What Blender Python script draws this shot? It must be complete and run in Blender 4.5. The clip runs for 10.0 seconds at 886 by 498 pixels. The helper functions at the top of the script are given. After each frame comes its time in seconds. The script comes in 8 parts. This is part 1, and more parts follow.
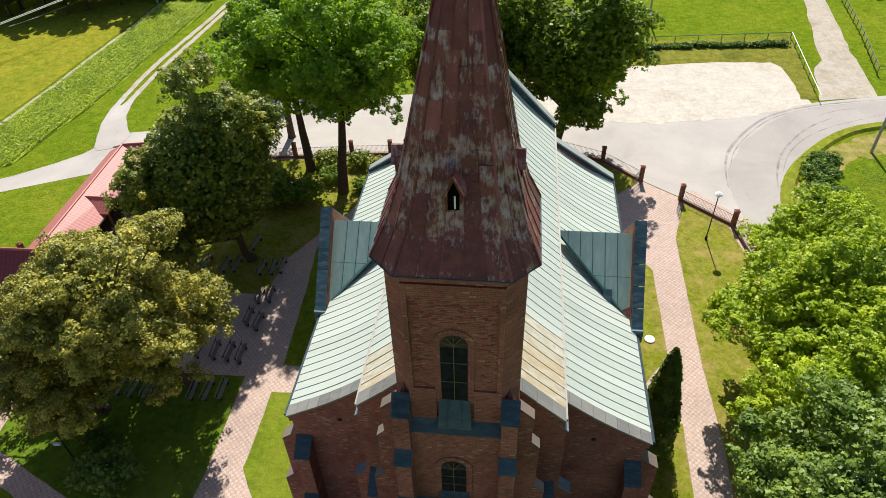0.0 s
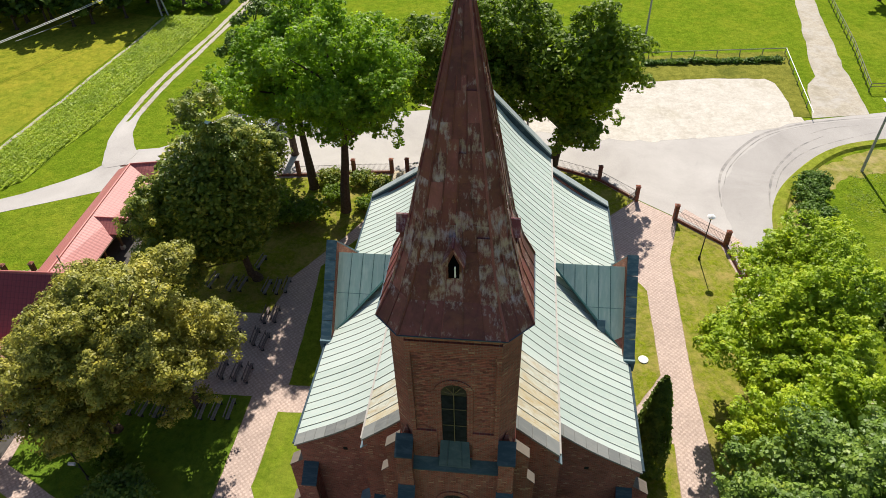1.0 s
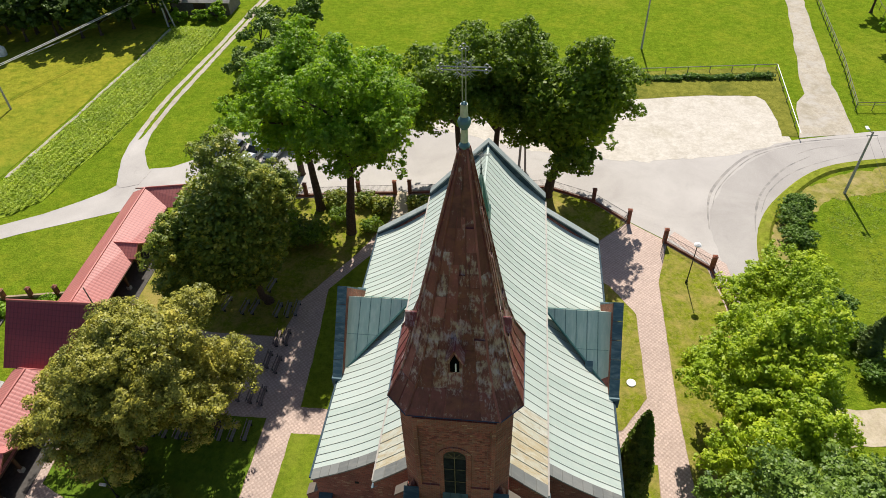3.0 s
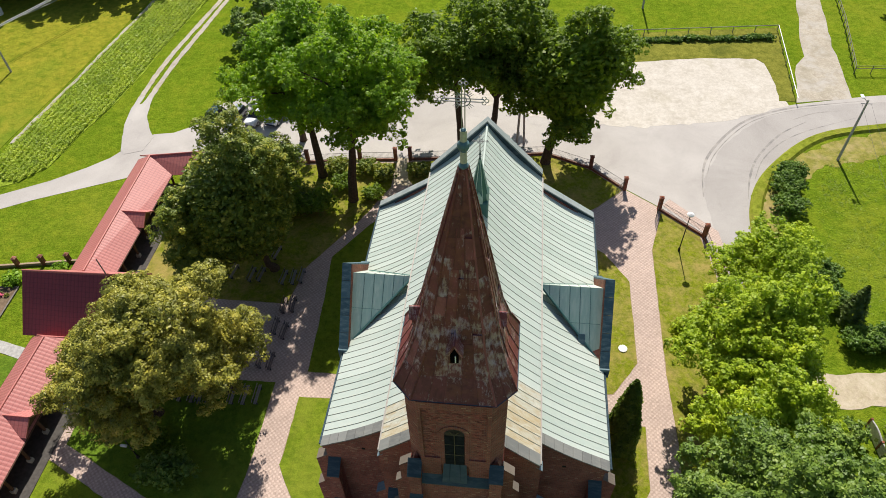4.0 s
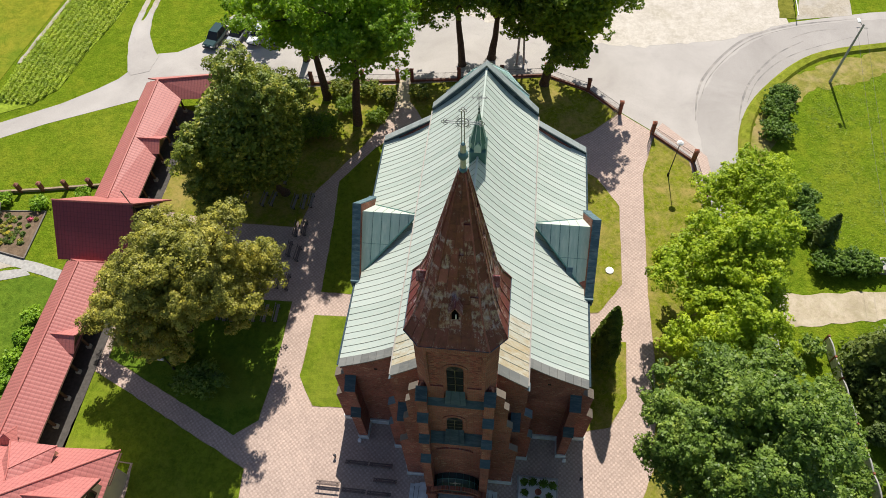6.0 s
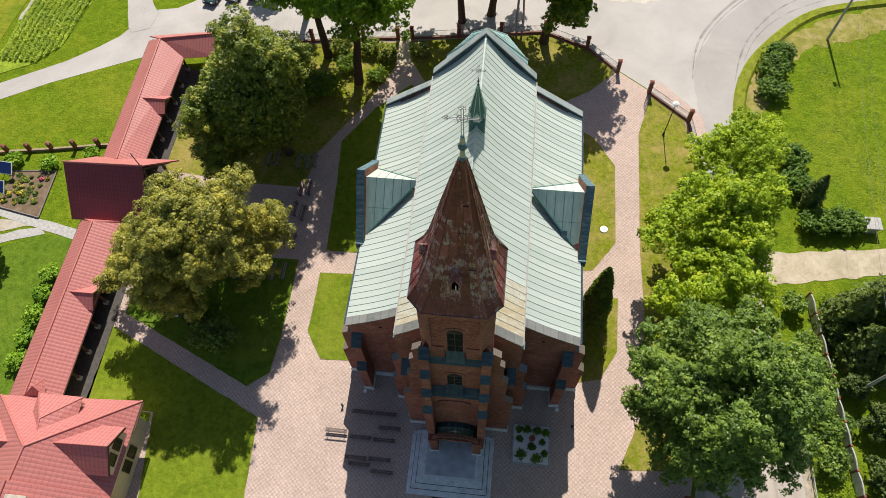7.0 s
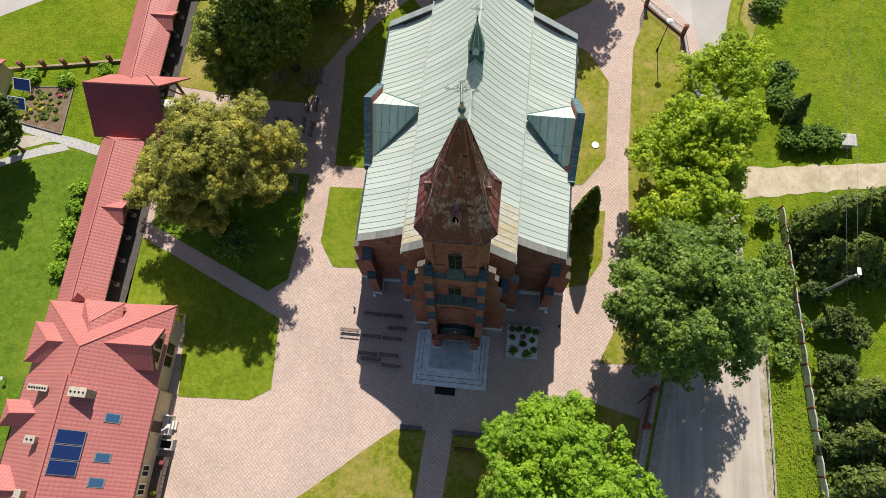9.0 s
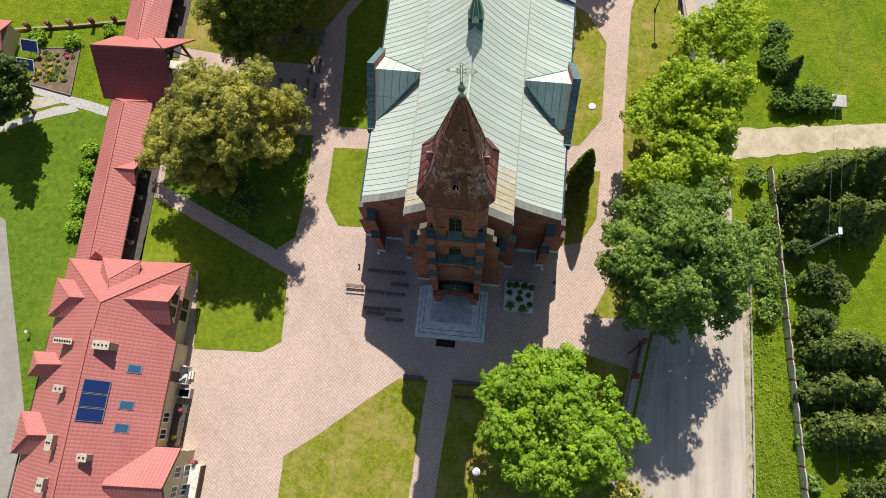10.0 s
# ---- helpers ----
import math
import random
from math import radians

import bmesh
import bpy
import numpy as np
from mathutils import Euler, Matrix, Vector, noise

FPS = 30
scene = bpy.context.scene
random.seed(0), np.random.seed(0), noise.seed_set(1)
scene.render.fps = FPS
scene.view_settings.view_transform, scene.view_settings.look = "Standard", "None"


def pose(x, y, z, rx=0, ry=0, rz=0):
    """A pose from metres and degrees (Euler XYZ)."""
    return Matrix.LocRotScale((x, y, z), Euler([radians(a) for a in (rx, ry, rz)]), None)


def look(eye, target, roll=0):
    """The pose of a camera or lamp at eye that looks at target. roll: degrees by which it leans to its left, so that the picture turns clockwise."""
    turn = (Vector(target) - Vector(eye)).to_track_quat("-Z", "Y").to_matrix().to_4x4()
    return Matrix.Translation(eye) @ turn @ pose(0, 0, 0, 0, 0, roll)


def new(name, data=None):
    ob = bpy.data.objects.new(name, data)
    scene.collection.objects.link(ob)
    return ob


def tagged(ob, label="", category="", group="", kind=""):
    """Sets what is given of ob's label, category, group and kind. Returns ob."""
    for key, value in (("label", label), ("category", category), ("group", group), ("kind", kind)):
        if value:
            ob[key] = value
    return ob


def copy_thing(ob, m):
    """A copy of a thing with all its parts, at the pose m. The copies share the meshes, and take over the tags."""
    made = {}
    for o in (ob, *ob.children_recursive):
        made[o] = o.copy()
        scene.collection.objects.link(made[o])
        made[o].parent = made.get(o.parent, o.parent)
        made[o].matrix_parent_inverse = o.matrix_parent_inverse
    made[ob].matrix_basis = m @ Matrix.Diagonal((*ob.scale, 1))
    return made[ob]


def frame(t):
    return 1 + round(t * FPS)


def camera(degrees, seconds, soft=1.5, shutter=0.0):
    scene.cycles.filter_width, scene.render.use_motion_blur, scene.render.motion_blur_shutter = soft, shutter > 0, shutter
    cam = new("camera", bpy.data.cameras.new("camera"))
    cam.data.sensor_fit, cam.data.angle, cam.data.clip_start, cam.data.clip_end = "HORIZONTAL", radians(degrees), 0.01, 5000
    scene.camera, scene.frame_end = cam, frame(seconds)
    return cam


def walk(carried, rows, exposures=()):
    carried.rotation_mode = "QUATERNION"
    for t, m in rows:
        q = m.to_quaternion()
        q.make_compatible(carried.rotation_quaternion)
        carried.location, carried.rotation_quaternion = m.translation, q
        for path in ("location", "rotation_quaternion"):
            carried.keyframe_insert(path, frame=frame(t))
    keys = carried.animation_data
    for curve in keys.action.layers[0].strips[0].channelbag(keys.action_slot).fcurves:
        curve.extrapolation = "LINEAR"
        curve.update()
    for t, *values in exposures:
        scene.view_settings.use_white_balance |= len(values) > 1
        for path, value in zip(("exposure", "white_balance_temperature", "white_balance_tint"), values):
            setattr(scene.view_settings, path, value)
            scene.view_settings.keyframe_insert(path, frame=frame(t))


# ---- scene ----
cam = camera(67.83, 10.0, soft=0.85)
# seconds, eye x, y, z, yaw, pitch, roll
ROWS = [
    (0.0, 1.810, -19.366, 40.421, 7.54, -40.29, -2.05),
    (0.5, 1.824, -19.341, 41.781, 7.53, -40.39, -2.04),
    (1.0, 1.838, -19.316, 43.152, 7.53, -40.47, -2.03),
    (1.5, 1.852, -19.292, 44.534, 7.54, -40.53, -2.04),
    (2.0, 1.866, -19.268, 45.926, 7.55, -40.60, -2.06),
    (2.2, 1.872, -19.259, 46.486, 7.56, -40.64, -2.07),
    (3.3, 1.903, -19.207, 49.597, 7.67, -43.14, -2.14),
    (3.5, 1.909, -19.198, 50.168, 7.70, -44.08, -2.17),
    (4.0, 1.924, -19.176, 51.604, 7.82, -46.48, -2.28),
    (4.5, 1.939, -19.154, 53.050, 7.98, -48.90, -2.41),
    (5.0, 1.955, -19.133, 54.507, 8.17, -51.27, -2.60),
    (5.5, 1.970, -19.112, 55.975, 8.38, -53.67, -2.78),
    (7.0, 2.018, -19.051, 60.443, 9.10, -60.98, -3.44),
    (7.5, 2.035, -19.031, 61.954, 9.43, -63.42, -3.79),
    (8.0, 2.051, -19.012, 63.475, 9.85, -65.83, -4.21),
    (8.5, 2.068, -18.994, 65.008, 10.35, -68.25, -4.67),
    (9.0, 2.085, -18.975, 66.551, 10.93, -70.61, -5.24),
    (9.5, 2.103, -18.958, 68.105, 11.67, -72.86, -5.96),
    (10.0, 2.120, -18.940, 69.669, 12.50, -74.95, -6.79),
]
EXPOSURE = 0.51
walk(cam, [(t, pose(x, y, z, 0, 0, yaw) @ pose(0, 0, 0, 90 + pitch) @ pose(0, 0, 0, 0, 0, roll)) for t, x, y, z, yaw, pitch, roll in ROWS],
     [(0.0, EXPOSURE + 0.10), (2.0, EXPOSURE + 0.06), (4.0, EXPOSURE - 0.02), (10.0, EXPOSURE - 0.04)])

# ---- light: sun high behind the church, clear sky ----
SUN_ELEVATION, SUN_AZIMUTH = 47.0, -0.7      # azimuth: degrees from +y towards +x
world = bpy.data.worlds.new("sky")
scene.world = world
world.use_nodes = True
wn = world.node_tree
sky = wn.nodes.new("ShaderNodeTexSky")
sky.sky_type = 'NISHITA'
sky.sun_disc = False
sky.sun_elevation = radians(SUN_ELEVATION)
sky.sun_rotation = radians(SUN_AZIMUTH)
wn.nodes["Background"].inputs["Strength"].default_value = 0.071
wn.links.new(sky.outputs[0], wn.nodes["Background"].inputs["Color"])
sun_data = bpy.data.lights.new("sun", 'SUN')
sun_data.energy, sun_data.angle, sun_data.color = 4.7, radians(0.53), (1.0, 0.935, 0.84)
sun = new("sun", sun_data)
e, a = radians(SUN_ELEVATION), radians(SUN_AZIMUTH)
sun.matrix_world = look((0, 0, 90), (-60 * math.cos(e) * math.sin(a), -60 * math.cos(e) * math.cos(a), 90 - 60 * math.sin(e)))

from mathutils.geometry import tessellate_polygon

# ---- materials ----
def material(name, rough=0.8, metal=0.0, spec=0.3):
    m = bpy.data.materials.new(name)
    m.use_nodes = True
    b = m.node_tree.nodes["Principled BSDF"]
    b.inputs["Roughness"].default_value = rough
    b.inputs["Metallic"].default_value = metal
    b.inputs["Specular IOR Level"].default_value = spec
    return m, m.node_tree, b


def node(t, kind, **values):
    n = t.nodes.new(kind)
    for key, value in values.items():
        if key in n.inputs:
            n.inputs[key].default_value = value
    return n


def where(t, scale=(1, 1, 1), turn=0.0):
    """Real-world coordinates, scaled and turned about z."""
    c = t.nodes.new("ShaderNodeNewGeometry")
    m = t.nodes.new("ShaderNodeMapping")
    m.inputs["Scale"].default_value = scale
    m.inputs["Rotation"].default_value = (0, 0, turn)
    t.links.new(c.outputs["Position"], m.inputs["Vector"])
    return m.outputs[0]


def grain(t, scale, detail=4.0, rough=0.55, vec=None, distort=0.0):
    n = node(t, "ShaderNodeTexNoise", Scale=scale, Detail=detail, Roughness=rough, Distortion=distort)
    if vec is not None:
        t.links.new(vec, n.inputs["Vector"])
    return n.outputs["Fac"]


def ramp(t, fac, *stops):
    r = t.nodes.new("ShaderNodeValToRGB")
    while len(r.color_ramp.elements) < len(stops):
        r.color_ramp.elements.new(0.5)
    for el, (p, c) in zip(r.color_ramp.elements, stops):
        el.position, el.color = p, (*c, 1)
    t.links.new(fac, r.inputs[0])
    return r.outputs[0]


def blend(t, fac, a, b, mode='MIX'):
    m = t.nodes.new("ShaderNodeMix")
    m.data_type, m.blend_type = 'RGBA', mode
    for socket, v in ((m.inputs[0], fac), (m.inputs[6], a), (m.inputs[7], b)):
        if isinstance(v, (int, float)):
            socket.default_value = v
        elif isinstance(v, tuple):
            socket.default_value = (*v, 1)
        else:
            t.links.new(v, socket)
    return m.outputs[2]


def bump(t, b, height, strength=0.3, distance=0.05):
    n = node(t, "ShaderNodeBump", Strength=strength, Distance=distance)
    t.links.new(height, n.inputs["Height"])
    t.links.new(n.outputs[0], b.inputs["Normal"])


def chance(t):
    return t.nodes.new("ShaderNodeObjectInfo").outputs["Random"]


def island(t):
    return t.nodes.new("ShaderNodeNewGeometry").outputs["Random Per Island"]


def math_node(t, op, a, b=0.0):
    n = t.nodes.new("ShaderNodeMath")
    n.operation = op
    for socket, v in zip(n.inputs, (a, b)):
        if isinstance(v, (int, float)):
            socket.default_value = v
        else:
            t.links.new(v, socket)
    return n.outputs[0]


def soil_like(name, dark, light, extra=None, scale=0.35, fine=9.0, strength=0.5, rough=0.95, dist=0.05, soft=1.0, mottles=()):
    """Uneven natural surface: broad patches, fine grain, relief."""
    m, t, b = material(name, rough, 0, 0.0)
    p = where(t)
    broad = ramp(t, grain(t, scale, 5, 0.6, p), (0.32, dark), (0.68, light))
    f = grain(t, fine, 6, 0.7, p)
    col = blend(t, 0.6 * soft, broad, ramp(t, f, (0.25, tuple(0.4 * c for c in dark)), (0.75, tuple(min(1, 1.4 * c) for c in light))))
    mid = grain(t, fine * 0.28, 6, 0.7, p, 0.3)
    col = blend(t, 0.55 * soft, col, ramp(t, mid, (0.3, tuple(0.55 * c for c in dark)), (0.7, tuple(min(1, 1.35 * c) for c in light))))
    if extra:
        patch = grain(t, scale * 0.45, 4, 0.6, p, 0.4)
        col = blend(t, ramp(t, patch, (0.52, (0, 0, 0)), (0.70, (0.75, 0.75, 0.75))), col, extra)
    for size, colour, amount in mottles:
        spot = grain(t, size, 7, 0.68, p, 0.5)
        col = blend(t, ramp(t, spot, (0.47, (0, 0, 0)), (0.66, (amount, amount, amount))), col, colour)
    t.links.new(col, b.inputs["Base Color"])
    bump(t, b, f, strength, dist)
    return m


LANE = soil_like("weathered grey lane", (0.25, 0.235, 0.21), (0.33, 0.31, 0.275), (0.24, 0.225, 0.19), 0.3, 5.0, 0.2, soft=0.35)
MEADOW = soil_like("meadow grass", (0.08, 0.145, 0.008), (0.17, 0.25, 0.015), (0.25, 0.275, 0.028), 0.12, 3.6, 1.0, 0.95, 0.22, mottles=((0.28, (0.24, 0.27, 0.02), 0.6), (0.85, (0.065, 0.13, 0.006), 0.55), (2.2, (0.048, 0.102, 0.005), 0.4), (5.0, (0.30, 0.35, 0.032), 0.4)))
LAWN = soil_like("mown lawn", (0.10, 0.145, 0.010), (0.215, 0.24, 0.018), (0.33, 0.255, 0.08), 0.30, 7.0, 0.8, 0.95, 0.08, mottles=((0.33, (0.35, 0.27, 0.09), 0.85), (1.3, (0.075, 0.115, 0.01), 0.55), (2.6, (0.37, 0.295, 0.10), 0.5)))
LAWN_GREEN = soil_like("fresh mown lawn", (0.10, 0.158, 0.012), (0.18, 0.24, 0.019), (0.22, 0.245, 0.033), 0.30, 6.0, 0.8, 0.95, 0.08, mottles=((0.7, (0.065, 0.115, 0.009), 0.5), (1.9, (0.215, 0.25, 0.026), 0.4)))
# also serves the linden lawn, where its darker green stands in for tree shade
LAWN_LUSH_AND_SHADED = soil_like("lush garden lawn and shaded linden lawn", (0.07, 0.135, 0.013), (0.13, 0.21, 0.021), (0.185, 0.23, 0.03), 0.25, 5.0, 0.9, 0.95, 0.12, mottles=((0.5, (0.052, 0.105, 0.01), 0.5), (1.6, (0.175, 0.245, 0.025), 0.45)))
FIELD_GOLD = soil_like("ripening field", (0.16, 0.21, 0.018), (0.30, 0.285, 0.03), (0.14, 0.22, 0.02), 0.08, 3.0, 0.9, 0.95, 0.2, mottles=((0.22, (0.33, 0.29, 0.035), 0.6), (0.9, (0.10, 0.16, 0.012), 0.6)))
CROP = soil_like("leafy crop", (0.17, 0.25, 0.02), (0.30, 0.39, 0.045), None, 0.6, 2.6, 0.9, 0.9, 0.2)
DRY_BANK = soil_like("dry grass bank", (0.11, 0.14, 0.018), (0.25, 0.24, 0.045), (0.08, 0.10, 0.02), 0.5, 4.0, 0.9, 0.95, 0.2)
DRY_TRODDEN = soil_like("dry trodden grass", (0.17, 0.17, 0.03), (0.30, 0.27, 0.07), (0.38, 0.29, 0.14), 0.4, 4.0, 0.6, 0.95, 0.1, mottles=((0.5, (0.42, 0.33, 0.17), 0.6), (1.2, (0.12, 0.16, 0.02), 0.5)))
GRAVEL = soil_like("pale gravel", (0.47, 0.425, 0.36), (0.60, 0.555, 0.49), (0.42, 0.38, 0.30), 0.4, 12.0, 0.2, soft=0.5, mottles=((0.5, (0.40, 0.36, 0.30), 0.6), (1.6, (0.62, 0.58, 0.52), 0.6)))
DIRT = soil_like("packed earth track", (0.36, 0.31, 0.24), (0.5, 0.45, 0.37), (0.3, 0.27, 0.2), 0.5, 12.0, 0.3, soft=0.6, mottles=((0.35, (0.46, 0.43, 0.39), 0.8), (1.1, (0.25, 0.22, 0.17), 0.4)))
SAND = soil_like("sandy path", (0.40, 0.33, 0.235), (0.53, 0.455, 0.34), (0.34, 0.29, 0.2), 0.5, 10.0, 0.3, soft=0.5, mottles=((0.6, (0.58, 0.51, 0.40), 0.6), (1.4, (0.27, 0.25, 0.12), 0.35)))
BED_SOIL = soil_like("garden soil", (0.12, 0.085, 0.055), (0.22, 0.16, 0.11), None, 0.9, 6.0, 0.8)


def asphalt(name="worn pale asphalt", k=1.0, drawn=0.0, dust=(1.0, 1.0, 1.0)):
    """Sun-bleached asphalt: warm dust, patched stains, streaks drawn out along the way it is driven."""
    m, t, b = material(name, 0.9, 0, 0.2)
    p = where(t)
    broad = ramp(t, grain(t, 0.13, 7, 0.65, p, 0.6), (0.3, (0.375 * k, 0.348 * k, 0.325 * k)), (0.7, (0.49 * k, 0.46 * k, 0.43 * k)))
    streak = ramp(t, grain(t, 0.8, 5, 0.6, where(t, (1.0, 0.06, 1.0), radians(-2)), 0.2), (0.36, (0.80, 0.79, 0.78)), (0.62, (1.10, 1.09, 1.08)))
    f = grain(t, 9.0, 6, 0.75, p)
    col = blend(t, drawn, broad, streak, 'MULTIPLY')
    col = blend(t, 1.0, col, dust, 'MULTIPLY')
    col = blend(t, 1.0, col, ramp(t, f, (0.3, (0.88, 0.88, 0.88)), (0.7, (1.1, 1.1, 1.1))), 'MULTIPLY')
    spots = grain(t, 0.5, 7, 0.7, p, 0.8)
    col = blend(t, ramp(t, spots, (0.6, (0, 0, 0)), (0.75, (0.4, 0.4, 0.4))), col, (0.27 * k, 0.255 * k, 0.24 * k))
    t.links.new(col, b.inputs["Base Color"])
    bump(t, b, f, 0.2, 0.02)
    return m


ASPHALT = asphalt()
ASPHALT_LANE = asphalt("driven grey asphalt", 0.86)
ASPHALT_STRAIGHT = asphalt("dusty driven asphalt", 0.94, 1.0, (1.06, 1.0, 0.92))


def pavers():
    """Pinkish and grey concrete pavers laid chequerwise."""
    m, t, b = material("concrete pavers", 0.85, 0, 0.2)
    p = where(t, (1, 1, 0), radians(-1.5))
    ch = node(t, "ShaderNodeTexChecker", Scale=5.0)
    t.links.new(p, ch.inputs["Vector"])
    br = node(t, "ShaderNodeTexBrick", Scale=5.0)
    br.offset = 0.0
    br.inputs["Mortar Size"].default_value = 0.03
    br.inputs["Mortar Smooth"].default_value = 0.5
    br.inputs["Brick Width"].default_value = 1.0
    br.inputs["Row Height"].default_value = 1.0
    br.inputs["Color1"].default_value = (1, 1, 1, 1)
    br.inputs["Color2"].default_value = (0.86, 0.86, 0.86, 1)
    br.inputs["Mortar"].default_value = (0.7, 0.68, 0.66, 1)
    t.links.new(p, br.inputs["Vector"])
    q = where(t)
    stain = ramp(t, grain(t, 0.16, 7, 0.7, q, 0.6), (0.28, (0.84, 0.83, 0.82)), (0.5, (0.98, 0.97, 0.96)), (0.72, (1.1, 1.08, 1.06)))
    base = blend(t, ch.outputs["Fac"], (0.565, 0.452, 0.39), (0.468, 0.365, 0.315))
    f = grain(t, 5.0, 6, 0.75, q)
    col = blend(t, 1.0, base, br.outputs["Color"], 'MULTIPLY')
    col = blend(t, 1.0, col, stain, 'MULTIPLY')
    col = blend(t, 1.0, col, ramp(t, f, (0.3, (0.82, 0.8, 0.8)), (0.7, (1.15, 1.15, 1.15))), 'MULTIPLY')
    t.links.new(col, b.inputs["Base Color"])
    bump(t, b, br.outputs["Fac"], 0.3, -0.01)
    return m


PAVERS = pavers()


def brickwork(name="red brickwork", c1=(0.31, 0.102, 0.075), c2=(0.205, 0.07, 0.056), odd=(0.44, 0.29, 0.195), mortar=(0.24, 0.17, 0.14)):
    """Fired brick in a running bond on any upright wall."""
    m, t, b = material(name, 0.88, 0, 0.2)
    g = t.nodes.new("ShaderNodeNewGeometry")
    s = t.nodes.new("ShaderNodeSeparateXYZ")
    n = t.nodes.new("ShaderNodeSeparateXYZ")
    t.links.new(g.outputs["Position"], s.inputs[0])
    t.links.new(g.outputs["Normal"], n.inputs[0])
    along = math_node(t, 'GREATER_THAN', math_node(t, 'ABSOLUTE', n.outputs[0]), 0.75)
    u = t.nodes.new("ShaderNodeMix")
    t.links.new(along, u.inputs[0])
    t.links.new(s.outputs[0], u.inputs[2])
    t.links.new(s.outputs[1], u.inputs[3])
    c = t.nodes.new("ShaderNodeCombineXYZ")
    t.links.new(u.outputs[0], c.inputs[0])
    t.links.new(s.outputs[2], c.inputs[1])
    br = node(t, "ShaderNodeTexBrick", Scale=1.0)
    br.inputs["Brick Width"].default_value = 0.21
    br.inputs["Row Height"].default_value = 0.082
    br.inputs["Mortar Size"].default_value = 0.009
    br.inputs["Mortar Smooth"].default_value = 0.2
    br.inputs["Bias"].default_value = -0.1
    br.inputs["Color1"].default_value = (*c1, 1)
    br.inputs["Color2"].default_value = (*c2, 1)
    br.inputs["Mortar"].default_value = (*mortar, 1)
    t.links.new(c.outputs[0], br.inputs["Vector"])
    # one tone for each brick: its row and its place in the row, set over by half in every second row
    sc = t.nodes.new("ShaderNodeSeparateXYZ")
    t.links.new(c.outputs[0], sc.inputs[0])
    row = math_node(t, 'FLOOR', math_node(t, 'DIVIDE', sc.outputs[1], 0.082))
    odd_row = math_node(t, 'MULTIPLY', math_node(t, 'MODULO', math_node(t, 'ABSOLUTE', row), 2.0), 0.5)
    place = math_node(t, 'FLOOR', math_node(t, 'SUBTRACT', math_node(t, 'DIVIDE', sc.outputs[0], 0.21), odd_row))
    cell = t.nodes.new("ShaderNodeCombineXYZ")
    t.links.new(place, cell.inputs[0])
    t.links.new(row, cell.inputs[1])
    toss = t.nodes.new("ShaderNodeTexWhiteNoise")
    toss.noise_dimensions = '2D'
    t.links.new(cell.outputs[0], toss.inputs["Vector"])
    w = where(t)
    crowd = math_node(t, 'MULTIPLY', math_node(t, 'SUBTRACT', grain(t, 0.5, 5, 0.65, w), 0.5), 0.55)
    tone = math_node(t, 'ADD', toss.outputs["Value"], crowd)
    col = blend(t, ramp(t, tone, (0.92, (0, 0, 0)), (1.1, (0.8, 0.8, 0.8))), br.outputs["Color"], odd)
    col = blend(t, ramp(t, toss.outputs["Value"], (0.08, (0.5, 0.5, 0.5)), (0.16, (0, 0, 0))), col, tuple(0.6 * q for q in c2))
    joint = math_node(t, 'MULTIPLY', br.outputs["Fac"], 0.8)
    col = blend(t, joint, col, mortar)
    big = ramp(t, grain(t, 0.35, 6, 0.65, w, 0.5), (0.3, (0.62, 0.6, 0.6)), (0.72, (1.25, 1.2, 1.15)))
    col = blend(t, 1.0, col, big, 'MULTIPLY')
    t.links.new(col, b.inputs["Base Color"])
    bump(t, b, br.outputs["Fac"], 0.35, -0.012)
    return m


BRICK = brickwork()
BRICK_LIGHT = brickwork("fence brick", (0.30, 0.10, 0.06), (0.2, 0.07, 0.045), (0.36, 0.17, 0.1))


def patina(name, light, dark, streak, rough=0.5, metal=0.25, tint=0.5, dirt=0.35, spec=0.15, flow=(0.7, 3.4, 0.7)):
    """Weathered sheet copper: each sheet its own tint, streaks down the slope, soft stains."""
    m, t, b = material(name, rough, metal, spec)
    p = where(t)
    sheet = blend(t, math_node(t, 'MULTIPLY', chance(t), tint), light, dark)
    st = where(t, flow)
    streaks = grain(t, 1.6, 6, 0.65, st, 0.3)
    col = blend(t, ramp(t, streaks, (0.45, (0, 0, 0)), (0.75, (dirt, dirt, dirt))), sheet, streak)
    spots = grain(t, 0.8, 6, 0.6, p, 0.8)
    col = blend(t, ramp(t, spots, (0.55, (0, 0, 0)), (0.8, (0.5, 0.5, 0.5))), col, dark)
    t.links.new(col, b.inputs["Base Color"])
    t.links.new(ramp(t, streaks, (0.3, (rough - 0.12,) * 3), (0.8, (rough + 0.2,) * 3)), b.inputs["Roughness"])
    bump(t, b, grain(t, 1.3, 3, 0.5, p), 0.18, 0.05)
    return m


COPPER = patina("pale green copper sheet", (0.54, 0.605, 0.545), (0.435, 0.51, 0.45), (0.58, 0.595, 0.53), 0.55, 0.05, 1.0, 0.55)


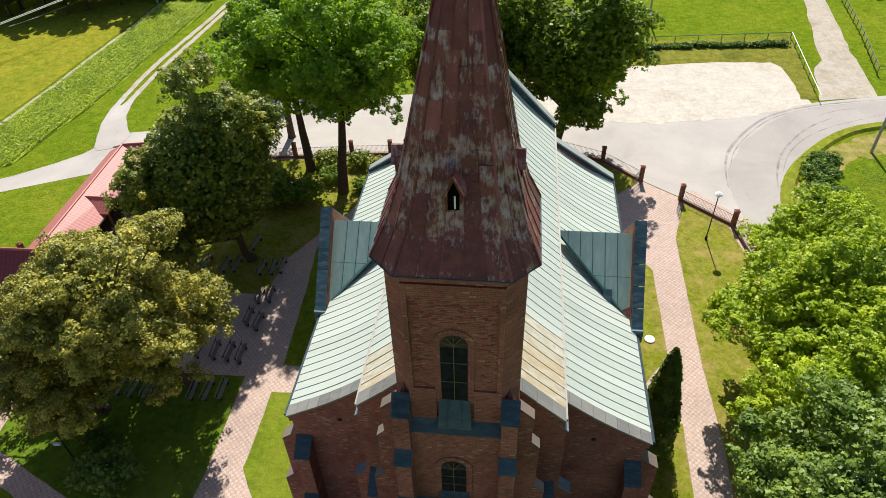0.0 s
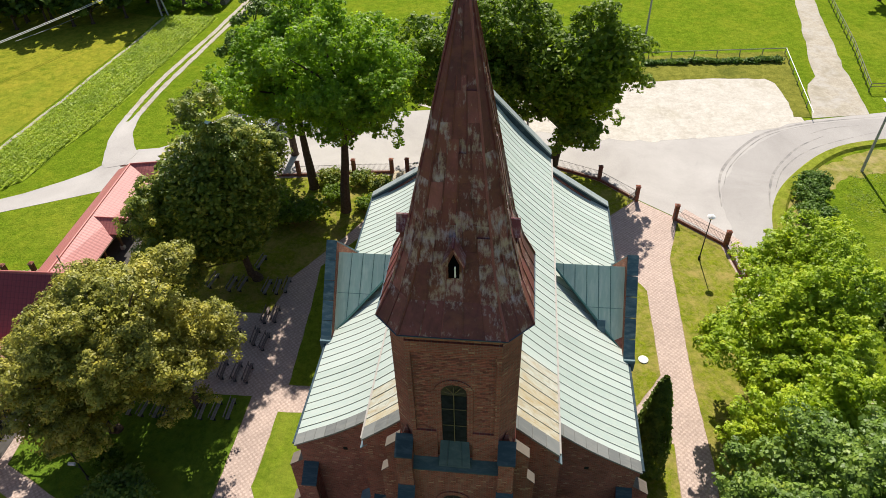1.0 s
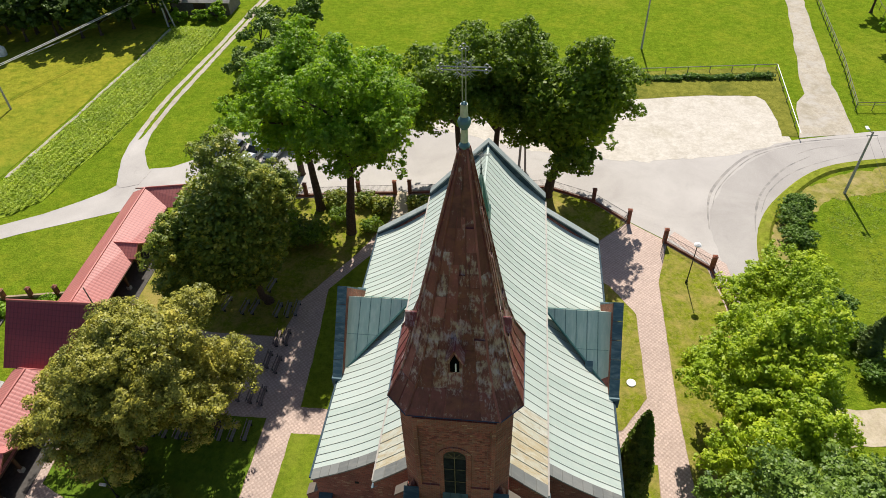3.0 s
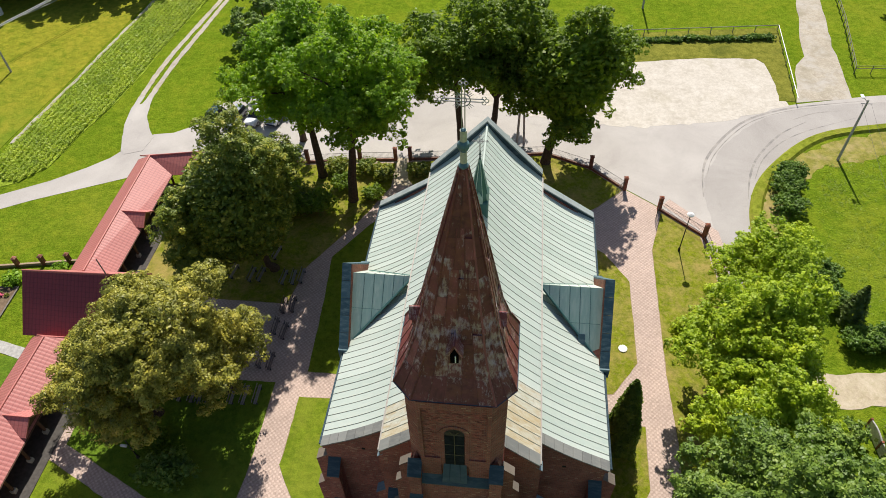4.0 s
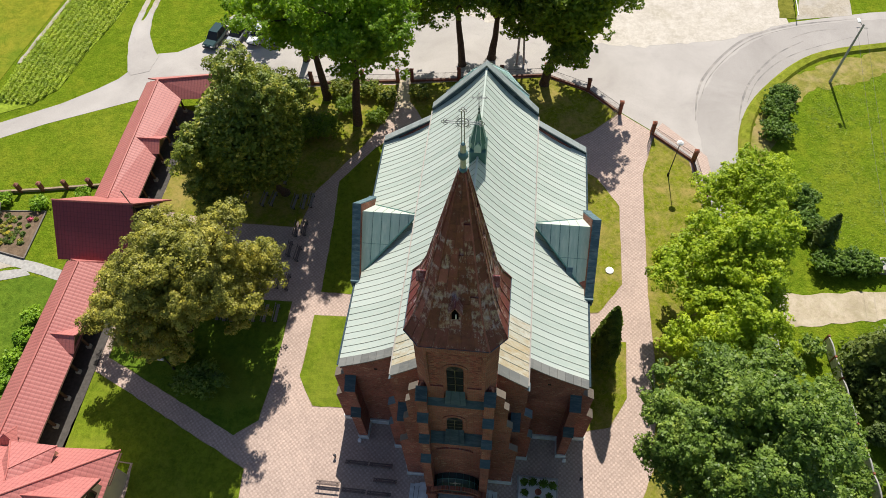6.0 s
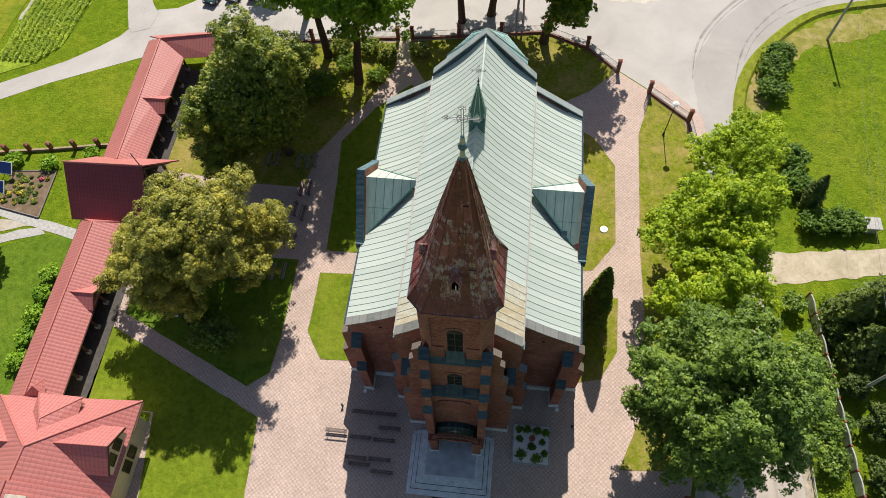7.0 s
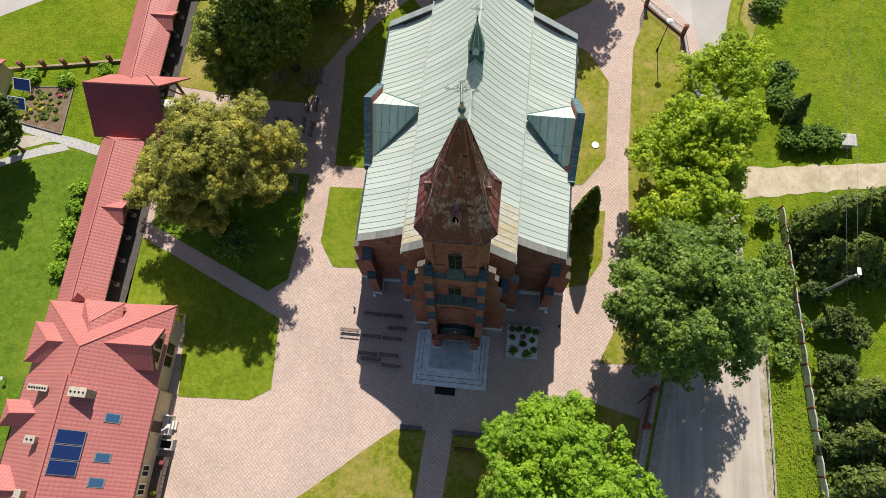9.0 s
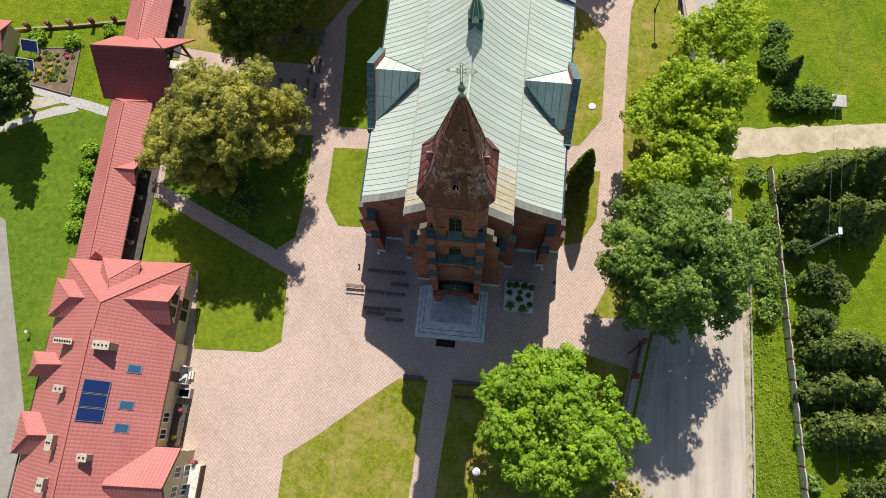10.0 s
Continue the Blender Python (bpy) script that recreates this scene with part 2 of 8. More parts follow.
def stained_sheet():
    """Front sheets washed by the tower: pale copper with ochre, grey and white runs down the slope."""
    m, t, b = material("ochre stained copper sheet", 0.55, 0.05, 0.15)
    p = where(t)
    sheet = ramp(t, chance(t), (0.0, (0.50, 0.52, 0.44)), (0.35, (0.58, 0.55, 0.43)), (0.7, (0.52, 0.43, 0.27)), (1.0, (0.56, 0.585, 0.52)))
    runs = grain(t, 1.5, 7, 0.7, where(t, (0.8, 3.0, 0.8)), 0.5)
    col = blend(t, ramp(t, runs, (0.42, (0, 0, 0)), (0.66, (0.75, 0.75, 0.75))), sheet, (0.46, 0.32, 0.14))
    white = grain(t, 1.1, 7, 0.7, where(t, (0.7, 2.2, 0.7)), 0.9)
    col = blend(t, ramp(t, white, (0.5, (0, 0, 0)), (0.68, (0.8, 0.8, 0.8))), col, (0.66, 0.65, 0.56))
    grime = grain(t, 2.3, 7, 0.72, p, 0.6)
    col = blend(t, ramp(t, grime, (0.56, (0, 0, 0)), (0.74, (0.6, 0.6, 0.6))), col, (0.27, 0.24, 0.18))
    t.links.new(col, b.inputs["Base Color"])
    bump(t, b, grain(t, 1.3, 3, 0.5, p), 0.18, 0.05)
    return m


COPPER_STAIN = stained_sheet()
# on the gables: shade of the front slopes, put into the copper colour
COPPER_DARK_AND_SHADED = patina("dark green and shaded copper sheet", (0.50, 0.67, 0.56), (0.33, 0.48, 0.41), (0.68, 0.78, 0.66), 0.6, 0.0, 0.9, 0.9, flow=(3.0, 0.5, 0.5))
VAULT_COPPER = patina("blackened canopy copper", (0.045, 0.075, 0.072), (0.025, 0.042, 0.042), (0.10, 0.14, 0.13), 0.5, 0.2)
TURRET_COPPER = patina("green turret copper", (0.10, 0.22, 0.20), (0.06, 0.15, 0.14), (0.16, 0.3, 0.26), 0.45, 0.35)
SEAM = patina("seam of copper sheet", (0.26, 0.27, 0.21), (0.19, 0.20, 0.16), (0.3, 0.31, 0.25), 0.6, 0.0)
CAP_BLUE = patina("blue grey zinc capping", (0.052, 0.088, 0.11), (0.03, 0.052, 0.066), (0.13, 0.165, 0.18), 0.7, 0.0, 1.0, 0.65)
CAP_LIGHT = patina("light blue zinc capping", (0.17, 0.225, 0.25), (0.11, 0.155, 0.18), (0.25, 0.29, 0.30), 0.65, 0.0, 1.0, 0.6)
ZINC_PALE = patina("pale zinc coping sheet", (0.31, 0.35, 0.34), (0.22, 0.26, 0.255), (0.40, 0.42, 0.40), 0.65, 0.0, 0.8, 0.7)
APSE_COPPER = patina("blue green apse copper", (0.27, 0.42, 0.42), (0.18, 0.31, 0.32), (0.42, 0.55, 0.54), 0.6, 0.0, 0.9, 0.8)
GABLE_CAP = patina("streaked blue copper coping", (0.085, 0.155, 0.185), (0.05, 0.095, 0.115), (0.25, 0.33, 0.33), 0.65, 0.0, 0.8, 0.9)
COPING = patina("grey zinc coping sheet", (0.23, 0.235, 0.22), (0.15, 0.155, 0.148), (0.30, 0.29, 0.26), 0.75, 0.0, 0.9, 0.6)
# sunlight on the side-facing caps is put into this paler zinc colour
CAP_SUNLIT = patina("zinc capping paled for sunlight", (0.21, 0.175, 0.14), (0.14, 0.12, 0.10), (0.26, 0.215, 0.17), 0.75, 0.0, 0.9, 0.6)


def rust_sheet():
    """Old wine-red painted sheet metal: dark paint, bands of brown rust, lilac-grey zinc bared in ragged upright scrapes."""
    m, t, b = material("rusted red sheet metal", 0.52, 0.0, 0.4)
    p = where(t)
    r = chance(t)
    sheet = ramp(t, r, (0.0, (0.09, 0.021, 0.027)), (0.35, (0.155, 0.036, 0.042)), (0.6, (0.11, 0.025, 0.031)), (0.85, (0.20, 0.052, 0.057)), (1.0, (0.25, 0.08, 0.082)))
    tone = grain(t, 1.7, 6, 0.7, where(t, (2.0, 2.0, 0.8)), 0.4)
    sheet = blend(t, 1.0, sheet, ramp(t, tone, (0.28, (0.68, 0.66, 0.68)), (0.72, (1.45, 1.4, 1.35))), 'MULTIPLY')
    # brown rust in bands across the sheets
    own = math_node(t, 'SUBTRACT', math_node(t, 'FRACT', math_node(t, 'MULTIPLY', r, 13.7)), 0.5)
    band = grain(t, 1.0, 7, 0.68, where(t, (1.5, 1.5, 2.3)), 0.3)
    rusty = math_node(t, 'ADD', band, math_node(t, 'MULTIPLY', own, 0.16))
    col = blend(t, ramp(t, rusty, (0.5, (0, 0, 0)), (0.68, (0.7, 0.7, 0.7))), sheet, (0.205, 0.062, 0.042))
    bright = grain(t, 2.6, 7, 0.7, where(t, (2.0, 2.0, 1.6)), 0.5)
    col = blend(t, ramp(t, bright, (0.6, (0, 0, 0)), (0.75, (0.6, 0.6, 0.6))), col, (0.36, 0.13, 0.06))
    # bared zinc, thickest in a belt above the skirt
    sz = t.nodes.new("ShaderNodeSeparateXYZ")
    t.links.new(p, sz.inputs[0])
    belt = ramp(t, math_node(t, 'MULTIPLY', math_node(t, 'SUBTRACT', sz.outputs[2], 26.7), 0.1), (0.08, (0, 0, 0)), (0.2, (1, 1, 1)), (0.42, (0.85, 0.85, 0.85)), (0.62, (0.15, 0.15, 0.15)))
    scrape = grain(t, 1.0, 8, 0.72, where(t, (9.0, 9.0, 1.7)), 0.2)
    patch = grain(t, 0.9, 5, 0.6, where(t, (1.3, 1.3, 1.5), 0.4), 0.4)
    edge = math_node(t, 'ADD', math_node(t, 'MULTIPLY', scrape, 0.55), math_node(t, 'MULTIPLY', patch, 0.55))
    edge = math_node(t, 'ADD', edge, math_node(t, 'MULTIPLY', math_node(t, 'SUBTRACT', math_node(t, 'FRACT', math_node(t, 'MULTIPLY', r, 7.3)), 0.5), 0.11))
    edge = math_node(t, 'ADD', edge, math_node(t, 'MULTIPLY', belt, 0.08))
    flake = blend(t, ramp(t, grain(t, 2.6, 5, 0.65, p), (0.42, (0, 0, 0)), (0.58, (1, 1, 1))), (0.47, 0.37, 0.42), (0.47, 0.345, 0.275))
    col = blend(t, ramp(t, edge, (0.6, (0, 0, 0)), (0.65, (0.4, 0.4, 0.4)), (0.73, (0.85, 0.85, 0.85))), col, flake)
    t.links.new(col, b.inputs["Base Color"])
    bump(t, b, grain(t, 2.0, 3, 0.5, p), 0.3, 0.05)
    return m


RUST = rust_sheet()


def plain(name, colour, rough=0.6, metal=0.0, spec=0.4, vary=0.25, scale=3.0):
    m, t, b = material(name, rough, metal, spec)
    p = where(t)
    f = grain(t, scale, 5, 0.6, p)
    col = ramp(t, f, (0.3, tuple(c * (1 - vary) for c in colour)), (0.7, tuple(min(1, c * (1 + vary)) for c in colour)))
    t.links.new(col, b.inputs["Base Color"])
    bump(t, b, f, 0.12, 0.02)
    return m


STONE = plain("grey stone steps", (0.60, 0.635, 0.635), 0.75, 0, 0.3, 0.2, 2.0)
GRANITE = plain("dark granite", (0.12, 0.11, 0.115), 0.8, 0, 0.2, 0.3)
SLATE = plain("smooth slate landing", (0.40, 0.43, 0.445), 0.5, 0, 0.3, 0.25, 1.2)
BLACK = plain("unlit hollow", (0.004, 0.004, 0.004), 0.95, 0, 0.0)
JOINT_AND_SHADOW = plain("dark open joint and shadow line", (0.09, 0.09, 0.085), 0.9)
PALE_STONE = plain("pale limestone", (0.6, 0.58, 0.53), 0.8)
CONCRETE = plain("grey concrete", (0.4, 0.39, 0.37), 0.9, 0, 0.2, 0.22)
KERB = plain("concrete kerb", (0.33, 0.25, 0.17), 0.9, 0, 0.2, 0.2)
IRON = plain("wrought iron", (0.05, 0.05, 0.055), 0.5, 0.6)
CROSS_METAL = plain("weathered silver iron", (0.30, 0.30, 0.30), 0.45, 0.5)
BLUE_BALL = plain("blue patina copper ball", (0.09, 0.17, 0.19), 0.6, 0.1)
DARK_WOOD = plain("dark stained wood", (0.085, 0.042, 0.026), 0.7)
WEATHERED_WOOD = plain("weathered grey wood", (0.17, 0.15, 0.135), 0.85)
BENCH_WOOD = plain("grey bench board", (0.22, 0.205, 0.19), 0.8)
PLASTER = plain("cream plaster", (0.64, 0.52, 0.34), 0.9, 0, 0.2, 0.08, 1.5)
WHITE = plain("white paint", (0.78, 0.77, 0.74), 0.6, 0, 0.3, 0.05)
LAMP_WHITE = plain("white lamp dome", (0.82, 0.82, 0.8), 0.35)
BARK = plain("tree bark", (0.085, 0.062, 0.045), 0.95, 0, 0.1, 0.4, 5.0)
PLASTIC_BOARD = plain("dark louvre board", (0.022, 0.024, 0.022), 0.9, 0, 0.05, 0.4, 4.0)
LATTICE = plain("ochre window bar", (0.12, 0.10, 0.05), 0.6)
BRASS = plain("tarnished copper dome", (0.07, 0.10, 0.09), 0.45, 0.4)
PINK_FLOWER = plain("pink flowers", (0.6, 0.12, 0.2), 0.8)
YELLOW_FLOWER = plain("yellow flowers", (0.6, 0.5, 0.05), 0.8)


def glass(name, colour, rough=0.05):
    m, t, b = material(name, rough, 0.0, 0.5)
    b.inputs["Base Color"].default_value = (*colour, 1)
    return m


DARK_GLASS = glass("dark window glass", (0.010, 0.011, 0.012), 0.35)
PANEL_BLUE = glass("solar collector glass", (0.012, 0.028, 0.11), 0.12)
SKYLIGHT = glass("skylight glass", (0.04, 0.10, 0.19), 0.06)


def roof_tile(name, c1, c2, axis, rough=0.5):
    """Pressed metal roofing tile: rounded waves down the slope, stepped rows across it. axis: the way the slope falls, 0 for x and 1 for y."""
    m, t, b = material(name, rough, 0.0, 0.35)
    p = where(t)
    sp = t.nodes.new("ShaderNodeSeparateXYZ")
    t.links.new(p, sp.inputs[0])
    down, across = sp.outputs[axis], sp.outputs[1 - axis]
    wave = math_node(t, 'SINE', math_node(t, 'MULTIPLY', across, math.tau / 0.36))
    row = math_node(t, 'FRACT', math_node(t, 'MULTIPLY', down, 1 / 0.34))
    groove = math_node(t, 'ADD', math_node(t, 'MULTIPLY', math_node(t, 'LESS_THAN', wave, -0.72), 0.7), math_node(t, 'MULTIPLY', math_node(t, 'LESS_THAN', row, 0.14), 0.6))
    f = grain(t, 6.0, 5, 0.7, p)
    col = ramp(t, grain(t, 0.35, 5, 0.6, p), (0.3, c1), (0.7, c2))
    col = blend(t, 0.22, col, ramp(t, f, (0.3, tuple(0.5 * c for c in c1)), (0.7, tuple(1.35 * c for c in c2))))
    col = blend(t, math_node(t, 'MULTIPLY', groove, 0.5), col, tuple(0.5 * c for c in c1))
    t.links.new(col, b.inputs["Base Color"])
    bump(t, b, math_node(t, 'ADD', wave, row), 0.3, 0.02)
    return m


TILE_X = roof_tile("red metal roof tile", (0.425, 0.142, 0.132), (0.49, 0.182, 0.163), 0)
TILE_Y = roof_tile("red metal roof tile falling lengthwise", (0.425, 0.142, 0.132), (0.49, 0.182, 0.163), 1)
# darker red that holds the shade of a slope
TILE_SHADED = roof_tile("red metal roof tile toned for shade", (0.235, 0.042, 0.052), (0.29, 0.056, 0.064), 1)


def leaf(name, dark, light, tip=None, glow=(1.3, 1.4, 0.5), thin=0.28, sprig=1.1, gloss=0.25):
    """Thin leaves: each sprig has its own tone, each leaf differs a little, some light shines through."""
    m, t, b = material(name, 0.48, 0, gloss)
    p = where(t)
    tone = math_node(t, 'ADD', math_node(t, 'MULTIPLY', island(t), 0.22), math_node(t, 'MULTIPLY', ramp(t, grain(t, sprig, 3, 0.6, p), (0.3, (0, 0, 0)), (0.7, (1, 1, 1))), 0.78))
    stops = [(0.05, dark), (0.6, light)]
    if tip:
        stops.append((1.0, tip))
    col = ramp(t, tone, *stops)
    broad = ramp(t, grain(t, 0.3, 4, 0.6, p), (0.35, (0.78, 0.84, 0.9)), (0.68, (1.14, 1.08, 1.0)))
    col = blend(t, 1.0, col, broad, 'MULTIPLY')
    t.links.new(col, b.inputs["Base Color"])
    tr = t.nodes.new("ShaderNodeBsdfTranslucent")
    mixs = t.nodes.new("ShaderNodeMixShader")
    mixs.inputs[0].default_value = thin
    t.links.new(blend(t, 1.0, col, glow, 'MULTIPLY'), tr.inputs["Color"])
    t.links.new(b.outputs[0], mixs.inputs[1])
    t.links.new(tr.outputs[0], mixs.inputs[2])
    t.links.new(mixs.outputs[0], t.nodes["Material Output"].inputs["Surface"])
    return m


LEAF_OAK = leaf("oak leaves", (0.105, 0.195, 0.017), (0.235, 0.37, 0.03), (0.38, 0.51, 0.055), (1.9, 1.9, 0.5), 0.48)
LEAF_OAK_DEEP = leaf("deep green oak leaves", (0.075, 0.135, 0.015), (0.175, 0.26, 0.026), (0.31, 0.395, 0.048), (1.8, 1.8, 0.5), 0.42)
LEAF_LINDEN = leaf("olive linden leaves", (0.10, 0.118, 0.018), (0.35, 0.335, 0.045), (0.69, 0.605, 0.1), (1.2, 1.2, 0.5), 0.15, gloss=0.32)
LEAF_DARKLINDEN = leaf("deep green linden leaves", (0.06, 0.11, 0.014), (0.225, 0.275, 0.033), (0.64, 0.56, 0.095), (1.4, 1.4, 0.5), 0.26, gloss=0.32)
LEAF_LIME = leaf("lime green maple leaves", (0.165, 0.27, 0.015), (0.39, 0.505, 0.028), (0.61, 0.66, 0.048), (1.3, 1.35, 0.5), 0.33)
LEAF_MAPLE = leaf("mid green maple leaves", (0.06, 0.115, 0.017), (0.18, 0.28, 0.04), (0.37, 0.455, 0.08), (1.3, 1.4, 0.6), 0.24, gloss=0.32)
LEAF_FRESH = leaf("fresh green chestnut leaves", (0.13, 0.26, 0.0162), (0.26, 0.43, 0.027), (0.37, 0.53, 0.0473), (1.3, 1.3, 0.5), 0.28)
LEAF_FIR = leaf("dark conifer needles", (0.035, 0.075, 0.008), (0.11, 0.17, 0.018), (0.22, 0.28, 0.03))
LEAF_GARDEN = leaf("grey green garden leaves", (0.05, 0.085, 0.016), (0.13, 0.18, 0.04), (0.22, 0.27, 0.08))
LEAF_HEDGE = leaf("clipped hedge leaves", (0.05, 0.11, 0.014), (0.135, 0.235, 0.03), (0.24, 0.34, 0.045))
LEAF_SPRUCE = leaf("grey green spruce needles", (0.055, 0.09, 0.018), (0.16, 0.21, 0.045), (0.30, 0.35, 0.085))
LEAF_WOOD = leaf("deep wood leaves", (0.035, 0.075, 0.012), (0.09, 0.15, 0.02), (0.17, 0.25, 0.03), sprig=0.5)
RUST_RED = plain("bare reddish copper", (0.36, 0.15, 0.11), 0.6, 0.1, 0.3, 0.3, 4.0)
EAVE_PALE = plain("weathered pink-grey eave sheet", (0.27, 0.25, 0.225), 0.6, 0.1, 0.3, 0.2)
LEAF_CROP = leaf("bright crop leaves", (0.24, 0.33, 0.035), (0.42, 0.52, 0.06), (0.54, 0.60, 0.12), (1.4, 1.4, 0.6), 0.35)
DRY_GREEN = soil_like("rough verge grass", (0.12, 0.165, 0.015), (0.26, 0.29, 0.035), (0.30, 0.27, 0.06), 0.6, 5.0, 0.9, 0.95, 0.15)
WALK_FLOOR = plain("dark walk paving", (0.085, 0.078, 0.072), 0.9, 0, 0.2, 0.25)

# ---- mesh helpers ----
def mesh_of(name, bm, mat):
    me = bpy.data.meshes.new(name)
    bmesh.ops.recalc_face_normals(bm, faces=bm.faces)
    bm.to_mesh(me)
    bm.free()
    me.materials.append(mat)
    return me


def part(name, bm, mat, parent=None, label=""):
    """Links a bmesh as one mesh object, under a thing or a part where a parent is given."""
    ob = new(name, mesh_of(name, bm, mat))
    if parent is not None:
        ob.parent = parent
    if label:
        tagged(ob, label)
    return ob


def thing(name, label, category, group="", at=(0, 0, 0), kind=""):
    ob = new(name)
    ob.location = at
    return tagged(ob, label, category, group, kind)


def box(bm, x0, x1, y0, y1, z0, z1, bevel=0.0):
    vs = [bm.verts.new((x, y, z)) for x in (x0, x1) for y in (y0, y1) for z in (z0, z1)]
    fs = [bm.faces.new([vs[i] for i in q]) for q in ((0, 1, 3, 2), (4, 6, 7, 5), (0, 4, 5, 1), (2, 3, 7, 6), (0, 2, 6, 4), (1, 5, 7, 3))]
    if bevel:
        bmesh.ops.bevel(bm, geom=list({e for f in fs for e in f.edges}), offset=bevel, segments=1, affect='EDGES')
    return vs


def boxes(*specs, bevel=0.0):
    bm = bmesh.new()
    for s in specs:
        box(bm, *s, bevel=bevel)
    return bm


def prism(bm, poly, z0, z1):
    """An upright prism on a plan outline."""
    lo = [bm.verts.new((x, y, z0)) for x, y in poly]
    hi = [bm.verts.new((x, y, z1)) for x, y in poly]
    n = len(poly)
    if n > 4:
        for a, b, c in tessellate_polygon([[Vector((x, y, 0)) for x, y in poly]]):
            bm.faces.new((hi[a], hi[b], hi[c]))
            bm.faces.new((lo[c], lo[b], lo[a]))
    else:
        bm.faces.new(hi)
        bm.faces.new(lo[::-1])
    for i in range(n):
        bm.faces.new((lo[i], lo[(i + 1) % n], hi[(i + 1) % n], hi[i]))
    return bm


def hull(bm, points_a, points_b):
    """Two rings with the same number of corners, joined into a closed solid."""
    a = [bm.verts.new(p) for p in points_a]
    b = [bm.verts.new(p) for p in points_b]
    n = len(a)
    bm.faces.new(a[::-1])
    bm.faces.new(b)
    for i in range(n):
        bm.faces.new((a[i], a[(i + 1) % n], b[(i + 1) % n], b[i]))
    return bm


def slab(bm, p, q, r, s, thick):
    """A flat sheet on four corners, thickened downwards along its normal."""
    p, q, r, s = map(Vector, (p, q, r, s))
    n = (q - p).cross(s - p).normalized()
    if n.z < 0:
        n = -n
    hull(bm, [v - n * thick for v in (p, q, r, s)], [p, q, r, s])
    return bm


def tube(bm, path, radii, sides=8):
    """A round bar along a path, with a radius at each point."""
    rings = []
    path = [Vector(p) for p in path]
    for i, p in enumerate(path):
        d = (path[min(i + 1, len(path) - 1)] - path[max(i - 1, 0)]).normalized()
        u = d.cross(Vector((0.3, 0.9, 0.31))).normalized()
        v = d.cross(u)
        rings.append([bm.verts.new(p + radii[i] * (math.cos(k * math.tau / sides) * u + math.sin(k * math.tau / sides) * v)) for k in range(sides)])
    for a, b in zip(rings, rings[1:]):
        for k in range(sides):
            bm.faces.new((a[k], a[(k + 1) % sides], b[(k + 1) % sides], b[k]))
    bm.faces.new(rings[0][::-1])
    bm.faces.new(rings[-1])
    return bm


def lathe(bm, x, y, profile, sides=16):
    """A turned body: rows of (z, radius)."""
    rings = [[bm.verts.new((x + r * math.cos(k * math.tau / sides), y + r * math.sin(k * math.tau / sides), z)) for k in range(sides)] for z, r in profile]
    for a, b in zip(rings, rings[1:]):
        for k in range(sides):
            bm.faces.new((a[k], a[(k + 1) % sides], b[(k + 1) % sides], b[k]))
    bm.faces.new(rings[0][::-1])
    bm.faces.new(rings[-1])
    return bm


random.seed(3)
# ---- ground ----
def sheet(name, outline, z, mat, label="", depth=0.25, category=""):
    bm = bmesh.new()
    prism(bm, outline, z - depth, z)
    ob = part(name, bm, mat)
    return tagged(ob, label, category, kind="structure")


def ragged(outline, step=0.7, off=0.05):
    """Grass that creeps unevenly over the edge of the paving."""
    out = []
    for (ax, ay), (bx, by) in zip(outline, outline[1:] + outline[:1]):
        n = max(1, int(math.hypot(bx - ax, by - ay) / step))
        for k in range(n):
            out.append((ax + (bx - ax) * k / n + random.uniform(-off, off), ay + (by - ay) * k / n + random.uniform(-off, off)))
    return out


def smooth(points, rounds=2):
    """Rounds off the corners of a closed outline."""
    for _ in range(rounds):
        out = []
        for (ax, ay), (bx, by) in zip(points, points[1:] + points[:1]):
            out += [(0.75 * ax + 0.25 * bx, 0.75 * ay + 0.25 * by), (0.25 * ax + 0.75 * bx, 0.25 * ay + 0.75 * by)]
        points = out
    return points


bm = bmesh.new()
size, step = 700.0, 25.0
n = int(2 * size / step)
grid = [[bm.verts.new((-size + i * step, -size + j * step, 0)) for j in range(n + 1)] for i in range(n + 1)]
for i in range(n):
    for j in range(n):
        bm.faces.new((grid[i][j], grid[i + 1][j], grid[i + 1][j + 1], grid[i][j + 1]))
tagged(part("ground", bm, MEADOW), "bright green meadow grass reaching to the horizon", "ground", kind="structure")

YARD = [(-36.0, -5.5), (-28.6, -5.8), (-28.4, -14.0), (-28.4, -34), (15.6, -34), (17.6, -24), (20.0, -10.9), (21.3, -4.0), (22.6, 6), (24.2, 20), (24.1, 28.2),
        (23.3, 33.4), (18.9, 37.8), (15.4, 40.6), (11.6, 44.3), (6.3, 46.7), (-9, 44.4), (-24, 42.6), (-35, 41), (-36, 20)]
sheet("pavement", YARD, 0.03, PAVERS, "churchyard paving of pink and grey concrete pavers", category="paving")

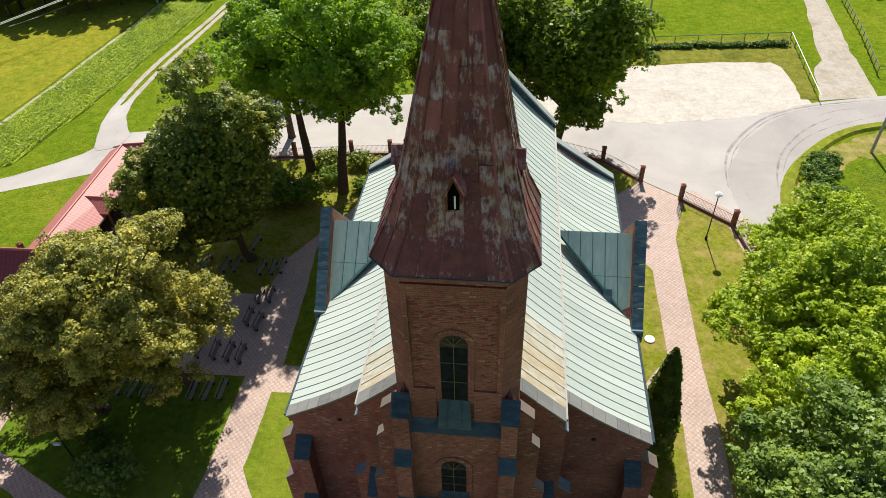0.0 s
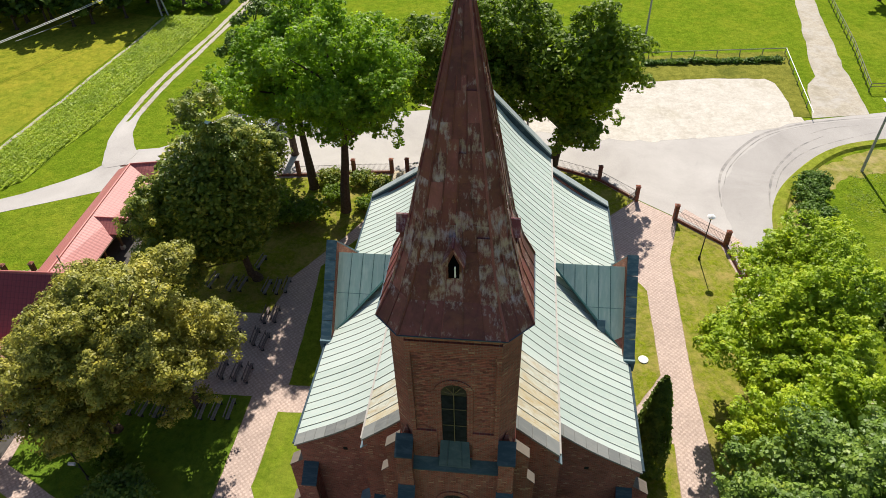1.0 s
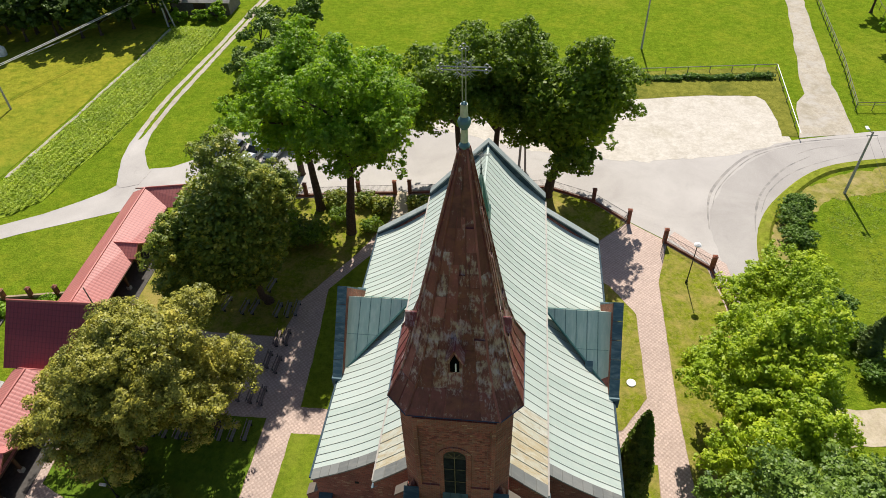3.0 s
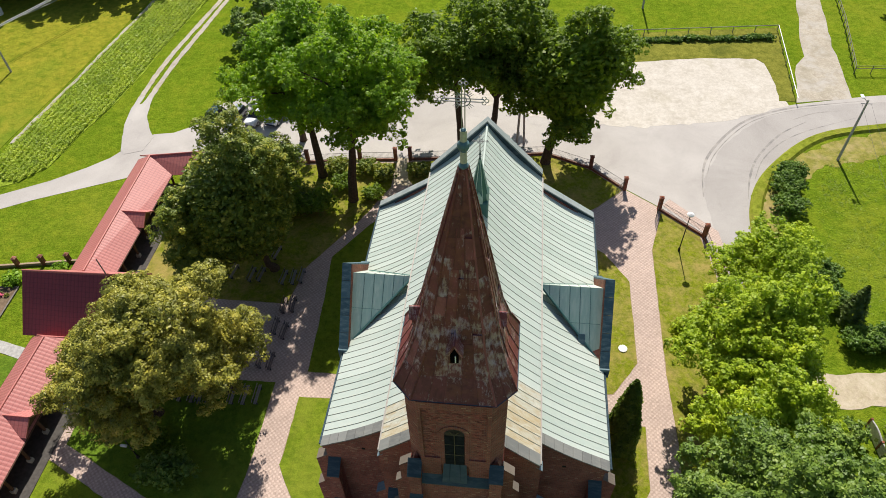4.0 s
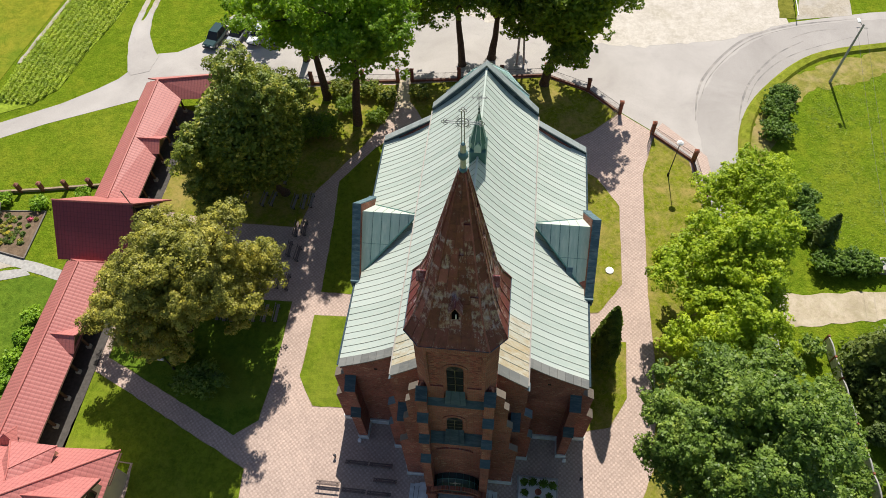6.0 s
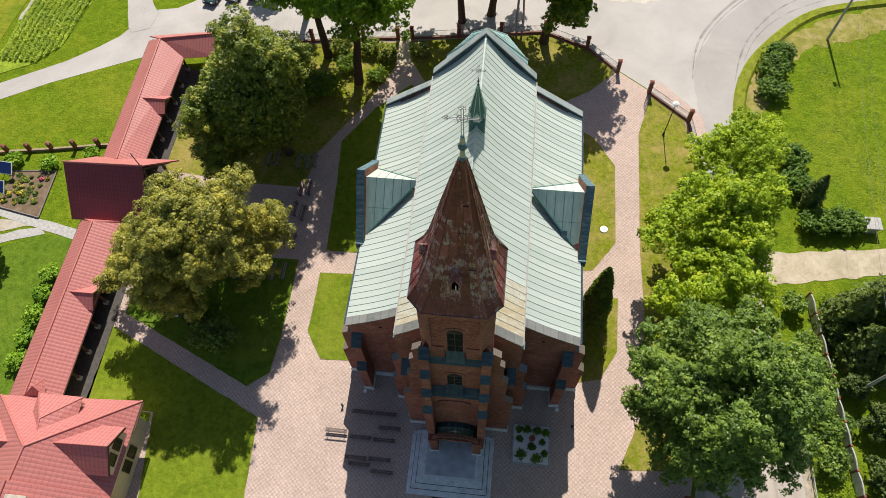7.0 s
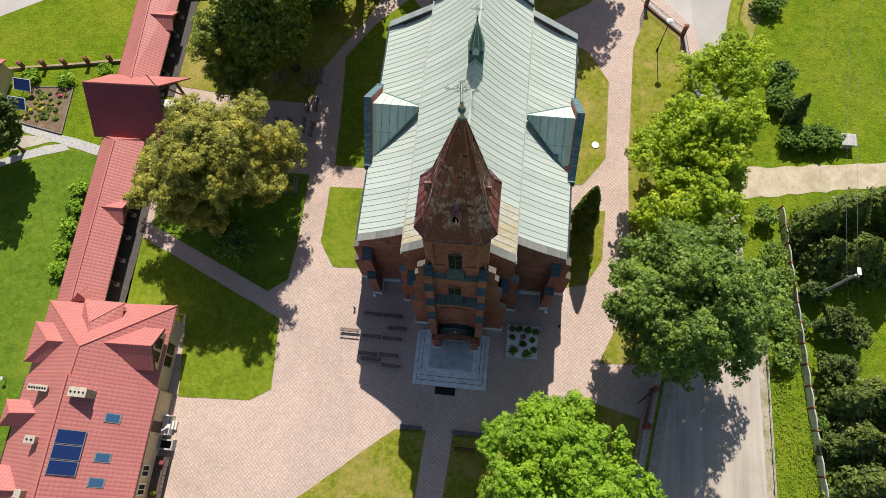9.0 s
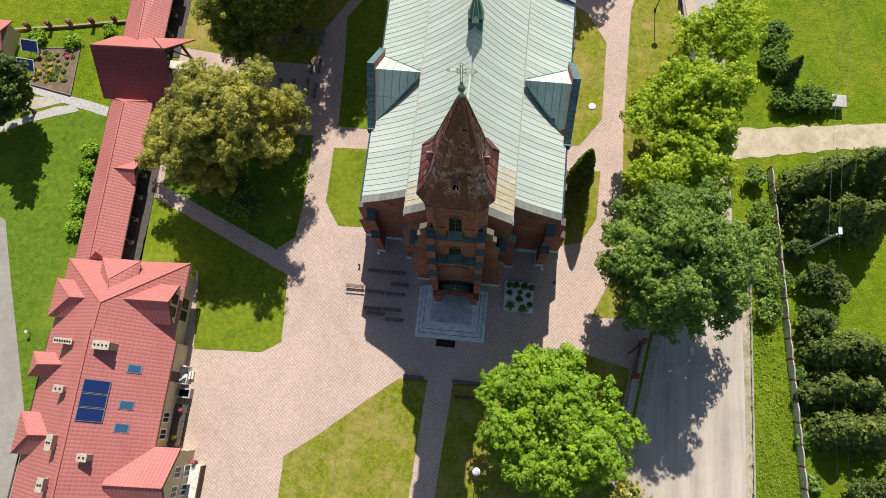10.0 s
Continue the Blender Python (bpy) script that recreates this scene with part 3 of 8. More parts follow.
sheet("pavement_2", [(19.4, 38.2), (23.6, 33.9), (24.35, 28.2), (25.4, 28.4), (24.9, 34.4), (20.3, 39.3)], 0.036, PAVERS, "narrow paved strip outside the churchyard fence", category="paving")
sheet("rear_path", ragged([(-12.05, 44.5), (-10.75, 44.5), (-10.15, 41.0), (-9.6, 39.4), (-11.9, 39.4), (-11.95, 41.0)], 0.6, 0.06), 0.036, SAND, "narrow sandy path from the rear gate", category="path")
LAWNS = [
    [(-35.2, 2.3), (-18.5, -5.2), (-18.0, -12.4), (-19.9, -13.7), (-27.2, -14.1), (-28.4, -5.7), (-35.2, -5.2)],
    [(-34.4, 3.8), (-20.3, -2.4), (-18.4, -0.9), (-18.1, 3.2), (-18.2, 11.4), (-35.0, 11.0)],
    [(-36.0, 21.5), (-26, 20.5), (-19.6, 20.5), (-18.9, 25.5), (-14.6, 33.0), (-12.0, 39.0), (-12.1, 43.4), (-24, 42.1), (-36.0, 40.4)],
    [(-15.6, 10.1), (-9.9, 10.4), (-9.9, 1.1), (-13.8, 0.9), (-15.6, 3.7)],
    [(-15.5, 12.8), (-9.9, 12.8), (-9.9, 24), (-6, 32), (-9.5, 36.5), (-13.2, 32.6), (-16.5, 27.2), (-16.0, 21.9)],
    [(-10.75, 43.6), (-10.1, 40.5), (-7.5, 36.5), (0, 34.5), (8, 34.5), (12.1, 37.3), (15.0, 40.4), (11.5, 43.9), (6.3, 46.2), (-9, 43.9)],
    [(9.9, 31.5), (12.4, 30.1), (14.7, 26.3), (14.6, 16.4), (12.2, 12.9), (9.9, 12.6)],
    [(9.9, 9.4), (14.7, 10.0), (14.5, 4.4), (12.9, 1.5), (9.9, 0.7)],
    [(19.1, 36.9), (17.5, 31.0), (17.1, 16.0), (17.3, 8.0), (16.6, -1.5), (14.5, -6.6), (18.9, -6.3), (20.5, -5.0), (22.2, 7), (23.7, 20), (23.5, 28.5), (22.8, 33.4)],
    [(-15.6, -32), (-15.8, -23.9), (-12.8, -21.6), (-7.5, -17.0), (-5.1, -15.0), (-2.1, -14.8), (-3.0, -32)],
    [(0.6, -15.0), (-0.5, -32), (14.8, -32), (17.0, -22), (18.6, -11.6), (12.5, -10.2), (7.0, -12.0), (5.2, -14.6)],
]
for k, outline in enumerate(LAWNS):
    bm = bmesh.new()
    prism(bm, ragged(outline), -0.1, 0.06)
    # second lawn: shade of the lindens is put into a darker grass colour
    fresh, lush_shaded = k in (0, 3, 4), k == 1
    tagged(part("lawn_%d" % (k + 1), bm, LAWN_LUSH_AND_SHADED if lush_shaded else LAWN_GREEN if fresh else LAWN), "lawn under the lindens, darkened green for their shade" if lush_shaded else "fresh green mown churchyard lawn" if fresh else "mown churchyard lawn with dry yellowish patches", "lawn", kind="structure")
    # concrete edging stones round the lawn, a little above the pavers
    bm = bmesh.new()
    for (ax, ay), (bx, by) in zip(outline, outline[1:] + outline[:1]):
        d = Vector((bx - ax, by - ay))
        if d.length < 0.3:
            continue
        o = Vector((d.y, -d.x)).normalized() * 0.03
        prism(bm, [(ax - o.x, ay - o.y), (bx - o.x, by - o.y), (bx + o.x, by + o.y), (ax + o.x, ay + o.y)], -0.1, 0.05)
    tagged(part("kerb_%d" % (k + 1), bm, KERB), "thin concrete edging round a lawn", "kerb", kind="structure")

ROAD = [(16.4, -60), (18.4, -24.3), (20.7, -10.6), (22.1, -4.0), (23.6, 6), (24.8, 20), (24.2, 28), (23.4, 33.5), (19.0, 37.9), (15.5, 40.7), (11.7, 44.4), (6.3, 46.8), (-9, 44.5), (-24, 42.7), (-36.0, 41.0),
        (-44.7, 38.2), (-54.7, 33.2), (-75, 21), (-120, -4), (-121, -1.5), (-76, 23.6), (-57.2, 35.0), (-54.1, 36.9), (-50.7, 39.7), (-48.6, 41.8), (-47.9, 43.1), (-45.0, 47.0), (-42.5, 47.5), (-40.7, 48.9), (-39.5, 50.0), (-39.4, 53.0), (-36.5, 56.5), (-19, 57.5), (-3, 60.5), (12, 58), (24, 55), (30, 56), (38.7, 59.4), (49.1, 62.1), (90, 69), (130, 72),
        (130, 65), (90, 62.5), (49.5, 55.7), (40.2, 53.0), (33.2, 46.4), (29.5, 40.5), (28.2, 33), (28.6, 20), (29.2, 5), (30.2, -6), (30.5, -23), (29.6, -60)]
sheet("road", ROAD, 0.02, ASPHALT, "pale worn asphalt road curving round the churchyard", category="road")
sheet("road_straight", ragged([(16.9, -60), (18.7, -24.3), (20.9, -10.6), (22.4, -4.0), (23.9, 6), (25.0, 13), (28.6, 13), (29.0, 5), (30.0, -6), (30.3, -23), (29.4, -60)], 1.2, 0.1), 0.0235, ASPHALT_STRAIGHT, "dusty straight road worn by wheels", category="road")
sheet("gravel_lot", ragged([(38.2, 59.2), (37.9, 64.4), (37.5, 69.9), (36.4, 71.0), (29.2, 71.0), (20.4, 69.3), (-3, 66), (-12, 60.5), (-3, 57.0), (8.1, 53.4), (19.0, 53.0), (30.0, 55.4), (35, 57.6)], 0.9, 0.3), 0.028, GRAVEL, "pale gravel car park beside the road", category="car park")
sheet("gravel_road", ragged([(39.4, 59.9), (41.6, 69.5), (43.6, 72), (43.8, 75), (49.2, 102), (55.5, 145), (59, 145), (52.4, 102), (48.2, 75), (46.9, 61.5)], 2.2, 0.16), 0.027, DIRT, "pale gravel lane leading off to the fields", category="lane")
sheet("field_bank", ragged([(20.5, 69.1), (29.2, 70.7), (36.4, 70.8), (37.3, 69.7), (37.6, 64), (37.3, 60.2), (39.3, 60.2), (41.6, 80.3), (20, 77.5), (10, 75), (10, 67.6)], 1.2, 0.12), 0.04, DRY_BANK, "rough dry grass bank round the gravel lot", category="bank")
CROP_WEST = [(-62.9, 43.7), (-62.4, 50.4), (-61.7, 59.2), (-61.2, 69.9), (-60.5, 80.4), (-60.4, 89.6)]
CROP_EAST = [(-58.0, 36.3), (-55.6, 39.4), (-54.9, 45.8), (-53.5, 53.5), (-52.8, 62.2), (-52.5, 71.4), (-51.7, 80.8), (-50.9, 89.6)]
sheet("crop_field", ragged([(-63.6, 33.2)] + CROP_WEST + [(-56.8, 90.8)] + CROP_EAST[::-1], 1.5, 0.12), 0.05, CROP, "strip of leafy green crop", category="field")
sheet("golden_field", [(x - 1.15, y) for x, y in CROP_WEST[::-1]] + [(-64.7, 31.6), (-130, -7), (-130, 100), (-80, 100), (-70, 92)], 0.05, FIELD_GOLD, "field of ripening yellow-green grain", category="field")
sheet("field_edge", ragged([(x - 0.12, y) for x, y in CROP_WEST] + [(x - 0.62, y) for x, y in CROP_WEST[::-1]], 1.0, 0.1), 0.06, DIRT, "bare pale earth strip between two fields", category="field edge")
TRACK_WEST = [(-50.8, 55.0), (-51.05, 60.7), (-50.9, 67.7), (-50.3, 75.1), (-49.6, 83.1), (-49.2, 91.6), (-48.8, 99.7), (-48.1, 108.0), (-46.0, 125.0)]
TRACK_EAST = [(-48.7, 55.1), (-48.8, 60.0), (-48.75, 65.1), (-48.3, 72.6), (-47.8, 81.6), (-47.2, 90.5), (-47.0, 98.4), (-46.2, 107.0), (-44.0, 124.0)]
sheet("track_1", ragged([(x, y) for x, y in TRACK_WEST] + [(x + 0.78, y) for x, y in TRACK_WEST[::-1]], 0.8, 0.07), 0.045, DIRT, "pale wheel rut of a farm track", category="track")
sheet("track_2", ragged([(x - 0.78, y) for x, y in TRACK_EAST] + [(x, y) for x, y in TRACK_EAST[::-1]], 0.8, 0.07), 0.045, DIRT, "pale wheel rut of a farm track", category="track")
sheet("track_mouth", ragged([(-47.2, 42.6), (-47.9, 43.3), (-49.0, 46.2), (-49.9, 48.8), (-50.6, 51.8), (-50.8, 55.0), (-50.02, 55.6), (-49.9, 53.6), (-49.6, 53.6), (-49.5, 55.6), (-48.7, 55.1), (-47.7, 51.0), (-45.9, 47.7), (-44.8, 46.4), (-45.0, 43.5)], 0.8, 0.06), 0.047, ASPHALT, "pale earth where the farm track meets the road", category="track")
sheet("east_path", ragged([(29.2, 12.8), (29.0, 16.6), (33, 16.9), (42, 18.2), (60, 20.5), (60, 17), (41.3, 15.0)], 1.0, 0.14), 0.03, SAND, "bare sandy path", category="path")
sheet("side_path_1", ragged([(-43.0, 12.9), (-51.3, 14.5), (-58, 16.6), (-58, 15.4), (-51.8, 13.6), (-47.0, 12.5), (-43.0, 11.6)], 0.9, 0.05), 0.034, CONCRETE, "narrow concrete footpath", category="path")
sheet("side_path_2", ragged([(-47.4, 12.7), (-49.6, 12.3), (-52.2, 11.1), (-55.5, 9.4), (-60, 7.0), (-60, 5.9), (-55.4, 8.4), (-51.8, 10.2), (-46.4, 12.1)], 0.9, 0.05), 0.030, CONCRETE, "narrow concrete footpath", category="path")
sheet("path_soil", ragged([(-48.2, 12.9), (-50.2, 12.5), (-53.5, 11.2), (-56.0, 12.6), (-52.0, 13.5)], 0.9, 0.1), 0.026, DIRT, "bare trodden earth between two footpaths", category="earth")
sheet("garden_lawn", [(-41.2, 12.0), (-47.0, 11.9), (-60, 5.6), (-64, 3.0), (-53.0, -1.0), (-50.4, -5.2), (-46.8, -14.5), (-43.6, -22.2), (-40.5, -32.0), (-39.0, -32.0), (-39.0, -6.0)], 0.022, LAWN_LUSH_AND_SHADED, "bright green garden grass behind the covered walk", category="lawn")
sheet("west_lane", [(-51.6, -2.0), (-48.6, -10), (-46.8, -14.5), (-43.8, -22.2), (-39, -40), (-52, -40), (-58, -20), (-62, 2)], 0.03, LANE, "grey asphalt lane behind the parish house", category="lane")

# ---- church ----
church = thing("church", "red brick neo-gothic parish church with pale green copper roofs", "church")


def roof_height(x, top, foot):
    """Sagging slope between (x, z) top and foot: steeper above, flatter towards the eave."""
    k = (x - top[0]) / (foot[0] - top[0])
    return top[1] + (foot[1] - top[1]) * (k + 0.085 * math.sin(math.pi * k) * (1 - 0.35 * k) * 0.9)


NAVE_TOP, NAVE_FOOT = (0.0, 21.35), (4.62, 16.35)
AISLE_TOP, AISLE_FOOT = (4.35, 15.35), (9.25, 12.05)
FRONT_N, FRONT_A, BACK = -2.1, 0.0, 22.9


def slope_points(top, foot, steps=8):
    return [(top[0] + (foot[0] - top[0]) * k / steps, roof_height(top[0] + (foot[0] - top[0]) * k / steps, top, foot)) for k in range(steps + 1)]


def end_wall(bm, y0, y1, outline):
    hull(bm, [(x, y0, z) for x, z in outline], [(x, y1, z) for x, z in outline])


# brick bodies
bm = bmesh.new()
np_ = slope_points(NAVE_TOP, NAVE_FOOT)
NAVE_EDGE = roof_height(4.4, NAVE_TOP, NAVE_FOOT) - 0.1
end_wall(bm, FRONT_N, FRONT_N + 0.6, [(-4.4, 0), (4.4, 0), (4.4, NAVE_EDGE)] + [(x, z - 0.1) for x, z in np_[::-1] if x < 4.3] + [(-x, z - 0.1) for x, z in np_[1:] if x < 4.3] + [(-4.4, NAVE_EDGE)])
part("front_wall", bm, BRICK, church, "red brick front wall of the nave")
bm = boxes((-4.4, -3.8, FRONT_N + 0.6, BACK - 0.6, 0, 16.3), (3.8, 4.4, FRONT_N + 0.6, BACK - 0.6, 0, 16.3))
part("nave_wall", bm, BRICK, church)
for s in (-1, 1):
    ap = slope_points(AISLE_TOP, AISLE_FOOT)
    bm = bmesh.new()
    end_wall(bm, FRONT_A, FRONT_A + 0.5, [(s * 4.4, 0), (s * 9.0, 0)] + [(s * 9.0, roof_height(9.0, AISLE_TOP, AISLE_FOOT) - 0.08)] + [(s * x, z - 0.08) for x, z in ap[::-1] if 4.5 < x < 8.9] + [(s * 4.4, roof_height(4.4, AISLE_TOP, AISLE_FOOT) - 0.08)])
    part("aisle_front_wall", bm, BRICK, church)
    bm = boxes((s * 8.5, s * 9.0, 0.5, BACK - 0.5, 0, 11.9))
    part("aisle_wall", bm, BRICK, church)
    bm = bmesh.new()
    end_wall(bm, BACK - 0.5, BACK, [(s * 4.4, 0), (s * 9.0, 0), (s * 9.0, 12.0), (s * 4.4, 15.4)])
    part("aisle_back_wall", bm, BRICK, church)
    part("corner_pier", boxes((s * 4.36, s * 4.6, FRONT_N + 0.02, FRONT_A, 0, 16.2)), BRICK, church)
    # plinth of grey stone
    bm = boxes((s * 9.0, s * 9.14, -0.05, BACK, 0, 0.9), (s * 4.5, s * 9.0, -0.14, 0.0, 0, 0.9))
    part("plinth", bm, STONE, church, "grey stone plinth")
    # cornice under the eave
    bm = boxes((s * 9.0, s * 9.18, 0.0, BACK, 11.55, 11.95))
    part("cornice", bm, BRICK, church)
bm = bmesh.new()
end_wall(bm, BACK - 0.6, BACK + 0.02, [(-4.4, 0), (4.4, 0), (4.4, 16.2), (0, 20.9), (-4.4, 16.2)])
part("back_wall", bm, BRICK, church)


def sloped_cap(bm, x0, x1, y0, y1, za, zb, thick=0.07):
    """A sheet sloping from height za at y0 to zb at y1."""
    hull(bm, [(x0, y0, za - thick), (x1, y0, za - thick), (x1, y1, zb - thick), (x0, y1, zb - thick)], [(x0, y0, za), (x1, y0, za), (x1, y1, zb), (x0, y1, zb)])


# roofs of seamed copper sheets; each sheet is a piece
def seamed_roof(name, top, foot, y0, y1, width, side, skip=None, stain=None):
    roof = part(name, boxes((0.0, 0.01, 0, 0.01, 15, 15.01)), COPPER, church, "pale green copper roof with standing seams")
    pts = slope_points(top, foot)
    bm = bmesh.new()
    lo = [[bm.verts.new((side * x, y, z - 0.12)) for x, z in pts] for y in (y0, y1)]
    hi = [[bm.verts.new((side * x, y, z - 0.02)) for x, z in pts] for y in (y0, y1)]
    for k in range(len(pts) - 1):
        bm.faces.new((hi[0][k], hi[0][k + 1], hi[1][k + 1], hi[1][k]))
        bm.faces.new((lo[0][k], lo[1][k], lo[1][k + 1], lo[0][k + 1]))
        for r in (0, 1):
            bm.faces.new((lo[r][k], lo[r][k + 1], hi[r][k + 1], hi[r][k]))
    for k in (0, -1):
        bm.faces.new((lo[0][k], hi[0][k], hi[1][k], lo[1][k]))
    old = roof.data
    roof.data = mesh_of(name, bm, COPPER)
    bpy.data.meshes.remove(old)
    count = round((y1 - y0) / width)
    w = (y1 - y0) / count
    meshes = {}
    for m, colour in (("plain", COPPER), ("stain", COPPER_STAIN)):
        bm = bmesh.new()
        a = [bm.verts.new((side * x, 0.0, z)) for x, z in pts]
        b = [bm.verts.new((side * x, w, z)) for x, z in pts]
        for k in range(len(pts) - 1):
            bm.faces.new((a[k], a[k + 1], b[k + 1], b[k]))
        meshes[m] = mesh_of("sheet", bm, colour)
    bm = bmesh.new()
    for k in range(len(pts) - 1):
        (xa, za), (xb, zb) = pts[k], pts[k + 1]
        hull(bm, [(side * xa, -0.014, za - 0.01), (side * xb, -0.014, zb - 0.01), (side * xb, 0.014, zb - 0.01), (side * xa, 0.014, za - 0.01)],
             [(side * xa, -0.010, za + 0.03), (side * xb, -0.010, zb + 0.03), (side * xb, 0.010, zb + 0.03), (side * xa, 0.010, za + 0.03)])
    seam = mesh_of("seam", bm, SEAM)
    for k in range(count):
        y = y0 + k * w
        s = new("sheet", meshes["stain" if stain and stain[0] < y < stain[1] else "plain"])
        s.location = (0, y, random.uniform(-0.004, 0.006))
        s.parent = roof
        if k:
            s = new("seam", seam)
            s.location = (0, y, 0)
            s.parent = roof
    return roof


# copings: sheet-covered parapets along the gable slopes
def coping(name, y0, y1, a, b, mat, lift=0.0, thick=0.22, pieces=6, side_mat=None):
    """Parapet along a slope from (x, z) a to b, capped with separate sheets."""
    if side_mat:
        bm = bmesh.new()
        end_wall(bm, y0 + 0.05, y1 - 0.05, [(a[0], a[1] - 1.3), (b[0], b[1] - 1.3), (b[0], b[1] - 0.02), (a[0], a[1] - 0.02)])
        part("parapet", bm, side_mat, church, "blue-grey sheet covered parapet")
    for k in range(pieces):
        f, g = k / pieces, (k + 0.985) / pieces
        p = (a[0] + (b[0] - a[0]) * f, a[1] + (b[1] - a[1]) * f)
        q = (a[0] + (b[0] - a[0]) * g, a[1] + (b[1] - a[1]) * g)
        bm = bmesh.new()
        slab(bm, (p[0], y0, p[1] + lift), (q[0], y0, q[1] + lift), (q[0], y1, q[1] + lift), (p[0], y1, p[1] + lift), thick)
        part(name, bm, mat, church)


for s in (-1, 1):
    coping("coping", BACK - 0.35, BACK + 0.30, (0, 21.75), (s * 4.6, 16.8), ZINC_PALE, 0, 0.1, 7, CAP_BLUE)
    coping("coping", BACK - 0.4, BACK + 0.25, (s * 4.5, 15.58), (s * 9.3, 12.34), ZINC_PALE, 0, 0.1, 7, CAP_BLUE)
    for top, foot, front, count, label in ((NAVE_TOP, NAVE_FOOT, FRONT_N, 7, "grey zinc coping sheet on the front gable"), (AISLE_TOP, AISLE_FOOT, FRONT_A, 8, "grey zinc coping sheet on the aisle front")):
        for k in range(count):
            # slightly uneven sheets with open joints between them
            xa = top[0] + (foot[0] - top[0]) * (k + 0.02) / count
            xb = top[0] + (foot[0] - top[0]) * (k + 0.975) / count
            za, zb = roof_height(xa, top, foot), roof_height(xb, top, foot)
            up = 0.07 + random.uniform(-0.012, 0.012)
            bm = bmesh.new()
            slab(bm, (s * xa, front - 0.15, za + up), (s * xb, front - 0.15, zb + up), (s * xb, front + 0.56, zb + up), (s * xa, front + 0.56, za + up), 0.10)
            part("coping", bm, COPING, church, label)
        bm = bmesh.new()
        pts = slope_points(top, foot)
        for (xa, za), (xb, zb) in zip(pts, pts[1:]):
            slab(bm, (s * xa, front - 0.05, za + 0.01), (s * xb, front - 0.05, zb + 0.01), (s * xb, front + 0.40, zb + 0.01), (s * xa, front + 0.40, za + 0.01), 0.10)
        part("coping_bed", bm, JOINT_AND_SHADOW, church)
    # gutter strip along the nave eave
    bm = boxes((s * 4.60, s * 4.69, FRONT_N, BACK - 0.3, 16.22, 16.38))
    part("eave_strip", bm, EAVE_PALE, church, "pale sheet strip along the nave eave")
    bm = bmesh.new()
    tube(bm, [(s * 9.34, 0.1, 11.9), (s * 9.34, BACK, 11.9)], [0.09, 0.09], 8)
    part("gutter", bm, CAP_BLUE, church, "blue-grey zinc gutter")
bm = bmesh.new()
tube(bm, [(0, FRONT_N, 21.38), (0, BACK, 21.38)], [0.09, 0.09], 8)
part("ridge_roll", bm, COPPER, church)

# apse behind the altar
APSE = [(-3.8, 22.9), (-3.8, 26.5), (-1.7, 29.6), (1.7, 29.6), (3.8, 26.5), (3.8, 22.9)]
bm = bmesh.new()
prism(bm, [(x * 0.95, 22.9 + (y - 22.9) * 0.95) for x, y in APSE], 0, 15.1)
part("apse_wall", bm, BRICK, church)
apse_tip = (0.0, 25.2, 19.8)
for (ax, ay), (bx, by) in zip(APSE, APSE[1:]):
    bm = bmesh.new()
    v = [bm.verts.new(p) for p in ((ax, ay, 15.1), (bx, by, 15.1), apse_tip, (ax * 0.95, ay, 14.9), (bx * 0.95, by, 14.9))]
    bm.faces.new((v[0], v[1], v[2]))
    bm.faces.new((v[0], v[3], v[4], v[1]))
    part("apse_roof", bm, APSE_COPPER, church, "streaked blue-green copper roof of the apse")
    for k in range(1, 6):
        f = k / 6
        p = Vector((ax + (bx - ax) * f, ay + (by - ay) * f, 15.12))
        q = p + (Vector(apse_tip) - p) * (1 - abs(2 * f - 1)) * 0.96
        if (q - p).length > 0.4:
            bm = bmesh.new()
            tube(bm, [p, q + Vector((0, 0, 0.02))], [0.03, 0.03], 4)
            part("seam", bm, COPPER_DARK_AND_SHADED, church)
    bm = bmesh.new()
    tube(bm, [(ax, ay, 15.14), (apse_tip[0], apse_tip[1], apse_tip[2] + 0.02)], [0.05, 0.05], 6)
    part("hip_roll", bm, COPPER, church)

for s in (-1, 1):
    bm = bmesh.new()
    v = [bm.verts.new(p) for p in ((s * 3.8, 22.95, 15.1), (0, 22.95, 19.8), apse_tip)]
    bm.faces.new(v)
    w = [bm.verts.new((p.co.x, p.co.y, p.co.z - 0.1)) for p in v]
    bm.faces.new(w[::-1])
    part("apse_roof", bm, APSE_COPPER, church)
# cross gables over the aisles
GABLE_Y, GABLE_Z, GABLE_HALF = 11.6, 15.85, 3.55


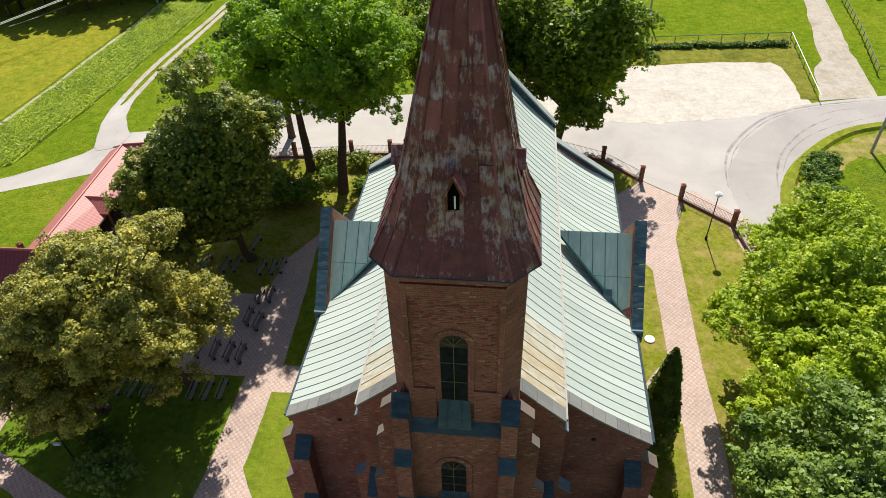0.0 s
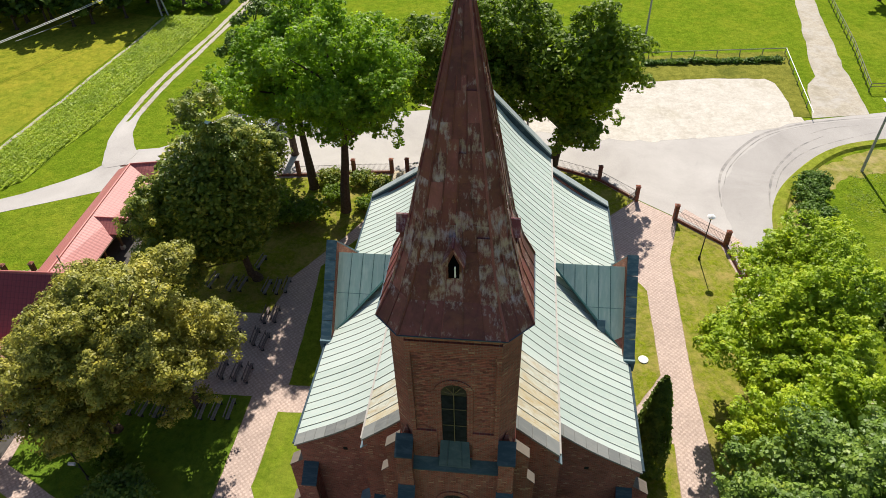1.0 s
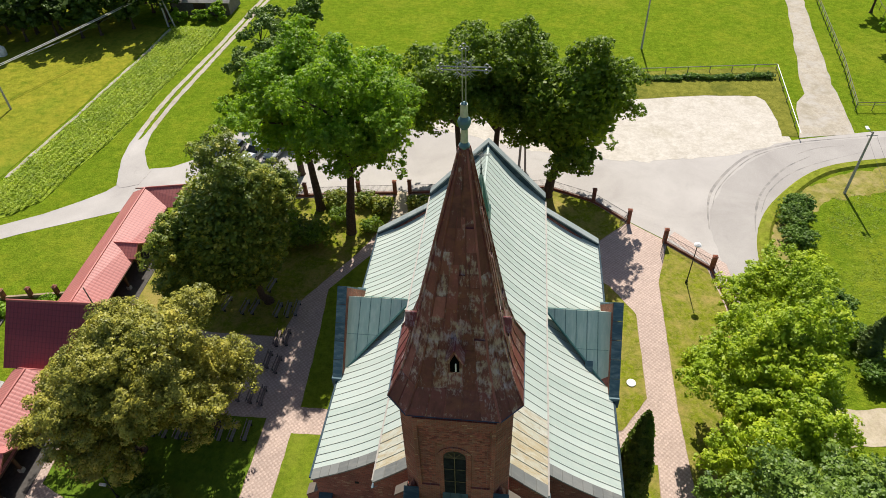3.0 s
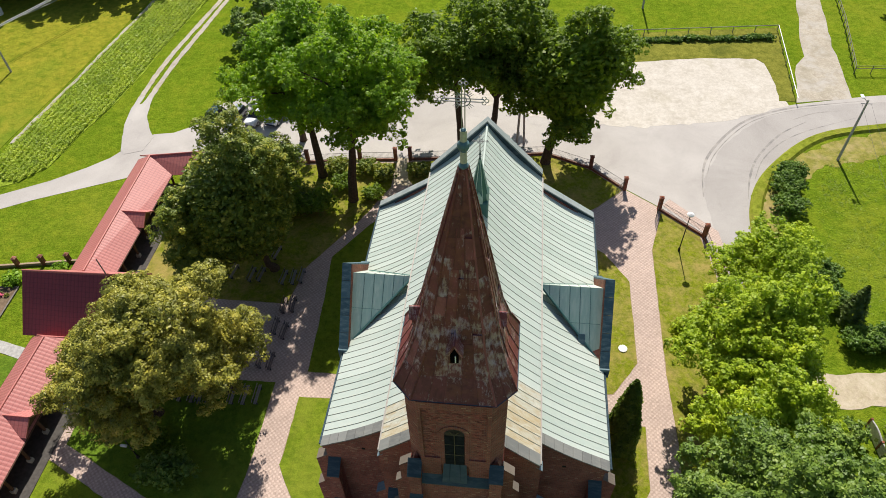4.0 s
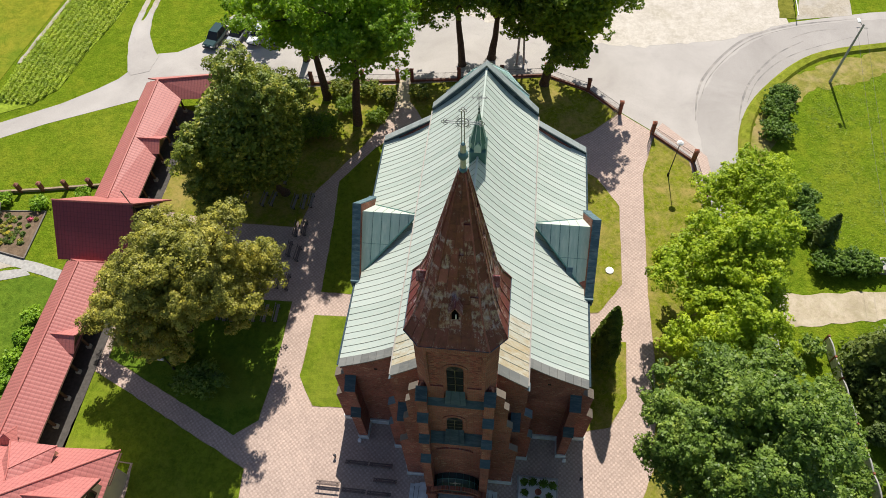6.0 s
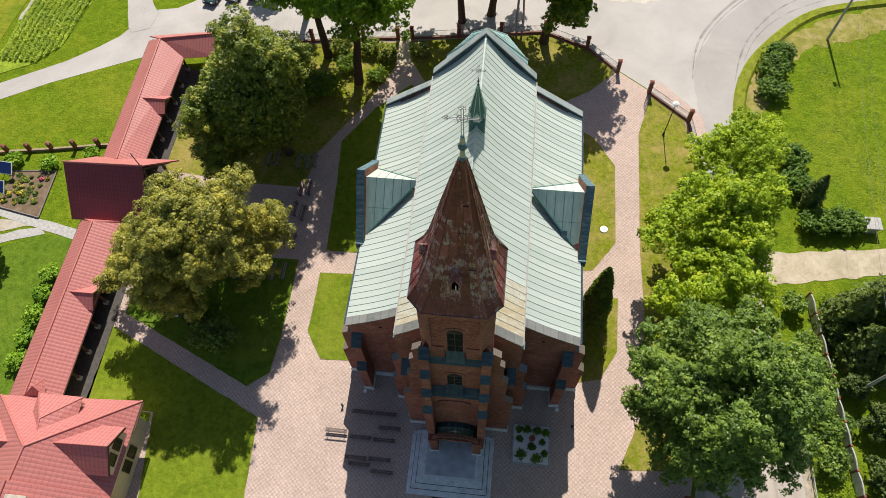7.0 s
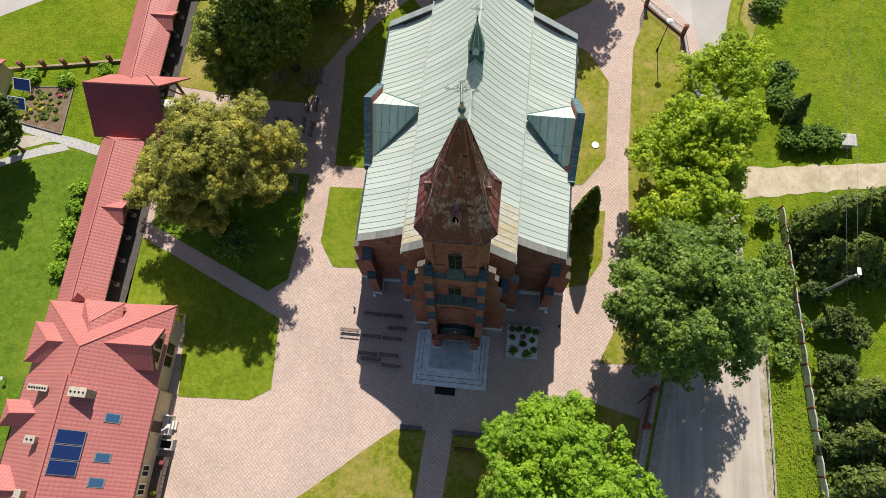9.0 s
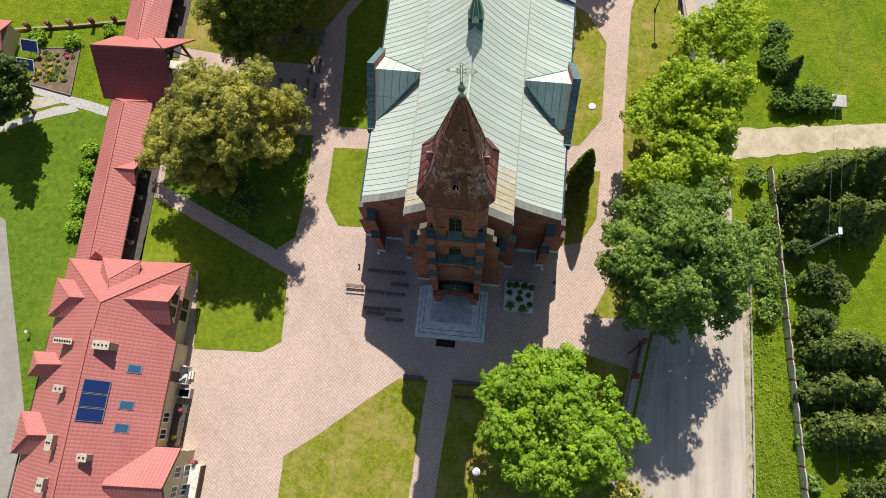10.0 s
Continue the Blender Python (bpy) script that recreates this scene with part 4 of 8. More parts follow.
def cross_gable(s):
    g = part("cross_gable", boxes((s * 8.7, s * 9.1, GABLE_Y - GABLE_HALF + 0.2, GABLE_Y + GABLE_HALF - 0.2, 0, 12.0)), BRICK, church, "brick cross gable over the aisle")
    bm = bmesh.new()
    lift = 0.75
    out = [(GABLE_Y - 4.1, 11.2), (GABLE_Y + 4.1, 11.2), (GABLE_Y + 4.1, 12.2), (GABLE_Y, GABLE_Z + lift + 0.1), (GABLE_Y - 4.1, 12.2)]
    hull(bm, [(s * 8.95, y, z) for y, z in out], [(s * 9.3, y, z) for y, z in out])
    part("gable_wall", bm, BRICK_LIGHT, g, "sunlit orange-red brick parapet")
    for d in (-1, 1):
        bm = bmesh.new()
        for k in range(5):
            f, h = (k + 0.01) / 5, (k + 0.985) / 5
            ya, yb = GABLE_Y + d * 4.3 * f, GABLE_Y + d * 4.3 * h
            za, zb = [GABLE_Z + lift + 0.22 + (12.2 - GABLE_Z - lift - 0.22) * q for q in (f, h)]
            bm = bmesh.new()
            slab(bm, (s * 8.98, ya, za), (s * 9.62, ya, za), (s * 9.62, yb, zb), (s * 8.98, yb, zb), 0.16)
            part("gable_coping", bm, GABLE_CAP, g, "streaked blue-grey sheet coping")
        bm = boxes((s * 8.96, s * 9.66, GABLE_Y + d * 4.0, GABLE_Y + d * 4.4, 11.3, 12.25), bevel=0.03)
        part("gable_foot", bm, GABLE_CAP, g)
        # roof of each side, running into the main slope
        # same copper on both sides; the front slope has its shade coloured in
        mat = COPPER_DARK_AND_SHADED if d < 0 else COPPER
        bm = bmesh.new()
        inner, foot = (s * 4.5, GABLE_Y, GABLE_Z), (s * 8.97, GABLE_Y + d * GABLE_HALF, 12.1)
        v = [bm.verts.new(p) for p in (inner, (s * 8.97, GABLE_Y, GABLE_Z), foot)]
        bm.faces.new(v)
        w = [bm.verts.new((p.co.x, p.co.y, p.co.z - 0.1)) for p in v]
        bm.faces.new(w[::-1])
        part("gable_roof", bm, mat, g, "shaded copper slope in its own green tone" if d < 0 else "pale green copper slope")
        if d < 0:
            # overlaps across the shaded slope, and a little hatch on the east one
            for f in (0.5,):
                p, q = Vector((s * 8.8, GABLE_Y, GABLE_Z)).lerp(Vector(foot), f), Vector(inner).lerp(Vector(foot), f)
                bm = bmesh.new()
                tube(bm, [p + Vector((0, 0, 0.012)), q + Vector((0, 0, 0.012))], [0.016, 0.016], 4)
                part("lap", bm, TURRET_COPPER, g)
            if s > 0:
                bm = bmesh.new()
                slab(bm, (7.4, 9.26, 13.47), (7.9, 9.26, 13.47), (7.9, 8.75, 12.94), (7.4, 8.75, 12.94), 0.08)
                part("hatch", bm, GABLE_CAP, g, "small blue sheet roof hatch")
                # bare red copper where the valley ends
                bm = bmesh.new()
                fp = Vector(foot)
                p, q = fp.lerp(Vector((s * 8.97, GABLE_Y, GABLE_Z)), 0.17), fp.lerp(Vector(inner), 0.12)
                up = Vector((0, -0.01, 0.02))
                hull(bm, [fp, p, q], [fp + up, p + up, q + up])
                part("foot_sheet", bm, RUST_RED, g, "bare reddish copper sheet at the valley foot")
        for k in range(1, 6):
            f = k / 6
            p = Vector(inner).lerp(Vector((s * 8.8, GABLE_Y, GABLE_Z)), f)
            q = Vector(inner).lerp(Vector(foot), f)
            bm = bmesh.new()
            tube(bm, [p + Vector((0, 0, 0.015)), q + Vector((0, 0, 0.015))], [0.02, 0.02], 4)
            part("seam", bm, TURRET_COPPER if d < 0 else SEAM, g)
        bm = bmesh.new()
        tube(bm, [Vector(inner), Vector(foot)], [0.07, 0.07], 6)
        part("valley_strip", bm, TURRET_COPPER, g)
    return g


for s in (-1, 1):
    cross_gable(s)

# ---- tower ----
TX, TY = 0.1, -2.05


def octagon(half, z, cx=TX, cy=TY, cut=0.32):
    c = half * (1 - cut)
    return [(cx + x, cy + y, z) for x, y in ((-c, -half), (c, -half), (half, -c), (half, c), (c, half), (-c, half), (-half, c), (-half, -c))]


tower = part("tower", boxes((TX - 2.4, TX + 2.4, TY - 2.4, TY + 2.4, 0, 19.3)), BRICK, church, "square red brick bell tower")
bm = bmesh.new()
hull(bm, [(x, y, z) for x, y, z in octagon(2.36, 19.3)], octagon(2.36, 26.6))
part("belfry", bm, BRICK, tower, "brick belfry with cut corners")
# broached corners between the square and the octagon
for sx in (-1, 1):
    for sy in (-1, 1):
        bm = bmesh.new()
        c = 2.36 * 0.68
        v = [bm.verts.new(p) for p in ((TX + sx * 2.4, TY + sy * 2.4, 19.3), (TX + sx * c, TY + sy * 2.4, 19.3), (TX + sx * 2.4, TY + sy * c, 19.3), (TX + sx * 2.02, TY + sy * 2.02, 20.7))]
        for q in ((0, 1, 3), (0, 3, 2), (1, 2, 3), (0, 2, 1)):
            bm.faces.new([v[i] for i in q])
        part("broach", bm, BRICK, tower)
bm = bmesh.new()
hull(bm, octagon(2.42, 26.25), octagon(2.62, 26.75))
part("tower_cornice", bm, BRICK, tower)
# raised brick frame of the belfry panel
for x0, x1, z0, z1 in ((-1.6, -1.42, 21.0, 26.2), (1.62, 1.8, 21.0, 26.2), (-1.42, 1.62, 25.7, 26.2)):
    part("panel_frame", boxes((x0, x1, TY - 2.46, TY - 2.3, z0, z1)), BRICK, tower)
for x0, x1 in ((-1.6, -0.62), (0.78, 1.8)):
    part("panel_foot", boxes((x0, x1, TY - 2.44, TY - 2.3, 18.9, 20.95)), BRICK, tower)


def arched(half, z0, z1, steps=10):
    """Outline (x, z) of a round-headed opening."""
    return [(-half, z0), (half, z0)] + [(half * math.cos(k * math.pi / steps), z1 - half + half * math.sin(k * math.pi / steps)) for k in range(steps + 1)]


def belfry_window(x, y, half, z0, z1, sill_y, sill_z, sill_half):
    win = part("window", boxes((x - half, x + half, y + 0.02, y + 0.1, z0, z1 - half)), DARK_GLASS, tower, "dark arched belfry window with louvres")
    bm = bmesh.new()
    end_wall(bm, y - 0.015, y + 0.06, [(x + a, z) for a, z in arched(half, z0, z1)])
    old = win.data
    win.data = mesh_of("window", bm, DARK_GLASS)
    bpy.data.meshes.remove(old)
    for k in range(int((z1 - half - z0) / 0.16)):
        bm = bmesh.new()
        z = z0 + 0.08 + k * 0.16
        slab(bm, (x - half, y - 0.07, z - 0.05), (x + half, y - 0.07, z - 0.05), (x + half, y - 0.02, z + 0.06), (x - half, y - 0.02, z + 0.06), 0.02)
        part("louvre", bm, PLASTIC_BOARD, win)
    part("mullion", boxes((x - 0.015, x + 0.015, y - 0.1, y - 0.06, z0, z1 - half)), LATTICE, win, "ochre painted mullion")
    for k in (0.36, 0.7):
        z = z0 + k * (z1 - half - z0)
        part("transom", boxes((x - half, x + half, y - 0.095, y - 0.065, z - 0.013, z + 0.013)), LATTICE, win)
    for k in range(5):
        a = math.pi * (0.1 + 0.2 * k)
        bm = bmesh.new()
        tube(bm, [(x, y - 0.08, z1 - half), (x + 0.9 * half * math.cos(a), y - 0.08, z1 - half + 0.9 * half * math.sin(a))], [0.018, 0.014], 5)
        part("fan_bar", bm, LATTICE, win)
    # arch ring standing proud of the wall, one voussoir after another
    for k in range(15):
        a0, a1 = k * math.pi / 15, (k + 0.93) * math.pi / 15
        r0, r1 = half + 0.02, half + 0.27
        zc = z1 - half
        ring = [(x + r * math.cos(q), z) for r, q in ((r0, a0), (r1, a0), (r1, a1), (r0, a1)) for z in (zc + r * math.sin(q),)]
        bm = bmesh.new()
        hull(bm, [(px, y - 0.045, pz) for px, pz in ring], [(px, y - 0.0, pz) for px, pz in ring])
        part("voussoir", bm, BRICK, win)
    for sx in (-1, 1):
        part("jamb", boxes((x + sx * (half + 0.02), x + sx * (half + 0.25), y - 0.04, y, z0 - 0.2, z1 - half)), BRICK, win)
    bm = bmesh.new()
    hull(bm, [(x - half - 0.1, y - 0.05, z0 - 0.12), (x + half + 0.1, y - 0.05, z0 - 0.12), (x + sill_half, sill_y, sill_z - 0.08), (x - sill_half, sill_y, sill_z - 0.08)],
         [(x - half - 0.1, y - 0.05, z0), (x + half + 0.1, y - 0.05, z0), (x + sill_half, sill_y, sill_z), (x - sill_half, sill_y, sill_z)])
    part("window_sill", bm, CAP_BLUE, win, "steep blue-grey zinc sill")
    for k in (-0.5, 0.5):
        bm = bmesh.new()
        tube(bm, [(x + k * half, y - 0.06, z0 + 0.02), (x + k * half * 1.3, sill_y, sill_z + 0.02)], [0.022, 0.022], 4)
        part("sill_seam", bm, CAP_BLUE, win)
    return win


FACE = TY - 2.36
belfry_window(TX - 0.02, FACE, 0.47, 20.35, 23.85, FACE - 0.38, 19.05, 0.64)
# thicker lower stage of the front with its own window
part("lower_stage", boxes((TX - 1.76, TX + 1.76, FACE - 0.35, FACE, 0, 18.7)), BRICK, tower)
bm = bmesh.new()
sloped_cap(bm, TX - 1.76, TX + 1.76, FACE, FACE - 0.42, 19.25, 18.7)
part("string_sheet", bm, CAP_BLUE, tower, "blue-grey zinc sheet over the lower stage")
belfry_window(TX - 0.1, FACE - 0.35, 0.5, 14.5, 16.75, FACE - 0.98, 13.35, 0.68)
part("porch_stage", boxes((TX - 1.76, TX + 1.76, FACE - 0.9, FACE - 0.35, 0, 13.1)), BRICK, tower)
bm = bmesh.new()
sloped_cap(bm, TX - 1.76, TX + 1.76, FACE - 0.33, FACE - 0.98, 13.8, 13.1)
part("string_sheet", bm, CAP_BLUE, tower)
# blind arch between the stages
for k in range(13):
    a0, a1 = k * math.pi / 13, (k + 0.93) * math.pi / 13
    ring = [(TX - 0.1 + r * 1.05 * math.cos(q), 11.5 + r * 0.55 * math.sin(q)) for r, q in ((1.0, a0), (1.22, a0), (1.22, a1), (1.0, a1))]
    bm = bmesh.new()
    hull(bm, [(px, FACE - 1.0, pz) for px, pz in ring], [(px, FACE - 0.88, pz) for px, pz in ring])
    part("voussoir", bm, BRICK, tower)


# buttresses with stepped zinc caps
def buttress(name, x, y, width, out, stages, cap=CAP_BLUE, cap_label="blue-grey zinc cap", parent=None, piers=True):
    """Stages are (foot z, top z, depth); out is the way it stands off the wall."""
    ox, oy = out
    px, py = -oy, ox
    b = None
    for k, (z0, z1, depth) in enumerate(stages):
        bm = bmesh.new()
        h = width / 2
        plan = [(x + px * h, y + py * h), (x - px * h, y - py * h), (x - px * h + ox * depth, y - py * h + oy * depth), (x + px * h + ox * depth, y + py * h + oy * depth)]
        prism(bm, plan, z0, z1)
        if b is None:
            b = part(name, bm, BRICK, parent or church, "stepped red brick buttress")
        else:
            part("stage", bm, BRICK, b)
        nxt = stages[k + 1][2] if k + 1 < len(stages) else 0.0
        rise = min(0.75, 0.85 * (depth - nxt) + 0.12)
        w = h + (0.0 if cap is CAP_SUNLIT else 0.05)
        a0, a1 = nxt - 0.02, depth + (0.03 if cap is CAP_SUNLIT else 0.08)
        low = [(x + px * w + ox * a0, y + py * w + oy * a0), (x - px * w + ox * a0, y - py * w + oy * a0), (x - px * w + ox * a1, y - py * w + oy * a1), (x + px * w + ox * a1, y + py * w + oy * a1)]
        zs = (z1 + rise, z1 + rise, z1 - 0.02, z1 - 0.02)
        bm = bmesh.new()
        hull(bm, [(q[0], q[1], z - 0.06) for q, z in zip(low, zs)], [(q[0], q[1], z) for q, z in zip(low, zs)])
        part("cap", bm, cap, b, cap_label)
        # brick wedge under the cap
        bm = bmesh.new()
        plan2 = [(x + px * h + ox * nxt, y + py * h + oy * nxt, z1), (x - px * h + ox * nxt, y - py * h + oy * nxt, z1), (x - px * h + ox * depth, y - py * h + oy * depth, z1), (x + px * h + ox * depth, y + py * h + oy * depth, z1)]
        v = [bm.verts.new(p) for p in plan2] + [bm.verts.new((plan2[i][0], plan2[i][1], z1 + rise - 0.07)) for i in (0, 1)]
        for q in ((0, 3, 2, 1), (0, 1, 5, 4), (1, 2, 5), (0, 4, 3), (4, 5, 2, 3)):
            bm.faces.new([v[i] for i in q])
        part("weathering", bm, BRICK, b)
    # stone foot
    g, depth = width / 2 + 0.07, stages[0][2] + 0.09
    bm = bmesh.new()
    prism(bm, [(x + px * g, y + py * g), (x - px * g, y - py * g), (x - px * g + ox * depth, y - py * g + oy * depth), (x + px * g + ox * depth, y + py * g + oy * depth)], 0, 0.8)
    part("foot", bm, STONE, b, "grey stone foot")
    return b


TOWER_STAGES = [(0, 11.3, 1.8), (11.3, 14.3, 1.4), (14.3, 17.2, 1.0), (17.2, 19.85, 0.6)]
for sx in (-1, 1):
    buttress("buttress", TX + sx * 2.05, FACE + 0.02, 0.62, (0, -1), TOWER_STAGES, parent=church)
    buttress("buttress", TX + sx * 2.38, FACE + 0.42, 0.46, (sx, 0), [(0, 9.0, 1.95), (9.0, 14.0, 1.3), (14.0, 17.3, 0.9), (17.3, 19.2, 0.58)], CAP_SUNLIT, "side zinc cap in a paler sunlit tone")
    # nave front corner
    buttress("buttress", sx * 4.12, FRONT_N + 0.02, 0.62, (0, -1), [(0, 6.3, 1.55), (6.3, 10.6, 1.1)])
    buttress("buttress", sx * 4.38, FRONT_N + 0.32, 0.52, (sx, 0), [(0, 6.0, 1.25), (6.0, 10.4, 0.9), (10.4, 15.5, 0.34)], CAP_LIGHT, "light blue-grey zinc cap")
    # aisle front corner, one forward, one sideways
    buttress("buttress", sx * 8.55, 0.02, 0.75, (0, -1), [(0, 5.6, 1.55), (5.6, 9.7, 1.0)])
    buttress("buttress", sx * 8.98, 0.5, 0.75, (sx, 0), [(0, 5.6, 1.5), (5.6, 9.7, 0.95)], CAP_SUNLIT, "side zinc cap in a paler sunlit tone")
    for y in (5.6, 17.4, 22.2):
        buttress("buttress", sx * 8.98, y, 0.75, (sx, 0), [(0, 5.6, 1.4), (5.6, 9.4, 0.85)], CAP_SUNLIT, "side zinc cap in a paler sunlit tone")
    # small dark vent holes high in the aisle front
    part("vent", boxes((sx * 6.3, sx * 6.3 + sx * 0.22, -0.03, 0.02, 11.9, 12.1)), PLASTIC_BOARD, church)
    # lancet windows of the aisle sides
    for y in (3.0, 8.2, 14.8, 19.8):
        w = part("aisle_window", boxes((sx * 8.97, sx * 9.05, y - 0.55, y + 0.55, 4.0, 9.0)), DARK_GLASS, church, "tall narrow dark church window")
        part("window_ledge", boxes((sx * 8.95, sx * 9.25, y - 0.7, y + 0.7, 3.7, 4.0)), CAP_BLUE, w)

# spire of sheet metal: flared skirt, long upper part, eight faces in separate sheets
SPIRE = [(26.72, 2.68), (27.9, 2.16), (29.2, 1.76), (37.35, 0.12)]
LEANX = 0.26
spire = part("spire", hull(bmesh.new(), octagon(2.55, 26.72), octagon(2.4, 26.9)), RUST, church, "tall octagonal spire of rusted red sheet metal")


def spire_half(z):
    for (za, ha), (zb, hb) in zip(SPIRE, SPIRE[1:]):
        if z <= zb:
            return ha + (hb - ha) * (z - za) / (zb - za)
    return SPIRE[-1][1]


def spire_ring(z, grow=0.0):
    f = (z - 26.72) / (37.35 - 26.72)
    return octagon(spire_half(z) + grow, z, TX + LEANX * f, TY + 0.2 * f)


bm = bmesh.new()
for za, zb in zip((26.72, 27.9, 29.2), (27.9, 29.2, 37.35)):
    hull(bm, spire_ring(za, -0.03), spire_ring(zb, -0.03))
part("spire_core", bm, RUST, spire)
random.seed(5)
LEVELS = [26.72, 27.9, 29.2, 30.1, 31.0, 31.9, 32.8, 33.7, 34.6, 35.5, 36.4, 37.35]
for face in range(8):
    wide = face % 2 == 0
    for level, (za, zb) in enumerate(zip(LEVELS, LEVELS[1:])):
        cols = (5, 5, 5, 4, 4, 4, 3, 3, 2, 2, 1)[level] if wide else (2, 2, 2, 1, 1, 1, 1, 1, 1, 1, 1)[level]
        for c in range(cols):
            f, g = c / cols, (c + 1) / cols
            lo = za if za < 29.3 else za + (0.42 if c % 2 else 0.0)
            hi = zb if zb < 29.0 or level == len(LEVELS) - 2 else zb + (0.42 if c % 2 else 0.0)
            hi = min(hi, 37.35)
            if level == 2 and c % 2:
                lo = za
            a, b = spire_ring(lo), spire_ring(hi)
            p0, p1 = Vector(a[face]), Vector(a[(face + 1) % 8])
            q0, q1 = Vector(b[face]), Vector(b[(face + 1) % 8])
            out = (p1 - p0).cross(q0 - p0).normalized()
            n = out * random.uniform(0.0, 0.014)
            corner = [x + n for x in (p0.lerp(p1, f), p0.lerp(p1, g), q0.lerp(q1, g), q0.lerp(q1, f))]
            bm = bmesh.new()
            hull(bm, [x - out * 0.02 for x in corner], [x + out * 0.02 for x in corner])
            part("sheet", bm, RUST, spire)
            if c:
                bm = bmesh.new()
                o = out * 0.03
                tube(bm, [p0.lerp(p1, f) + o, q0.lerp(q1, f) + o], [0.026, 0.024], 4)
                part("seam", bm, RUST, spire)
# rolls on the hips
for k in range(8):
    bm = bmesh.new()
    tube(bm, [Vector(spire_ring(z, 0.03)[k]) for z in (26.75, 27.9, 29.2, 33, 37.3)], [0.05, 0.05, 0.05, 0.045, 0.04], 6)
    part("hip_roll", bm, RUST, spire)
part("spire_gutter", hull(bmesh.new(), octagon(2.66, 26.62), octagon(2.74, 26.74)), CAP_BLUE, spire, "blue-grey zinc eave gutter")


def lucarne(x, y, z, out, wide=0.42, tall=1.2):
    """Small pointed spire dormer."""
    ox, oy = out
    px, py = -oy, ox
    prof = [(-wide / 2, 0), (wide / 2, 0), (wide / 2, tall * 0.58), (0, tall), (-wide / 2, tall * 0.58)]
    bm = bmesh.new()
    hull(bm, [(x + px * a + ox * 0.25, y + py * a + oy * 0.25, z + b) for a, b in prof], [(x + px * a - ox * 0.6, y + py * a - oy * 0.6, z + b) for a, b in prof])
    l = part("lucarne", bm, RUST, spire, "small pointed spire dormer")
    prof2 = [(a * 0.66, b * 0.74 + 0.08) for a, b in prof]
    bm = bmesh.new()
    hull(bm, [(x + px * a + ox * 0.27, y + py * a + oy * 0.27, z + b) for a, b in prof2], [(x + px * a + ox * 0.2, y + py * a + oy * 0.2, z + b) for a, b in prof2])
    part("lucarne_opening", bm, BLACK, l)
    for sgn in (-1, 1):
        bm = bmesh.new()
        e, t = (sgn * (wide / 2 + 0.1), tall * 0.5), (0, tall + 0.1)
        slab(bm, (x + px * e[0] + ox * 0.36, y + py * e[0] + oy * 0.36, z + e[1]), (x + ox * 0.36, y + oy * 0.36, z + t[1]), (x - ox * 0.6, y - oy * 0.6, z + t[1]), (x + px * e[0] - ox * 0.6, y + py * e[0] - oy * 0.6, z + e[1]), 0.05)
        part("lucarne_roof", bm, RUST, l)
    return l


lucarne(TX + 0.05, TY - 1.86, 28.85, (0, -1), 0.52, 1.3)
part("shutter", boxes((TX + 0.07, TX + 0.12, TY - 2.17, TY - 2.14, 29.0, 29.45)), WHITE, spire, "hanging white strip in the opening")
lucarne(TX - 1.72, TY, 28.75, (-1, 0), 0.46, 0.95)
lucarne(TX + 1.72, TY, 28.75, (1, 0), 0.46, 0.95)
lucarne(TX + 0.05, TY + 1.8, 28.9, (0, 1), 0.5, 1.3)

# finial and iron cross
FX, FY = TX + LEANX, TY + 0.2
NECK_PALE = plain("pale weathered copper neck", (0.46, 0.45, 0.36), 0.55, 0.1, 0.3, 0.25, 6.0)
finial = part("finial", lathe(bmesh.new(), FX, FY, [(37.25, 0.16), (37.4, 0.18), (37.5, 0.1), (38.0, 0.1), (38.05, 0.16), (38.12, 0.19), (38.22, 0.215), (38.32, 0.19), (38.38, 0.14), (38.44, 0.1), (38.85, 0.1), (38.9, 0.03)]), BLUE_BALL, spire, "blue patinated copper finial with a ball")


